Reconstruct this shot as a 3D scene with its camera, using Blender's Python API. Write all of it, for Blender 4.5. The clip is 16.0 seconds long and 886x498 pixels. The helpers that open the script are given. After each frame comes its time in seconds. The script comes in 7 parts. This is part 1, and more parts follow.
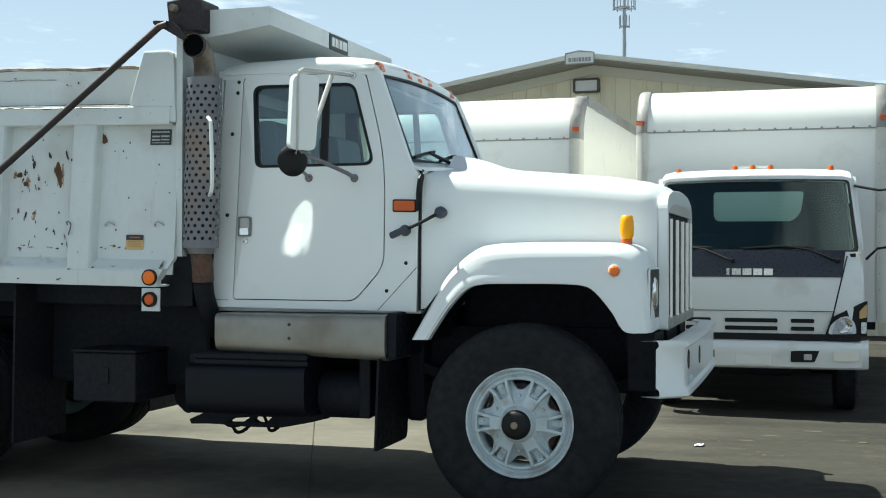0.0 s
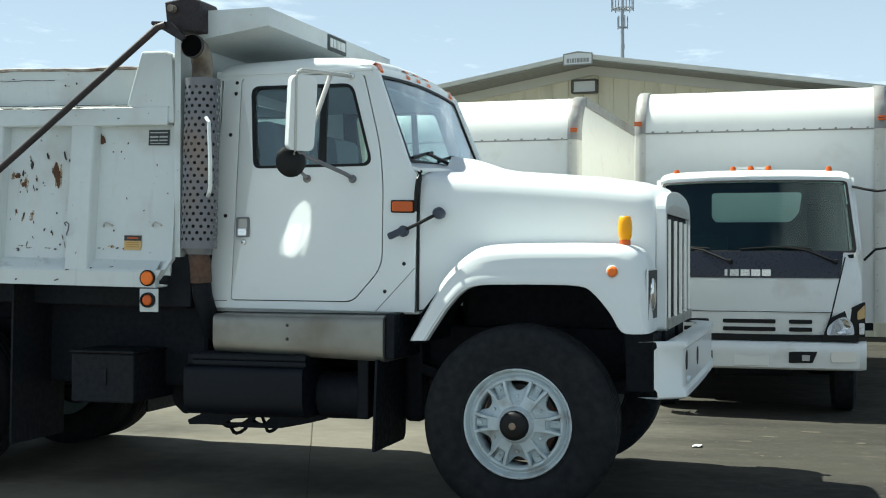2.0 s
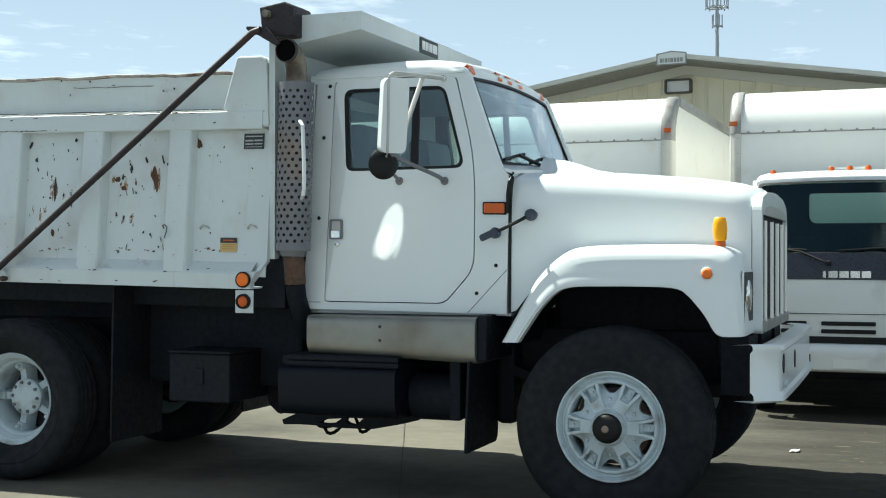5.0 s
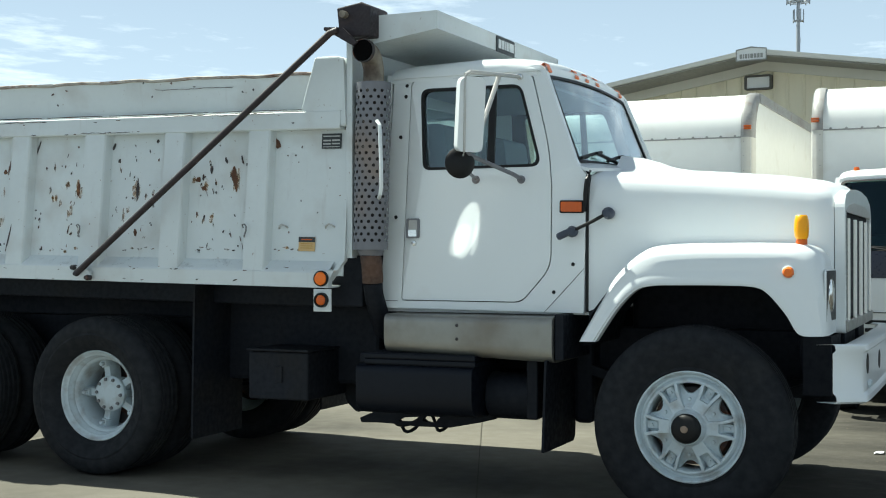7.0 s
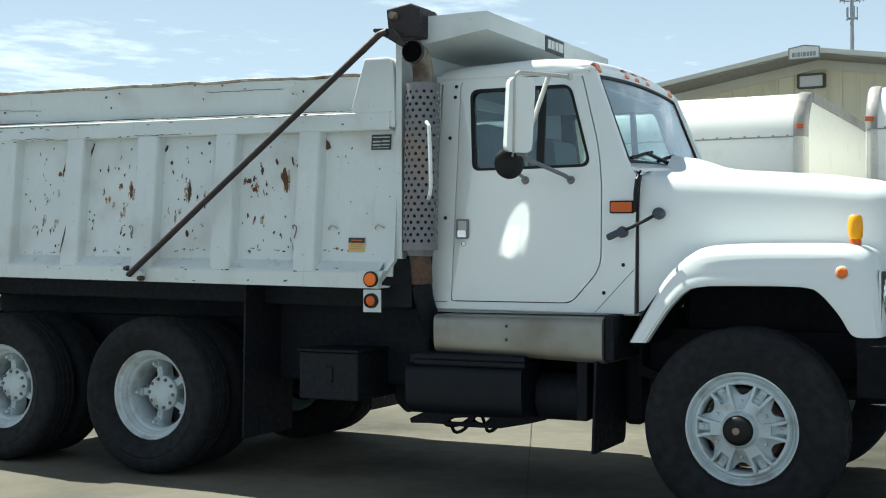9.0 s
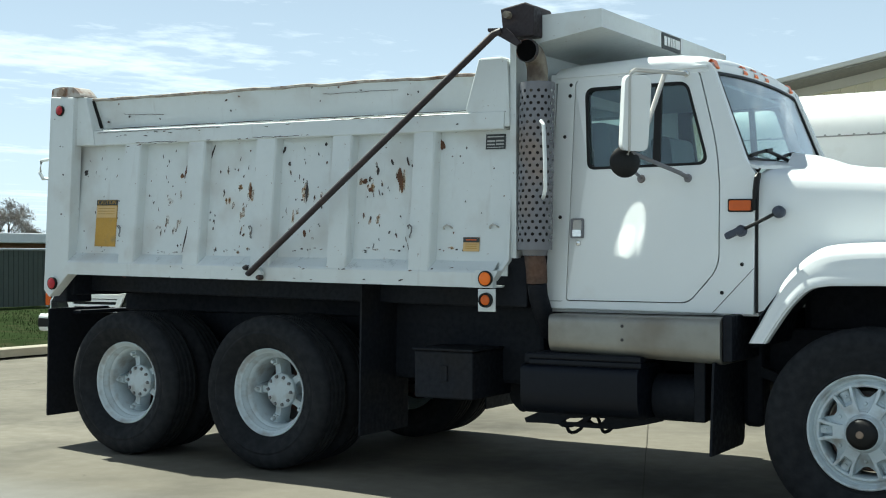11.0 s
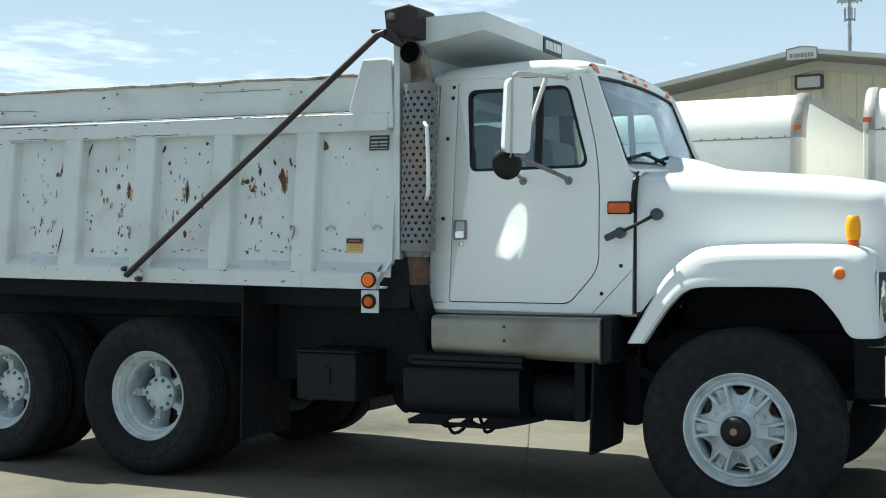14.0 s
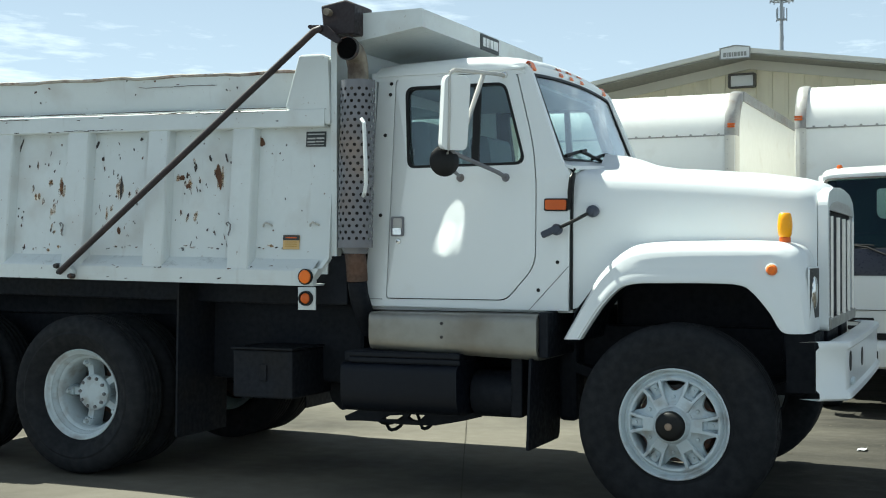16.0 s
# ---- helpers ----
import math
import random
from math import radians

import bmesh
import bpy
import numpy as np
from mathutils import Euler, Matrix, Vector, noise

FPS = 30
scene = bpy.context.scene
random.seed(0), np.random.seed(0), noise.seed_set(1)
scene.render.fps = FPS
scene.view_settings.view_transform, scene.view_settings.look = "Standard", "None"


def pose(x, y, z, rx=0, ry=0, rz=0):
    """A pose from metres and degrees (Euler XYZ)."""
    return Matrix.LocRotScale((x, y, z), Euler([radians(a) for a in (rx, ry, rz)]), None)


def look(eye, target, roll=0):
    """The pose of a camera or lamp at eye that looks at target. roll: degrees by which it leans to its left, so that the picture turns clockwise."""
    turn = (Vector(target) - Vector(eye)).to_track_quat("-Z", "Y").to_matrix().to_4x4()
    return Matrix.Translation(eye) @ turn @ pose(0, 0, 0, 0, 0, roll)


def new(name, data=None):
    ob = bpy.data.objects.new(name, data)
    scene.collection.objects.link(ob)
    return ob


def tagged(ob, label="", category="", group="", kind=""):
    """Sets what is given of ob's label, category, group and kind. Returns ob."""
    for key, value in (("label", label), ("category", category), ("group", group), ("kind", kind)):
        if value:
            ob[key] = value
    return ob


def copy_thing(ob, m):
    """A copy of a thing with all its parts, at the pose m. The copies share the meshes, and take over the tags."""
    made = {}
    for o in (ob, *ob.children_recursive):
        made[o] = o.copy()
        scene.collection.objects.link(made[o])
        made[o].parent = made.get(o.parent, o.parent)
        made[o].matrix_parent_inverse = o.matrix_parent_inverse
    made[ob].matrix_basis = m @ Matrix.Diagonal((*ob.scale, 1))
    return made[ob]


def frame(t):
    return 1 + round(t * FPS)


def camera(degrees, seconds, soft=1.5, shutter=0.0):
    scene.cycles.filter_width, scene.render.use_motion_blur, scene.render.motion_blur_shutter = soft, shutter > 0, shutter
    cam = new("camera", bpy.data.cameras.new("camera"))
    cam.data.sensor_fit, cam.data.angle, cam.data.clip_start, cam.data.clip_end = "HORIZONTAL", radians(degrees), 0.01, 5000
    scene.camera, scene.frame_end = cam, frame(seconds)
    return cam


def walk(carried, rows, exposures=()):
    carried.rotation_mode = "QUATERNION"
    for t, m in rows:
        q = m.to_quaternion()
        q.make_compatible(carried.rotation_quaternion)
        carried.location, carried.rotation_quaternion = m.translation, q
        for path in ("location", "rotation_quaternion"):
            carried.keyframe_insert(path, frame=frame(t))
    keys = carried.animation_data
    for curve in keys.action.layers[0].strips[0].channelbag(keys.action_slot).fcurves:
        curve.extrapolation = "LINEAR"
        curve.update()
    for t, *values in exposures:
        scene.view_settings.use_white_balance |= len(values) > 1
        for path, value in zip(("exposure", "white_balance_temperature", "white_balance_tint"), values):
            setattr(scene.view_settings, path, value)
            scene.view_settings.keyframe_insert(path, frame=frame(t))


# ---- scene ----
# ---- the camera: it stands by the truck's near side and turns where it is ----
EYE = (1.496, -6.727, 1.451)
cam = camera(38.74, 16.0, soft=1.1)
TURNS = [
    (0.0, 90.276, -0.130, 16.012), (0.5, 90.296, -0.139, 16.012), (1.0, 90.299, -0.134, 15.974),
    (1.5, 90.243, -0.181, 16.010), (2.0, 90.310, -0.155, 15.929), (2.5, 90.350, -0.108, 15.943),
    (3.0, 90.345, -0.120, 16.113), (3.5, 90.334, -0.099, 18.034), (3.7, 90.342, -0.140, 18.484),
    (5.8, 90.345, -0.030, 21.479), (6.0, 90.328, -0.027, 21.957), (6.5, 90.341, -0.007, 22.917),
    (7.0, 90.324, -0.037, 23.594), (7.5, 90.323, 0.003, 24.447), (8.0, 90.333, -0.036, 25.393),
    (8.5, 90.336, -0.036, 25.395), (9.0, 90.354, 0.006, 25.841), (9.5, 90.339, 0.039, 27.381),
    (10.0, 90.323, 0.071, 28.911), (10.2, 90.318, 0.051, 29.311), (11.25, 90.335, 0.050, 31.25), (12.3, 90.350, 0.047, 30.613),
    (12.5, 90.356, 0.044, 30.023), (13.0, 90.374, 0.013, 28.729), (13.5, 90.384, 0.013, 27.110),
    (14.0, 90.387, -0.013, 25.741), (14.5, 90.396, -0.006, 24.454), (15.0, 90.390, -0.033, 23.219),
    (15.5, 90.364, 0.012, 22.738), (16.0, 90.236, 0.014, 22.894),
]
walk(cam, [(t, pose(*EYE, rx, ry, rz)) for t, rx, ry, rz in TURNS], exposures=[(0.0, 0.88, 6310, -2), (16.0, 0.88, 6310, -2)])

# ---- daylight: a high sun from behind the truck's tail, clear sky with a few clouds ----
SUN_DIR = Vector((-0.65, 0.138, 1.0)).normalized()
world = bpy.data.worlds.new("sky")
scene.world = world
world.use_nodes = True
wn, wl = world.node_tree.nodes, world.node_tree.links
sky = wn.new("ShaderNodeTexSky")
sky.sky_type, sky.sun_disc = "NISHITA", False
sky.sun_elevation, sky.sun_rotation = math.asin(SUN_DIR.z), math.atan2(SUN_DIR.x, SUN_DIR.y)
sky.air_density, sky.dust_density, sky.ozone_density = 0.8, 0.3, 1.0
wco = wn.new("ShaderNodeTexCoord")
wsep = wn.new("ShaderNodeSeparateXYZ")
wl.new(wco.outputs["Generated"], wsep.inputs[0])
wmax = wn.new("ShaderNodeMath"); wmax.operation = "MAXIMUM"; wmax.inputs[1].default_value = 0.02
wl.new(wsep.outputs["Z"], wmax.inputs[0])
wdiv = wn.new("ShaderNodeVectorMath"); wdiv.operation = "DIVIDE"
wcom = wn.new("ShaderNodeCombineXYZ")
for i in range(3):
    wl.new(wmax.outputs[0], wcom.inputs[i])
wl.new(wco.outputs["Generated"], wdiv.inputs[0])
wl.new(wcom.outputs[0], wdiv.inputs[1])
wmap = wn.new("ShaderNodeMapping")
wmap.inputs["Scale"].default_value = (0.55, 0.4, 1.0)
wmap.inputs["Location"].default_value = (7.9, 4.4, 0.0)
wl.new(wdiv.outputs[0], wmap.inputs[0])
wnoise = wn.new("ShaderNodeTexNoise")
wnoise.inputs["Scale"].default_value, wnoise.inputs["Detail"].default_value = 1.6, 8.0
wnoise.inputs["Roughness"].default_value = 0.56
wl.new(wmap.outputs[0], wnoise.inputs["Vector"])
wramp = wn.new("ShaderNodeValToRGB")
wramp.color_ramp.elements[0].position, wramp.color_ramp.elements[1].position = 0.72, 0.87
wfine = wn.new("ShaderNodeTexNoise")
wfine.inputs["Scale"].default_value, wfine.inputs["Detail"].default_value = 12.0, 6.0
wfine.inputs["Roughness"].default_value = 0.62
wl.new(wmap.outputs[0], wfine.inputs["Vector"])
wsum = wn.new("ShaderNodeMath"); wsum.operation = "MULTIPLY_ADD"
wsum.inputs[1].default_value = 0.34
wl.new(wfine.outputs["Fac"], wsum.inputs[0])
wl.new(wnoise.outputs["Fac"], wsum.inputs[2])
wmix = wn.new("ShaderNodeMix"); wmix.data_type = "RGBA"
# the clouds thicken a little overhead
wlift = wn.new("ShaderNodeMapRange")
wlift.inputs["From Min"].default_value, wlift.inputs["From Max"].default_value = 0.30, 0.65
wlift.inputs["To Min"].default_value, wlift.inputs["To Max"].default_value = 0.0, 0.01
wl.new(wsep.outputs["Z"], wlift.inputs["Value"])
wcl = wn.new("ShaderNodeMath"); wcl.operation = "ADD"
wl.new(wlift.outputs["Result"], wcl.inputs[1])
wl.new(wsum.outputs[0], wcl.inputs[0])
wl.new(wcl.outputs[0], wramp.inputs["Fac"])
wl.new(wramp.outputs["Color"], wmix.inputs["Factor"])
wl.new(sky.outputs["Color"], wmix.inputs["A"])
wmix.inputs["B"].default_value = (15.0, 15.8, 17.2, 1)
# pale haze that thickens towards the horizon all round
whz = wn.new("ShaderNodeMapRange")
whz.inputs["From Min"].default_value, whz.inputs["From Max"].default_value = 0.0, 0.62
whz.inputs["To Min"].default_value, whz.inputs["To Max"].default_value = 0.72, 0.0
wl.new(wsep.outputs["Z"], whz.inputs["Value"])
whm = wn.new("ShaderNodeMix"); whm.data_type = "RGBA"
wl.new(whz.outputs["Result"], whm.inputs["Factor"])
wl.new(wmix.outputs["Result"], whm.inputs["A"])
whm.inputs["B"].default_value = (14.6, 16.9, 20.2, 1)
wl.new(whm.outputs["Result"], wn["Background"].inputs["Color"])
wn["Background"].inputs["Strength"].default_value = 0.037
sun = new("sun", bpy.data.lights.new("sun", "SUN"))
sun.data.energy, sun.data.angle, sun.data.color = 5.3, radians(0.53), (1.0, 0.96, 0.89)
sun.matrix_world = look(SUN_DIR * 60, (0, 0, 0))

# spot lamps added to stand in for sunlight reflected on to the cab door
for aim, wide, tall, turn, watts in (((-1.385, 0.225, 1.605), 0.58, 1.70, -14.0, 2700.0), ((-1.33, 0.225, 1.545), 0.16, 1.00, -12.0, 1500.0), ((-1.432, 0.225, 1.545), 0.42, 1.00, -24.0, 1700.0)):
    glint = new("glint_spot", bpy.data.lights.new("glint_spot", "SPOT"))
    glint.data.energy, glint.data.color, glint.data.shadow_soft_size = watts, (1.0, 0.97, 0.9), 0.01
    glint.data.spot_size, glint.data.spot_blend = radians(tall), 0.07
    glint.matrix_world = look((5.2, -9.5, 1.3), aim, turn) @ Matrix.Diagonal((wide / tall, 1.0, 1.0, 1.0))


# ---- materials ----
def mat(name, col, rough=0.5, metal=0.0, var=0.12, scale=6.0, bump=0.0, bscale=60.0, dirt=None, dirt_amt=0.0, coat=0.0, spec=0.5, stretch=None, dscale=2.2):
    """A painted or raw surface: base colour varied at two scales, dirt in patches, fine relief."""
    m = bpy.data.materials.new(name)
    m.use_nodes = True
    n, l = m.node_tree.nodes, m.node_tree.links
    b = n["Principled BSDF"]
    b.inputs["Roughness"].default_value, b.inputs["Metallic"].default_value = rough, metal
    b.inputs["Coat Weight"].default_value, b.inputs["Coat Roughness"].default_value = coat, 0.09
    b.inputs["Specular IOR Level"].default_value = spec
    co = n.new("ShaderNodeTexCoord")
    vec = co.outputs["Object"]
    if stretch:
        mp = n.new("ShaderNodeMapping")
        mp.inputs["Scale"].default_value = stretch
        l.new(vec, mp.inputs[0])
        vec = mp.outputs[0]
    def noise_tex(sc, det=5.0):
        t = n.new("ShaderNodeTexNoise")
        t.inputs["Scale"].default_value, t.inputs["Detail"].default_value = sc, det
        l.new(vec, t.inputs["Vector"])
        return t.outputs["Fac"]
    def mixc(fac, a, c):
        x = n.new("ShaderNodeMix"); x.data_type = "RGBA"
        l.new(fac, x.inputs["Factor"])
        for sock, v in (("A", a), ("B", c)):
            if isinstance(v, tuple):
                x.inputs[sock].default_value = (*v, 1)
            else:
                l.new(v, x.inputs[sock])
        return x.outputs["Result"]
    def ramp(src, lo, hi):
        r = n.new("ShaderNodeMapRange")
        r.inputs["From Min"].default_value, r.inputs["From Max"].default_value = lo, hi
        l.new(src, r.inputs["Value"])
        return r.outputs["Result"]
    big = ramp(noise_tex(scale * 0.25), 0.3, 0.7)
    fine = ramp(noise_tex(scale * 5.0, 3.0), 0.3, 0.7)
    lo = tuple(c * (1 - var) for c in col)
    hi = tuple(min(1.0, c * (1 + var * 0.6)) for c in col)
    base = mixc(big, lo, hi)
    base = mixc(ramp(noise_tex(scale * 5.0, 3.0), 0.2, 1.1), base, tuple(c * (1 - var * 0.8) for c in col))
    if dirt:
        base = mixc(ramp(noise_tex(dscale, 7.0), 0.62 - 0.25 * dirt_amt, 0.86 - 0.25 * dirt_amt), base, dirt)
    l.new(base, b.inputs["Base Color"])
    rr = n.new("ShaderNodeMapRange")
    rr.inputs["To Min"].default_value, rr.inputs["To Max"].default_value = max(0.02, rough * 0.8), min(1, rough * 1.2 + 0.02)
    l.new(fine, rr.inputs["Value"])
    l.new(rr.outputs["Result"], b.inputs["Roughness"])
    if bump:
        bp = n.new("ShaderNodeBump")
        bp.inputs["Strength"].default_value, bp.inputs["Distance"].default_value = bump, 0.004
        l.new(noise_tex(bscale, 4.0), bp.inputs["Height"])
        l.new(bp.outputs[0], b.inputs["Normal"])
    return m


def specked(m, col, amount):
    """Adds small sparse flecks and faint upright runs of rust to a paint."""
    n, l = m.node_tree.nodes, m.node_tree.links
    b = n["Principled BSDF"]
    src = b.inputs["Base Color"].links[0].from_socket
    co = n.new("ShaderNodeTexCoord")
    for stretch, sc, lo, hi, top in (((1, 1, 1), 42.0, 0.70 - amount, 0.76 - amount, 0.8), ((1, 1, 0.12), 16.0, 0.64 - amount, 0.86 - amount, 0.30)):
        mp = n.new("ShaderNodeMapping")
        mp.inputs["Scale"].default_value = stretch
        l.new(co.outputs["Object"], mp.inputs[0])
        t = n.new("ShaderNodeTexNoise")
        t.inputs["Scale"].default_value, t.inputs["Detail"].default_value = sc, 4.0
        l.new(mp.outputs[0], t.inputs["Vector"])
        r = n.new("ShaderNodeMapRange")
        r.inputs["From Min"].default_value, r.inputs["From Max"].default_value, r.inputs["To Max"].default_value = lo, hi, top
        l.new(t.outputs["Fac"], r.inputs["Value"])
        x = n.new("ShaderNodeMix"); x.data_type = "RGBA"
        l.new(r.outputs["Result"], x.inputs["Factor"])
        l.new(src, x.inputs["A"])
        x.inputs["B"].default_value = (*col, 1)
        src = x.outputs["Result"]
    l.new(src, b.inputs["Base Color"])
    return m


def glass(name, tint=(0.75, 0.85, 0.85), rough=0.0, gloss=0.045):
    """A thin pane: it lets light straight through, tinted, and mirrors more at a slant."""
    m = bpy.data.materials.new(name)
    m.use_nodes = True
    n, l = m.node_tree.nodes, m.node_tree.links
    n.remove(n["Principled BSDF"])
    tr, gl, mx, fr = n.new("ShaderNodeBsdfTransparent"), n.new("ShaderNodeBsdfGlossy"), n.new("ShaderNodeMixShader"), n.new("ShaderNodeLayerWeight")
    pw, ad = n.new("ShaderNodeMath"), n.new("ShaderNodeMath")
    pw.operation, ad.operation = "POWER", "MULTIPLY_ADD"
    pw.inputs[1].default_value, ad.inputs[1].default_value, ad.inputs[2].default_value = 4.0, 0.92, gloss
    tr.inputs["Color"].default_value = (*tint, 1)
    gl.inputs["Color"].default_value, gl.inputs["Roughness"].default_value = (1, 1, 1, 1), rough
    fr.inputs["Blend"].default_value = 0.5
    l.new(fr.outputs["Facing"], pw.inputs[0])
    l.new(pw.outputs[0], ad.inputs[0])
    l.new(ad.outputs[0], mx.inputs[0])
    l.new(tr.outputs[0], mx.inputs[1])
    l.new(gl.outputs[0], mx.inputs[2])
    l.new(mx.outputs[0], n["Material Output"].inputs["Surface"])
    return m


def lens_mat(name, col):
    return mat(name, col, rough=0.35, var=0.1, scale=30, coat=0.15, spec=0.35)


PAINT = mat("cab_white_paint", (0.765, 0.795, 0.79), 0.36, var=0.03, scale=2.0, coat=0.4, dirt=(0.62, 0.60, 0.55), dirt_amt=-0.3, bump=0.02, bscale=3.0)
BODY = mat("body_white_paint", (0.655, 0.695, 0.69), 0.45, var=0.07, scale=5.0, bump=0.15, bscale=25, dirt=(0.50, 0.49, 0.46), dirt_amt=0.38)
specked(BODY, (0.24, 0.17, 0.12), 0.0)
CHIP = mat("bare_dark_steel", (0.045, 0.04, 0.04), 0.7, var=0.3, scale=30, dirt=(0.17, 0.06, 0.025), dirt_amt=0.5, dscale=14)
RUST = mat("rust", (0.125, 0.058, 0.030), 0.85, var=0.45, scale=24, bump=0.4, dirt=(0.26, 0.13, 0.055), dirt_amt=0.4, dscale=30)
CAPRUST = mat("rusted_top_edge", (0.50, 0.47, 0.41), 0.8, var=0.3, scale=20, bump=0.4, dirt=(0.12, 0.065, 0.042), dirt_amt=0.60, dscale=5)
LIGHT_RUST = mat("old_rust", (0.34, 0.25, 0.18), 0.7, var=0.35, scale=24)


def flaky(m, lo, hi, sc):
    """Breaks a stain up into flecks, so that the paint shows between them."""
    n, l = m.node_tree.nodes, m.node_tree.links
    co, t, r = n.new("ShaderNodeTexCoord"), n.new("ShaderNodeTexNoise"), n.new("ShaderNodeMapRange")
    t.inputs["Scale"].default_value, t.inputs["Detail"].default_value, t.inputs["Roughness"].default_value = sc, 6.0, 0.65
    l.new(co.outputs["Object"], t.inputs["Vector"])
    l.new(t.outputs["Fac"], r.inputs["Value"])
    r.inputs["From Min"].default_value, r.inputs["From Max"].default_value = lo, hi
    l.new(r.outputs["Result"], n["Principled BSDF"].inputs["Alpha"])
    return m


GRIME = flaky(mat("ledge_grime", (0.36, 0.36, 0.335), 0.9, var=0.3, scale=12), 0.55, 1.25, 9.0)
STAIN = flaky(mat("rust_stain", (0.54, 0.295, 0.10), 0.8, var=0.35, scale=30), 0.36, 0.95, 38.0)
STEEL = mat("white_wheel_paint", (0.56, 0.635, 0.665), 0.42, var=0.16, scale=12, bump=0.25, bscale=40, dirt=(0.30, 0.29, 0.27), dirt_amt=0.45, dscale=9)
RUBBER = mat("tyre_rubber", (0.0128, 0.0144, 0.0172), 0.8, var=0.2, scale=4, bump=0.15, bscale=70, dirt=(0.021, 0.0205, 0.0195), dirt_amt=0.2, dscale=3, spec=0.25)
BLACK = mat("black_chassis_paint", (0.0100, 0.0124, 0.0180), 0.65, var=0.3, scale=6, bump=0.15, dirt=(0.013, 0.012, 0.011), dirt_amt=0.3, spec=0.2)
NAVY = mat("black_tank_paint", (0.0045, 0.0065, 0.0115), 0.45, var=0.2, scale=6, dirt=(0.008, 0.008, 0.009), dirt_amt=0.25, spec=0.2)
TRIM = mat("black_rubber_trim", (0.011, 0.011, 0.011), 0.5, var=0.2, scale=20, spec=0.25)
ALU = mat("dull_aluminium", (0.30, 0.295, 0.265), 0.42, metal=0.6, var=0.16, scale=4, bump=0.1, dirt=(0.20, 0.18, 0.15), dirt_amt=0.5, dscale=3.0)
CHROME = mat("chrome", (0.72, 0.71, 0.68), 0.16, metal=1.0, var=0.08, scale=12)
GUARD = mat("heat_shield_steel", (0.195, 0.195, 0.21), 0.5, metal=0.2, var=0.15, scale=5, dirt=(0.24, 0.17, 0.12), dirt_amt=0.3)
PIPE = mat("hot_rusty_pipe", (0.105, 0.057, 0.036), 0.8, var=0.35, scale=8, bump=0.2, dirt=(0.045, 0.03, 0.024), dirt_amt=0.6, dscale=5)
SOOT = mat("sooty_pipe", (0.03, 0.026, 0.024), 0.8, var=0.4, scale=12, dirt=(0.045, 0.037, 0.032), dirt_amt=0.4)
HOOK = mat("grey_weld_steel", (0.17, 0.17, 0.175), 0.6, var=0.3, scale=20)
MOUTH = mat("soot_black", (0.0025, 0.0025, 0.0025), 0.95, var=0.2, scale=20, spec=0.05)
WORN = mat("worn_grey_paint", (0.50, 0.49, 0.46), 0.4, metal=0.2, var=0.15, scale=14)
DULLCHROME = mat("weathered_chrome", (0.80, 0.77, 0.69), 0.38, metal=0.25, var=0.03, scale=4)
BARCHROME = mat("worn_bright_bars", (0.88, 0.86, 0.79), 0.42, metal=0.3, var=0.04, scale=6)
TEAL = glass("teal_windscreen_glass", (0.80, 0.95, 0.90), gloss=0.042)
AMBER = lens_mat("amber_lens", (0.62, 0.11, 0.008))
SLATE = mat("slate_plastic", (0.045, 0.055, 0.08), 0.5, var=0.15, scale=14)
CABIN = mat("cabin_vinyl", (0.018, 0.027, 0.028), 0.8, var=0.15, scale=8, spec=0.2)
RUSTYW = mat("rusted_white_steel", (0.52, 0.48, 0.43), 0.65, var=0.2, scale=14, bump=0.3, dirt=(0.20, 0.085, 0.04), dirt_amt=0.75, dscale=16)
ORANGE = lens_mat("orange_lens", (0.88, 0.18, 0.012))
BEACON = lens_mat("beacon_lens", (1.0, 0.40, 0.0))
RED = lens_mat("red_lens", (0.38, 0.014, 0.022))
GLASS = glass("cab_glass", (0.87, 0.95, 0.95), gloss=0.07)
CLEAR = glass("clear_lens", (0.95, 0.97, 1.0), 0.05)
MIRROR = mat("mirror_glass", (0.9, 0.9, 0.9), 0.05, metal=1.0, var=0.0)
DARK = mat("cab_trim_dark", (0.028, 0.035, 0.038), 0.8, var=0.2, scale=6, spec=0.2)
SEAT = mat("seat_vinyl", (0.11, 0.15, 0.165), 0.6, var=0.2, scale=10)
HEADLINER = mat("headliner", (0.36, 0.40, 0.41), 0.9, var=0.1, scale=10)
YELLOW = mat("yellow_label", (0.48, 0.27, 0.035), 0.5, var=0.15, scale=18, dirt=(0.30, 0.20, 0.06), dirt_amt=0.3, dscale=10)
PALE = mat("pale_label", (0.62, 0.42, 0.18), 0.5, var=0.1, scale=30)
INK = mat("label_ink", (0.03, 0.035, 0.035), 0.5, var=0.1, scale=30)
LABELW = mat("label_white", (0.70, 0.72, 0.72), 0.45, var=0.05, scale=30)
TRUCKW = mat("box_truck_white", (0.80, 0.82, 0.80), 0.35, var=0.04, scale=3, coat=0.3, dirt=(0.55, 0.51, 0.44), dirt_amt=0.2)
BOXW = mat("box_panel_white", (0.83, 0.83, 0.79), 0.45, var=0.04, scale=2, dirt=(0.66, 0.63, 0.56), dirt_amt=0.1)
BOXMETAL = mat("box_trim_aluminium", (0.34, 0.335, 0.32), 0.5, metal=0.2, var=0.25, scale=9, dirt=(0.22, 0.17, 0.14), dirt_amt=0.35, dscale=5)
BOXEDGE = mat("pale_edge_strip", (0.66, 0.64, 0.58), 0.5, var=0.1, scale=5, dirt=(0.45, 0.41, 0.34), dirt_amt=0.3)
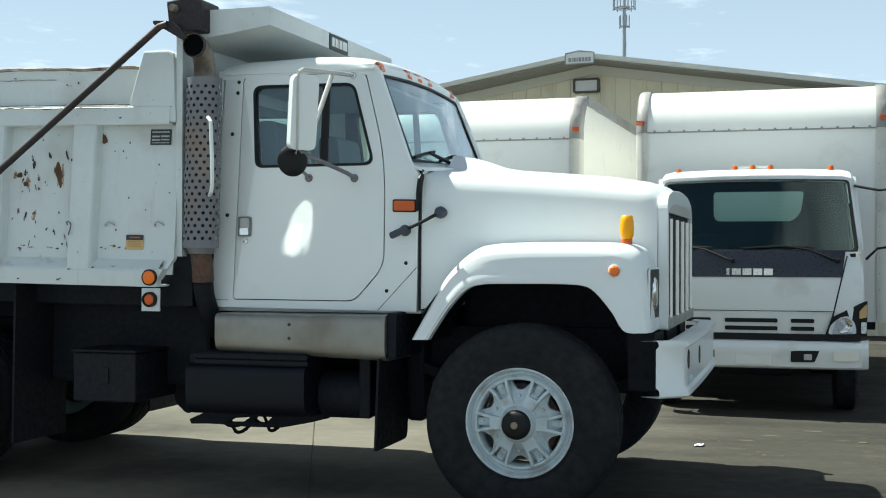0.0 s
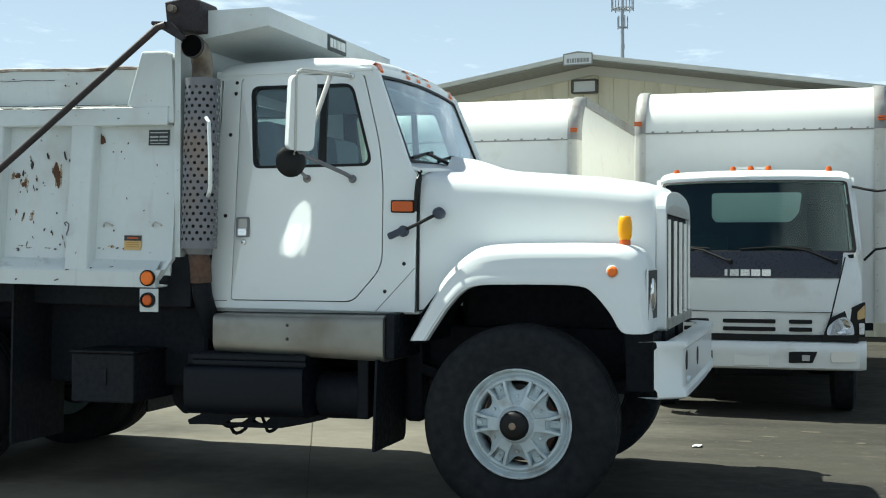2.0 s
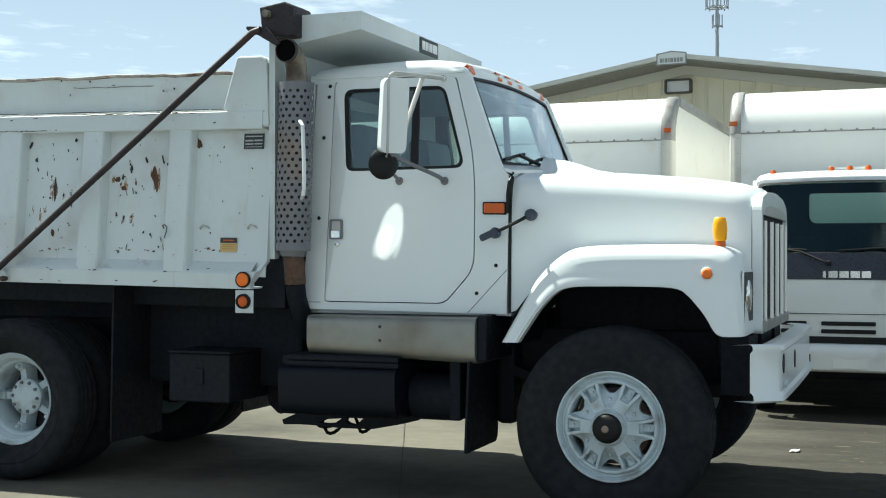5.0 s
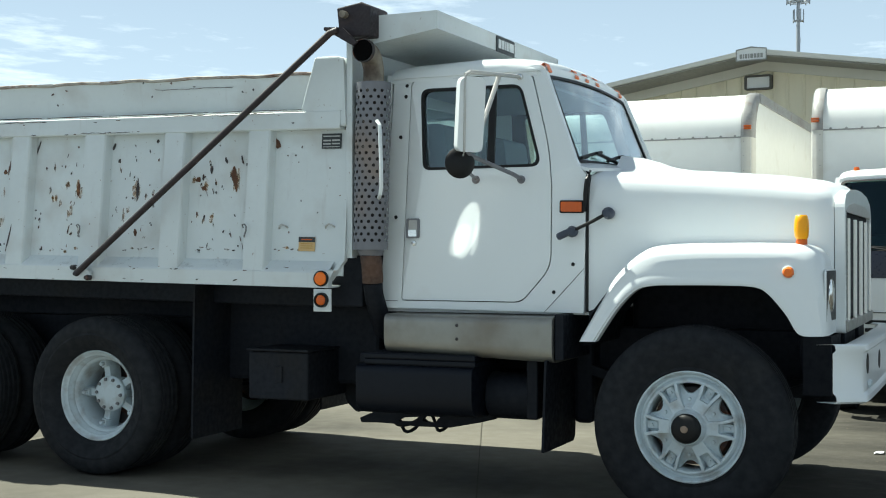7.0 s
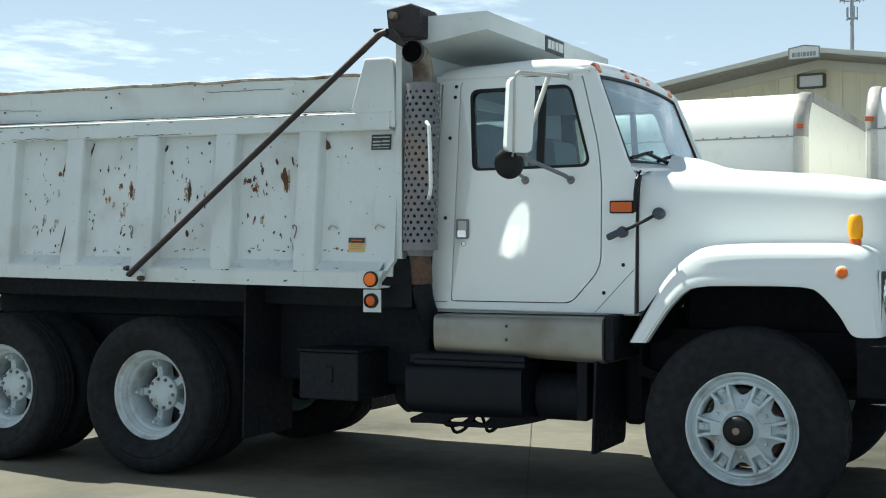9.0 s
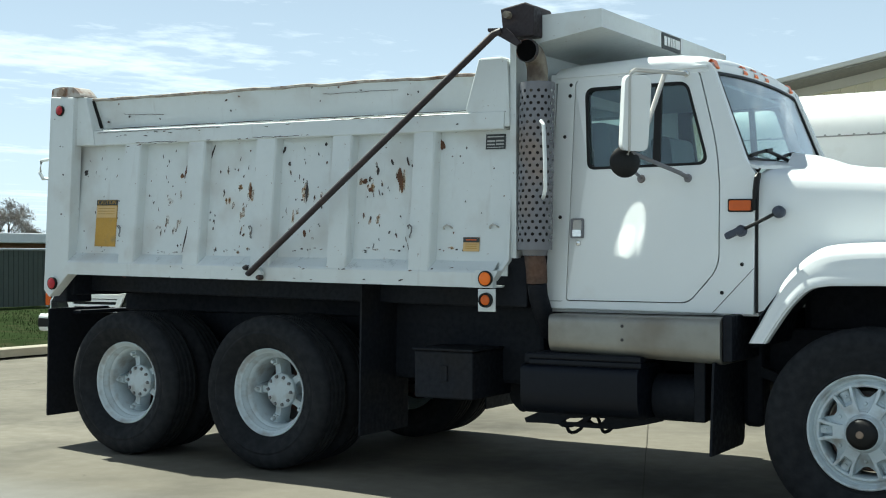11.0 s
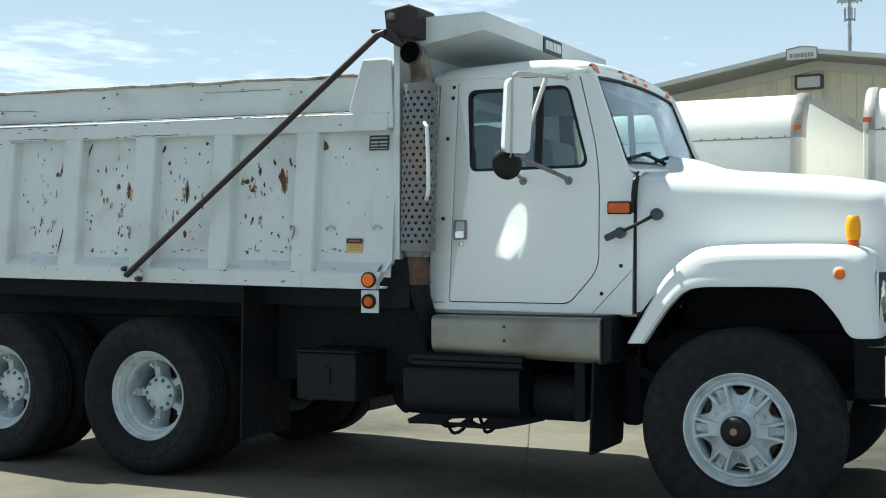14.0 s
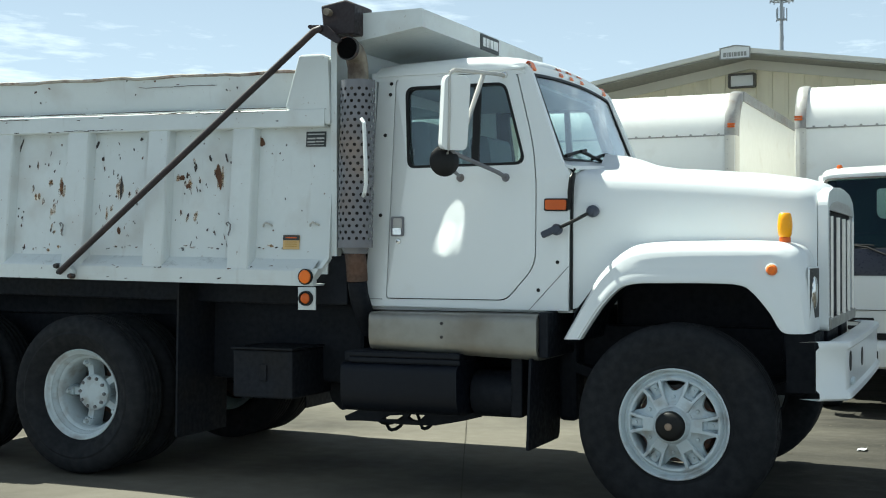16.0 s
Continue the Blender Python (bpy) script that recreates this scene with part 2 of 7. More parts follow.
LAMPSILVER = mat("lamp_reflector", (0.66, 0.67, 0.68), 0.3, metal=0.7, var=0.15, scale=30, bump=0.4, bscale=90)
NAVYBAND = mat("windscreen_band", (0.013, 0.015, 0.028), 0.3, var=0.02, scale=10)
SIDING = mat("cream_siding", (0.69, 0.65, 0.50), 0.5, var=0.07, scale=1.5, dirt=(0.50, 0.46, 0.34), dirt_amt=0.3, stretch=(1.0, 1.0, 0.25))
ROOFM = mat("roof_trim_grey", (0.60, 0.60, 0.55), 0.5, var=0.06, scale=2)
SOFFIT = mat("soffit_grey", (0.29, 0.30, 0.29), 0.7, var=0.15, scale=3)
DARKLAMP = mat("lamp_housing", (0.10, 0.095, 0.085), 0.6, var=0.3, scale=4)
TOWERM = mat("galvanised_mast", (0.46, 0.48, 0.51), 0.5, metal=0.3, var=0.1, scale=1)
KERBM = mat("kerb_concrete", (0.37, 0.335, 0.26), 0.85, var=0.15, scale=3, bump=0.3)
GRASS = mat("grass", (0.027, 0.042, 0.017), 0.95, var=0.4, scale=1.5, bump=0.6, dirt=(0.042, 0.044, 0.024), dirt_amt=0.5, spec=0.0)
FENCEM = mat("green_fence_slats", (0.095, 0.112, 0.104), 0.8, var=0.2, scale=2, spec=0.1)
BRICKM = mat("brown_wall", (0.17, 0.085, 0.045), 0.85, var=0.2, scale=2)
BARK = mat("bark", (0.12, 0.10, 0.085), 0.9, var=0.3, scale=4)
TWIG = mat("bare_twigs", (0.30, 0.27, 0.25), 0.9, var=0.35, scale=0.6)


def ground_mat():
    """Pale worn concrete that gives way to darker asphalt towards the box trucks."""
    m = mat("worn_yard", (0.178, 0.165, 0.135), 0.9, var=0.22, scale=1.4, bump=0.5, bscale=45, dirt=(0.074, 0.070, 0.060), dirt_amt=0.55, dscale=0.6, spec=0.06)
    n, l = m.node_tree.nodes, m.node_tree.links
    b = n["Principled BSDF"]
    src = b.inputs["Base Color"].links[0].from_socket
    co = n.new("ShaderNodeTexCoord")
    sep = n.new("ShaderNodeSeparateXYZ")
    l.new(co.outputs["Object"], sep.inputs[0])
    nz = n.new("ShaderNodeTexNoise")
    nz.inputs["Scale"].default_value, nz.inputs["Detail"].default_value = 0.9, 8.0
    mp = n.new("ShaderNodeMapping")
    mp.inputs["Scale"].default_value = (0.35, 1.6, 1.0)
    l.new(co.outputs["Object"], mp.inputs[0])
    l.new(mp.outputs[0], nz.inputs["Vector"])
    add = n.new("ShaderNodeMath"); add.operation = "MULTIPLY_ADD"
    l.new(nz.outputs["Fac"], add.inputs[0]); add.inputs[1].default_value = 2.6
    l.new(sep.outputs["X"], add.inputs[2])
    rg = n.new("ShaderNodeMapRange")
    rg.inputs["From Min"].default_value, rg.inputs["From Max"].default_value = -0.4, 2.2
    rg.inputs["To Max"].default_value = 0.85
    l.new(add.outputs[0], rg.inputs["Value"])
    mx = n.new("ShaderNodeMix"); mx.data_type = "RGBA"
    l.new(rg.outputs["Result"], mx.inputs["Factor"])
    l.new(src, mx.inputs["A"])
    # asphalt: long tyre-worn streaks, paler dusty patches and grain
    last = None
    for sc, st, lo, hi, dark, pale in ((1.3, (0.30, 1.5, 1.0), 0.36, 0.66, (0.021, 0.0205, 0.0195), (0.047, 0.0445, 0.037)), (9.0, (0.6, 1.2, 1.0), 0.58, 0.80, None, (0.075, 0.068, 0.052)), (70.0, (1.0, 1.0, 1.0), 0.55, 0.85, None, (0.070, 0.067, 0.060))):
        mp2, tx, rm2, mx2 = n.new("ShaderNodeMapping"), n.new("ShaderNodeTexNoise"), n.new("ShaderNodeMapRange"), n.new("ShaderNodeMix")
        mp2.inputs["Scale"].default_value, mp2.inputs["Location"].default_value = st, (sc, 0.3 * sc, 0.0)
        l.new(co.outputs["Object"], mp2.inputs[0])
        l.new(mp2.outputs[0], tx.inputs["Vector"])
        tx.inputs["Scale"].default_value, tx.inputs["Detail"].default_value = sc, 6.0
        rm2.inputs["From Min"].default_value, rm2.inputs["From Max"].default_value = lo, hi
        l.new(tx.outputs["Fac"], rm2.inputs["Value"])
        mx2.data_type = "RGBA"
        l.new(rm2.outputs["Result"], mx2.inputs["Factor"])
        if last is None:
            mx2.inputs["A"].default_value = (*dark, 1)
        else:
            l.new(last, mx2.inputs["A"])
        mx2.inputs["B"].default_value = (*pale, 1)
        last = mx2.outputs["Result"]
    l.new(last, mx.inputs["B"])
    # unseen near strip made paler, to bounce light on to the truck's side
    edge = n.new("ShaderNodeMapRange")
    edge.inputs["From Min"].default_value, edge.inputs["From Max"].default_value = -0.9, -2.2
    l.new(sep.outputs["Y"], edge.inputs["Value"])
    bounce_strip = n.new("ShaderNodeMix"); bounce_strip.data_type = "RGBA"
    l.new(edge.outputs["Result"], bounce_strip.inputs["Factor"])
    l.new(mx.outputs["Result"], bounce_strip.inputs["A"])
    worn = n.new("ShaderNodeMix"); worn.data_type = "RGBA"
    l.new(nz.outputs["Fac"], worn.inputs["Factor"])
    worn.inputs["A"].default_value, worn.inputs["B"].default_value = (0.205, 0.211, 0.210, 1), (0.172, 0.177, 0.176, 1)
    l.new(worn.outputs["Result"], bounce_strip.inputs["B"])
    l.new(bounce_strip.outputs["Result"], b.inputs["Base Color"])
    return m


ASPHALT = ground_mat()
ARM = mat("dark_rusty_steel", (0.022, 0.0135, 0.016), 0.6, var=0.3, scale=12, dirt=(0.062, 0.034, 0.026), dirt_amt=0.25, dscale=6)
ELBOW = mat("heat_stained_steel", (0.36, 0.31, 0.24), 0.6, metal=0.3, var=0.35, scale=9, dirt=(0.07, 0.05, 0.04), dirt_amt=0.5, dscale=6)
JOINT = mat("dirt_filled_joint", (0.12, 0.112, 0.092), 0.95, var=0.3, scale=8, spec=0.0)
MARKS = mat("pale_wear", (0.12, 0.108, 0.084), 0.95, var=0.2, scale=8, spec=0.05)


# ---- builders ----
def part(name, bm, material, parent=None, label="", smooth=False, bevel=0.0, seg=2):
    """Links a bmesh as one mesh object, under a thing or a part if one is given."""
    bmesh.ops.recalc_face_normals(bm, faces=bm.faces)
    me = bpy.data.meshes.new(name)
    bm.to_mesh(me)
    bm.free()
    ob = new(name, me)
    me.materials.append(material)
    if smooth:
        me.shade_smooth()
        me.set_sharp_from_angle(angle=radians(38))
    if bevel:
        mo = ob.modifiers.new("edge", "BEVEL")
        mo.width, mo.segments, mo.limit_method, mo.angle_limit = bevel, seg, "ANGLE", radians(35)
        mo.harden_normals = False
    if parent:
        ob.parent = parent
        ob.matrix_parent_inverse = parent.matrix_world.inverted()
    if label:
        ob["label"] = label
    return ob


def thing(name, at, label, category, group="", kind=""):
    ob = new(name)
    ob.empty_display_size = 0.3
    ob.matrix_world = Matrix.Translation(at)
    bpy.context.view_layer.update()
    return tagged(ob, label, category, group, kind)


def bx(bm, x0, x1, y0, y1, z0, z1, fn=None):
    vs = [bm.verts.new(fn(x, y, z) if fn else (x, y, z)) for x in (x0, x1) for y in (y0, y1) for z in (z0, z1)]
    for f in ((0, 1, 3, 2), (4, 6, 7, 5), (0, 4, 5, 1), (2, 3, 7, 6), (0, 2, 6, 4), (1, 5, 7, 3)):
        bm.faces.new([vs[i] for i in f])
    return bm


def box(*a, fn=None):
    return bx(bmesh.new(), *a, fn=fn)


def ring(bm, c, u, v, r, seg, r2=None):
    return [bm.verts.new(Vector(c) + Vector(u) * (r * math.cos(2 * math.pi * i / seg)) + Vector(v) * ((r2 or r) * math.sin(2 * math.pi * i / seg))) for i in range(seg)]


def bridge(bm, a, b):
    n = len(a)
    for i in range(n):
        bm.faces.new((a[i], a[(i + 1) % n], b[(i + 1) % n], b[i]))


def tube(bm, pts, r, seg=8, radii=None):
    """A round bar along a line of points."""
    pts = [Vector(p) for p in pts]
    rings = []
    ref = Vector((0, 0, 1))
    for i, p in enumerate(pts):
        d = (pts[min(i + 1, len(pts) - 1)] - pts[max(i - 1, 0)]).normalized()
        if abs(d.dot(ref)) > 0.95:
            ref = Vector((1, 0, 0)) if abs(d.x) < 0.9 else Vector((0, 1, 0))
        u = d.cross(ref).normalized()
        w = d.cross(u).normalized()
        rings.append(ring(bm, p, u, w, radii[i] if radii else r, seg))
    for a, b in zip(rings, rings[1:]):
        bridge(bm, a, b)
    bm.faces.new(rings[0][::-1])
    bm.faces.new(rings[-1])
    return bm


def lathe(bm, prof, c=(0, 0, 0), seg=40, axis="y", close=False):
    """Turns a profile of (radius, height along the axis) round an axis through c."""
    u, v, w = {"y": ((1, 0, 0), (0, 0, 1), (0, 1, 0)), "z": ((1, 0, 0), (0, 1, 0), (0, 0, 1)), "x": ((0, 1, 0), (0, 0, 1), (1, 0, 0))}[axis]
    rings = []
    for r, h in prof:
        p = Vector(c) + Vector(w) * h
        rings.append(ring(bm, p, u, v, r, seg) if r > 1e-5 else [bm.verts.new(p)])
    pairs = list(zip(rings, rings[1:])) + ([(rings[-1], rings[0])] if close else [])
    for a, b in pairs:
        if len(a) == 1 and len(b) > 1:
            for i in range(seg):
                bm.faces.new((a[0], b[i], b[(i + 1) % seg]))
        elif len(b) == 1:
            for i in range(seg):
                bm.faces.new((a[i], b[0], a[(i + 1) % seg]))
        else:
            bridge(bm, a, b)
    return bm


def loft(bm, rows, thick=0.0, off=(0, 1, 0)):
    """A sheet through rows of points; with a thickness it gets a back and edges."""
    def sheet(sh):
        return [[bm.verts.new(Vector(p) + sh) for p in r] for r in rows]
    g = sheet(Vector((0, 0, 0)))
    def faces(gr):
        for a, b in zip(gr, gr[1:]):
            for i in range(len(a) - 1):
                bm.faces.new((a[i], a[i + 1], b[i + 1], b[i]))
    faces(g)
    if thick:
        h = [[bm.verts.new(Vector(p) + (off(Vector(p)) if callable(off) else Vector(off)) * thick) for p in r] for r in rows]
        faces(h)
        rim = lambda q: q[0] + [r[-1] for r in q[1:]] + q[-1][-2::-1] + [r[0] for r in q[-2:0:-1]]
        bridge(bm, rim(g), rim(h))
    return bm


def towards(c):
    """The way from a point to the line or point c; None leaves that axis alone."""
    def way(p):
        d = Vector([0.0 if c[i] is None else c[i] - p[i] for i in range(3)])
        return d.normalized() if d.length > 1e-6 else Vector((0, 0, -1))
    return way


def rounded(pts, r, n=4):
    """A closed outline with its corners rounded; r one radius or one for each corner."""
    out, k = [], len(pts)
    for i, p in enumerate(pts):
        ri = r[i] if isinstance(r, (list, tuple)) else r
        p = Vector((*p, 0)); a = Vector((*pts[i - 1], 0)); b = Vector((*pts[(i + 1) % k], 0))
        if ri <= 0:
            out.append((p.x, p.y))
            continue
        da, db = (a - p), (b - p)
        t = min(ri, da.length * 0.49, db.length * 0.49)
        s, e = p + da.normalized() * t, p + db.normalized() * t
        for j in range(n + 1):
            f = j / n
            q = s.lerp(p, f).lerp(p.lerp(e, f), f)
            out.append((q.x, q.y))
    return out


def plate(bm, outer, holes, t, fn):
    """A sheet of thickness t cut to an outline with holes, in (u, v), laid into space by fn(u, v, w)."""
    edges = []
    tmp = bmesh.new()
    for loop in [outer, *holes]:
        vs = [tmp.verts.new((u, v, 0)) for u, v in loop]
        edges += [tmp.edges.new((vs[i], vs[(i + 1) % len(vs)])) for i in range(len(vs))]
    bmesh.ops.triangle_fill(tmp, use_beauty=True, use_dissolve=False, edges=edges)
    rim = [e for e in tmp.edges if len(e.link_faces) == 1]
    idx = {v: i for i, v in enumerate(tmp.verts)}
    lo = [bm.verts.new(fn(v.co.x, v.co.y, 0.0)) for v in tmp.verts]
    hi = [bm.verts.new(fn(v.co.x, v.co.y, t)) for v in tmp.verts]
    for f in tmp.faces:
        ids = [idx[v] for v in f.verts]
        bm.faces.new([lo[i] for i in ids])
        bm.faces.new([hi[i] for i in ids[::-1]])
    for e in rim:
        a, b = idx[e.verts[0]], idx[e.verts[1]]
        bm.faces.new((lo[a], lo[b], hi[b], hi[a]))
    tmp.free()
    return bm


def solid(bm, outline, a, b, axis="y"):
    """A prism: an outline carried from a to b along an axis."""
    put = {"y": lambda u, v, w: (u, w, v), "x": lambda u, v, w: (w, u, v), "z": lambda u, v, w: (u, v, w)}[axis]
    return plate(bm, outline, [], b - a, lambda u, v, w: put(u, v, a + w))


def words(name, text, size, m, material, parent, label=""):
    cu = bpy.data.curves.new(name, "FONT")
    cu.body, cu.size, cu.align_x, cu.align_y, cu.extrude = text, size, "CENTER", "CENTER", 0.0008
    tmp = new(name + "_curve", cu)
    me = bpy.data.meshes.new_from_object(tmp.evaluated_get(bpy.context.evaluated_depsgraph_get()))
    bpy.data.objects.remove(tmp)
    me.transform(m)
    me.materials.clear()
    me.materials.append(material)
    ob = new(name, me)
    if parent:
        ob.parent = parent
        ob.matrix_parent_inverse = parent.matrix_world.inverted()
    if label:
        ob["label"] = label
    return ob


FACING = pose(0, 0, 0, 90, 0, 0)   # lettering that stands upright and faces the near side


# ---- the ground and the edge of the lot ----
bm = bmesh.new()
xs = [-1500, -300, -80, -30, -13.1] + [-13 + 0.8 * i for i in range(36)] + [20, 60, 300, 1500]
ysg = [-1500, -200, -40, -12] + [-8 + 0.8 * i for i in range(36)] + [24, 40, 100, 400, 1500]
loft(bm, [[(x, y, 0.012 * noise.noise((x * 0.35, y * 0.35, 0.0)) - 0.012 if -13 <= x <= 16 and -9 < y < 21 else -0.012) for x in xs] for y in ysg])
tagged(part("ground", bm, ASPHALT, smooth=True), "worn grey concrete and asphalt yard with stains", "ground", kind="structure")

bm = bmesh.new()
loft(bm, [[(-13.05, y, 0.02), (-13.06, y, 0.13), (-13.10, y, 0.15), (-13.22, y, 0.15), (-13.24, y, 0.1)] for y in [-60 + 3 * i for i in range(50)]])
tagged(part("kerb", bm, KERBM, smooth=True), "pale concrete kerb along the grass verge", "kerb", kind="structure")
bm = bmesh.new()
loft(bm, [[(x, y, 0.12 + 0.05 * noise.noise((x * 0.6, y * 0.6, 3.0))) for x in [-13.2 - 0.9 * i for i in range(20)] + [-60, -200]] for y in [-60, -20] + [0.9 * i for i in range(40)] + [60, 150]])
tagged(part("grass_verge", bm, GRASS, smooth=True), "rough green grass verge beyond the kerb", "grass", kind="structure")
bm = bmesh.new()
rg = random.Random(5)
for _ in range(14000):
    x, y = -13.3 - 11.5 * rg.random(), 3 + 18 * rg.random()
    h, a = 0.02 + 0.045 * rg.random(), rg.random() * 6.28
    dx, dy = 0.007 * math.cos(a), 0.007 * math.sin(a)
    bm.faces.new([bm.verts.new(p) for p in ((x - dx, y - dy, 0.1), (x + dx, y + dy, 0.1), (x + 3 * dy + 0.02, y + 3 * dx, 0.12 + h))])
tagged(part("grass_blades", bm, GRASS), "blades of rough grass on the verge", "grass", kind="stuff")

fence = thing("fence", (-24.8, 14, 0), "dark green slatted chain-link fence on the verge", "fence")
slat_bm = bmesh.new()
for i in range(300):
    bx(slat_bm, -24.82, -24.79, -6 + 0.16 * i, -6 + 0.16 * i + 0.142, 0.15, 1.62)
part("slats", slat_bm, FENCEM, fence)["kind"] = "stuff"
for i in range(20):
    part("post", tube(bmesh.new(), [(-24.75, -6 + 2.5 * i, 0.0), (-24.75, -6 + 2.5 * i, 1.66)], 0.035), TOWERM, fence)
part("top_rail", tube(bmesh.new(), [(-24.75, -6, 1.64), (-24.75, 42, 1.64)], 0.03), TOWERM, fence)

hall = thing("low_building", (-52, 38, 0), "low brown building with a white roof edge", "building")
part("wall", box(-60, -44, 14, 70, 0, 2.05), BRICKM, hall)
part("roof", box(-60.5, -43.5, 13.5, 70.5, 2.05, 2.5), LABELW, hall, "white metal roof edge", bevel=0.05)


def bare_tree(at, h, seed):
    rt = random.Random(seed)
    tr = thing("bare_tree", at, "leafless grey-brown tree on the skyline", "tree", group="trees on the skyline")
    bt, bc = bmesh.new(), bmesh.new()
    base = Vector(at)
    def grow(p, d, ln, r, depth):
        q = p + d * ln
        tube(bt if depth < 3 else bc, [p, p.lerp(q, 0.5) + Vector((rt.uniform(-.05, .05), rt.uniform(-.05, .05), 0)) * ln, q], r, 5, [r, r * 0.8, r * 0.6])
        if depth >= 5:
            for _ in range(9):
                a = q + Vector((rt.gauss(0, .22), rt.gauss(0, .22), rt.gauss(0, .2))) * ln
                b = a + Vector((rt.gauss(0, .2), rt.gauss(0, .2), rt.gauss(0.1, .2)))
                bc.faces.new([bc.verts.new(v) for v in (a, b, b + Vector((0.03, 0.02, 0.05)))])
            return
        for _ in range(3):
            nd = (d + Vector((rt.gauss(0, .5), rt.gauss(0, .5), rt.gauss(0.15, .3)))).normalized()
            grow(p.lerp(q, rt.uniform(.6, 1)), nd, ln * rt.uniform(.6, .8), r * 0.6, depth + 1)
    grow(base, Vector((0, 0, 1)), h * 0.3, h * 0.025, 0)
    part("trunk", bt, BARK, tr)
    part("crown", bc, TWIG, tr)
    return tr


rt0 = random.Random(3)
for k in range(7):
    bare_tree((-76 - 8 * rt0.random(), 42 + 5.2 * k + rt0.random(), 0), 6.0 + 1.4 * rt0.random(), 20 + k)

# ---- the metal hall with the gable ----
BLD = Matrix.Translation((-2.50, 18.0, 0)) @ pose(0, 0, 0, 0, 0, -6.23)
def bl(u, w, z):
    return BLD @ Vector((u, w, z))
shed = thing("metal_hall", (-2.8, 22, 0), "cream metal hall with a low gable roof", "building")
APEX, PITCH, HALF = 5.094, 0.159, 11.0
part("wall", plate(bmesh.new(), [(-HALF, 0), (HALF, 0), (HALF, APEX + 0.05 - PITCH * HALF), (0, APEX + 0.05), (-HALF, APEX + 0.05 - PITCH * HALF)], [], 26.0, lambda u, v, w: bl(u, w, v)), SIDING, shed, "cream ribbed siding")
for i in range(-34, 35):
    u = 0.305 * i + 0.1
    top = APEX - PITCH * abs(u) - 0.02
    part("siding_rib", solid(bmesh.new(), [(u - 0.03, -0.0), (u - 0.018, -0.025), (u + 0.018, -0.025), (u + 0.03, 0.0)], 0.0, top, "z"), SIDING, shed).data.transform(BLD)
for s in (-1, 1):
    def slab(bmx, v0, v1, w0, w1, u1=HALF + 0.6, s=s):
        return plate(bmx, [(0, v0), (u1, v0), (u1, v1), (0, v1)], [], w1 - w0, lambda u, v, w: bl(s * u, w0 + w, APEX + 0.14 - PITCH * u + v))
    part("roof", slab(bmesh.new(), 0.0, 0.06, -0.95, 26.3), ROOFM, shed, "grey standing-seam roof")
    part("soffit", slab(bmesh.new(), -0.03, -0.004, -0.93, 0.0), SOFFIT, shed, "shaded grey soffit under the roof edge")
    part("fascia", slab(bmesh.new(), -0.004, 0.085, -0.99, -0.954), ROOFM, shed, "pale grey roof edge trim")
    part("eave_trim", slab(bmesh.new(), -0.215, -0.034, -0.07, -0.001), ROOFM, shed, "pale trim strip under the soffit")
sg = part("sign", plate(bmesh.new(), rounded([(-0.28, 5.110), (0.28, 5.110), (0.28, 5.310), (0, 5.350), (-0.28, 5.310)], 0.02), [], 0.04, lambda u, v, w: bl(u, -1.04 + w, v - 0.02)), LABELW, shed, "small white sign with plain lettering bars on the ridge")
part("border", plate(bmesh.new(), [(-0.29, 5.100), (0.29, 5.100), (0.29, 5.320), (0, 5.365), (-0.29, 5.320)], [[(-0.27, 5.120), (0.27, 5.120), (0.27, 5.305), (0, 5.340), (-0.27, 5.305)]], 0.02, lambda u, v, w: bl(u, -1.055 + w, v - 0.02)), SOFFIT, sg, "dark border")
for k, (u0, wd) in enumerate([(-0.22, 0.05), (-0.155, 0.02), (-0.12, 0.045), (-0.06, 0.025), (-0.02, 0.055), (0.05, 0.045), (0.11, 0.045), (0.17, 0.045)]):
    part("lettering_bar", plate(bmesh.new(), [(u0, 5.150), (u0 + wd, 5.150), (u0 + wd, 5.230), (u0, 5.230)], [], 0.006, lambda u, v, w: bl(u, -1.048 + w, v - 0.02)), SOFFIT, sg, "grey bar of the sign's lettering")
wp = part("wall_lamp", plate(bmesh.new(), rounded([(-0.35, 4.66), (0.18, 4.66), (0.18, 4.94), (-0.35, 4.94)], 0.04), [rounded([(-0.31, 4.69), (0.14, 4.69), (0.14, 4.905), (-0.31, 4.905)], 0.02)], 0.12, lambda u, v, w: bl(u - 0.05, -0.14 + w, v)), DARKLAMP, shed, "weathered wall lamp housing")
part("diffuser", plate(bmesh.new(), rounded([(-0.308, 4.692), (0.138, 4.692), (0.138, 4.903), (-0.308, 4.903)], 0.02), [], 0.05, lambda u, v, w: bl(u - 0.05, -0.10 + w, v)), LABELW, wp, "milky diffuser")

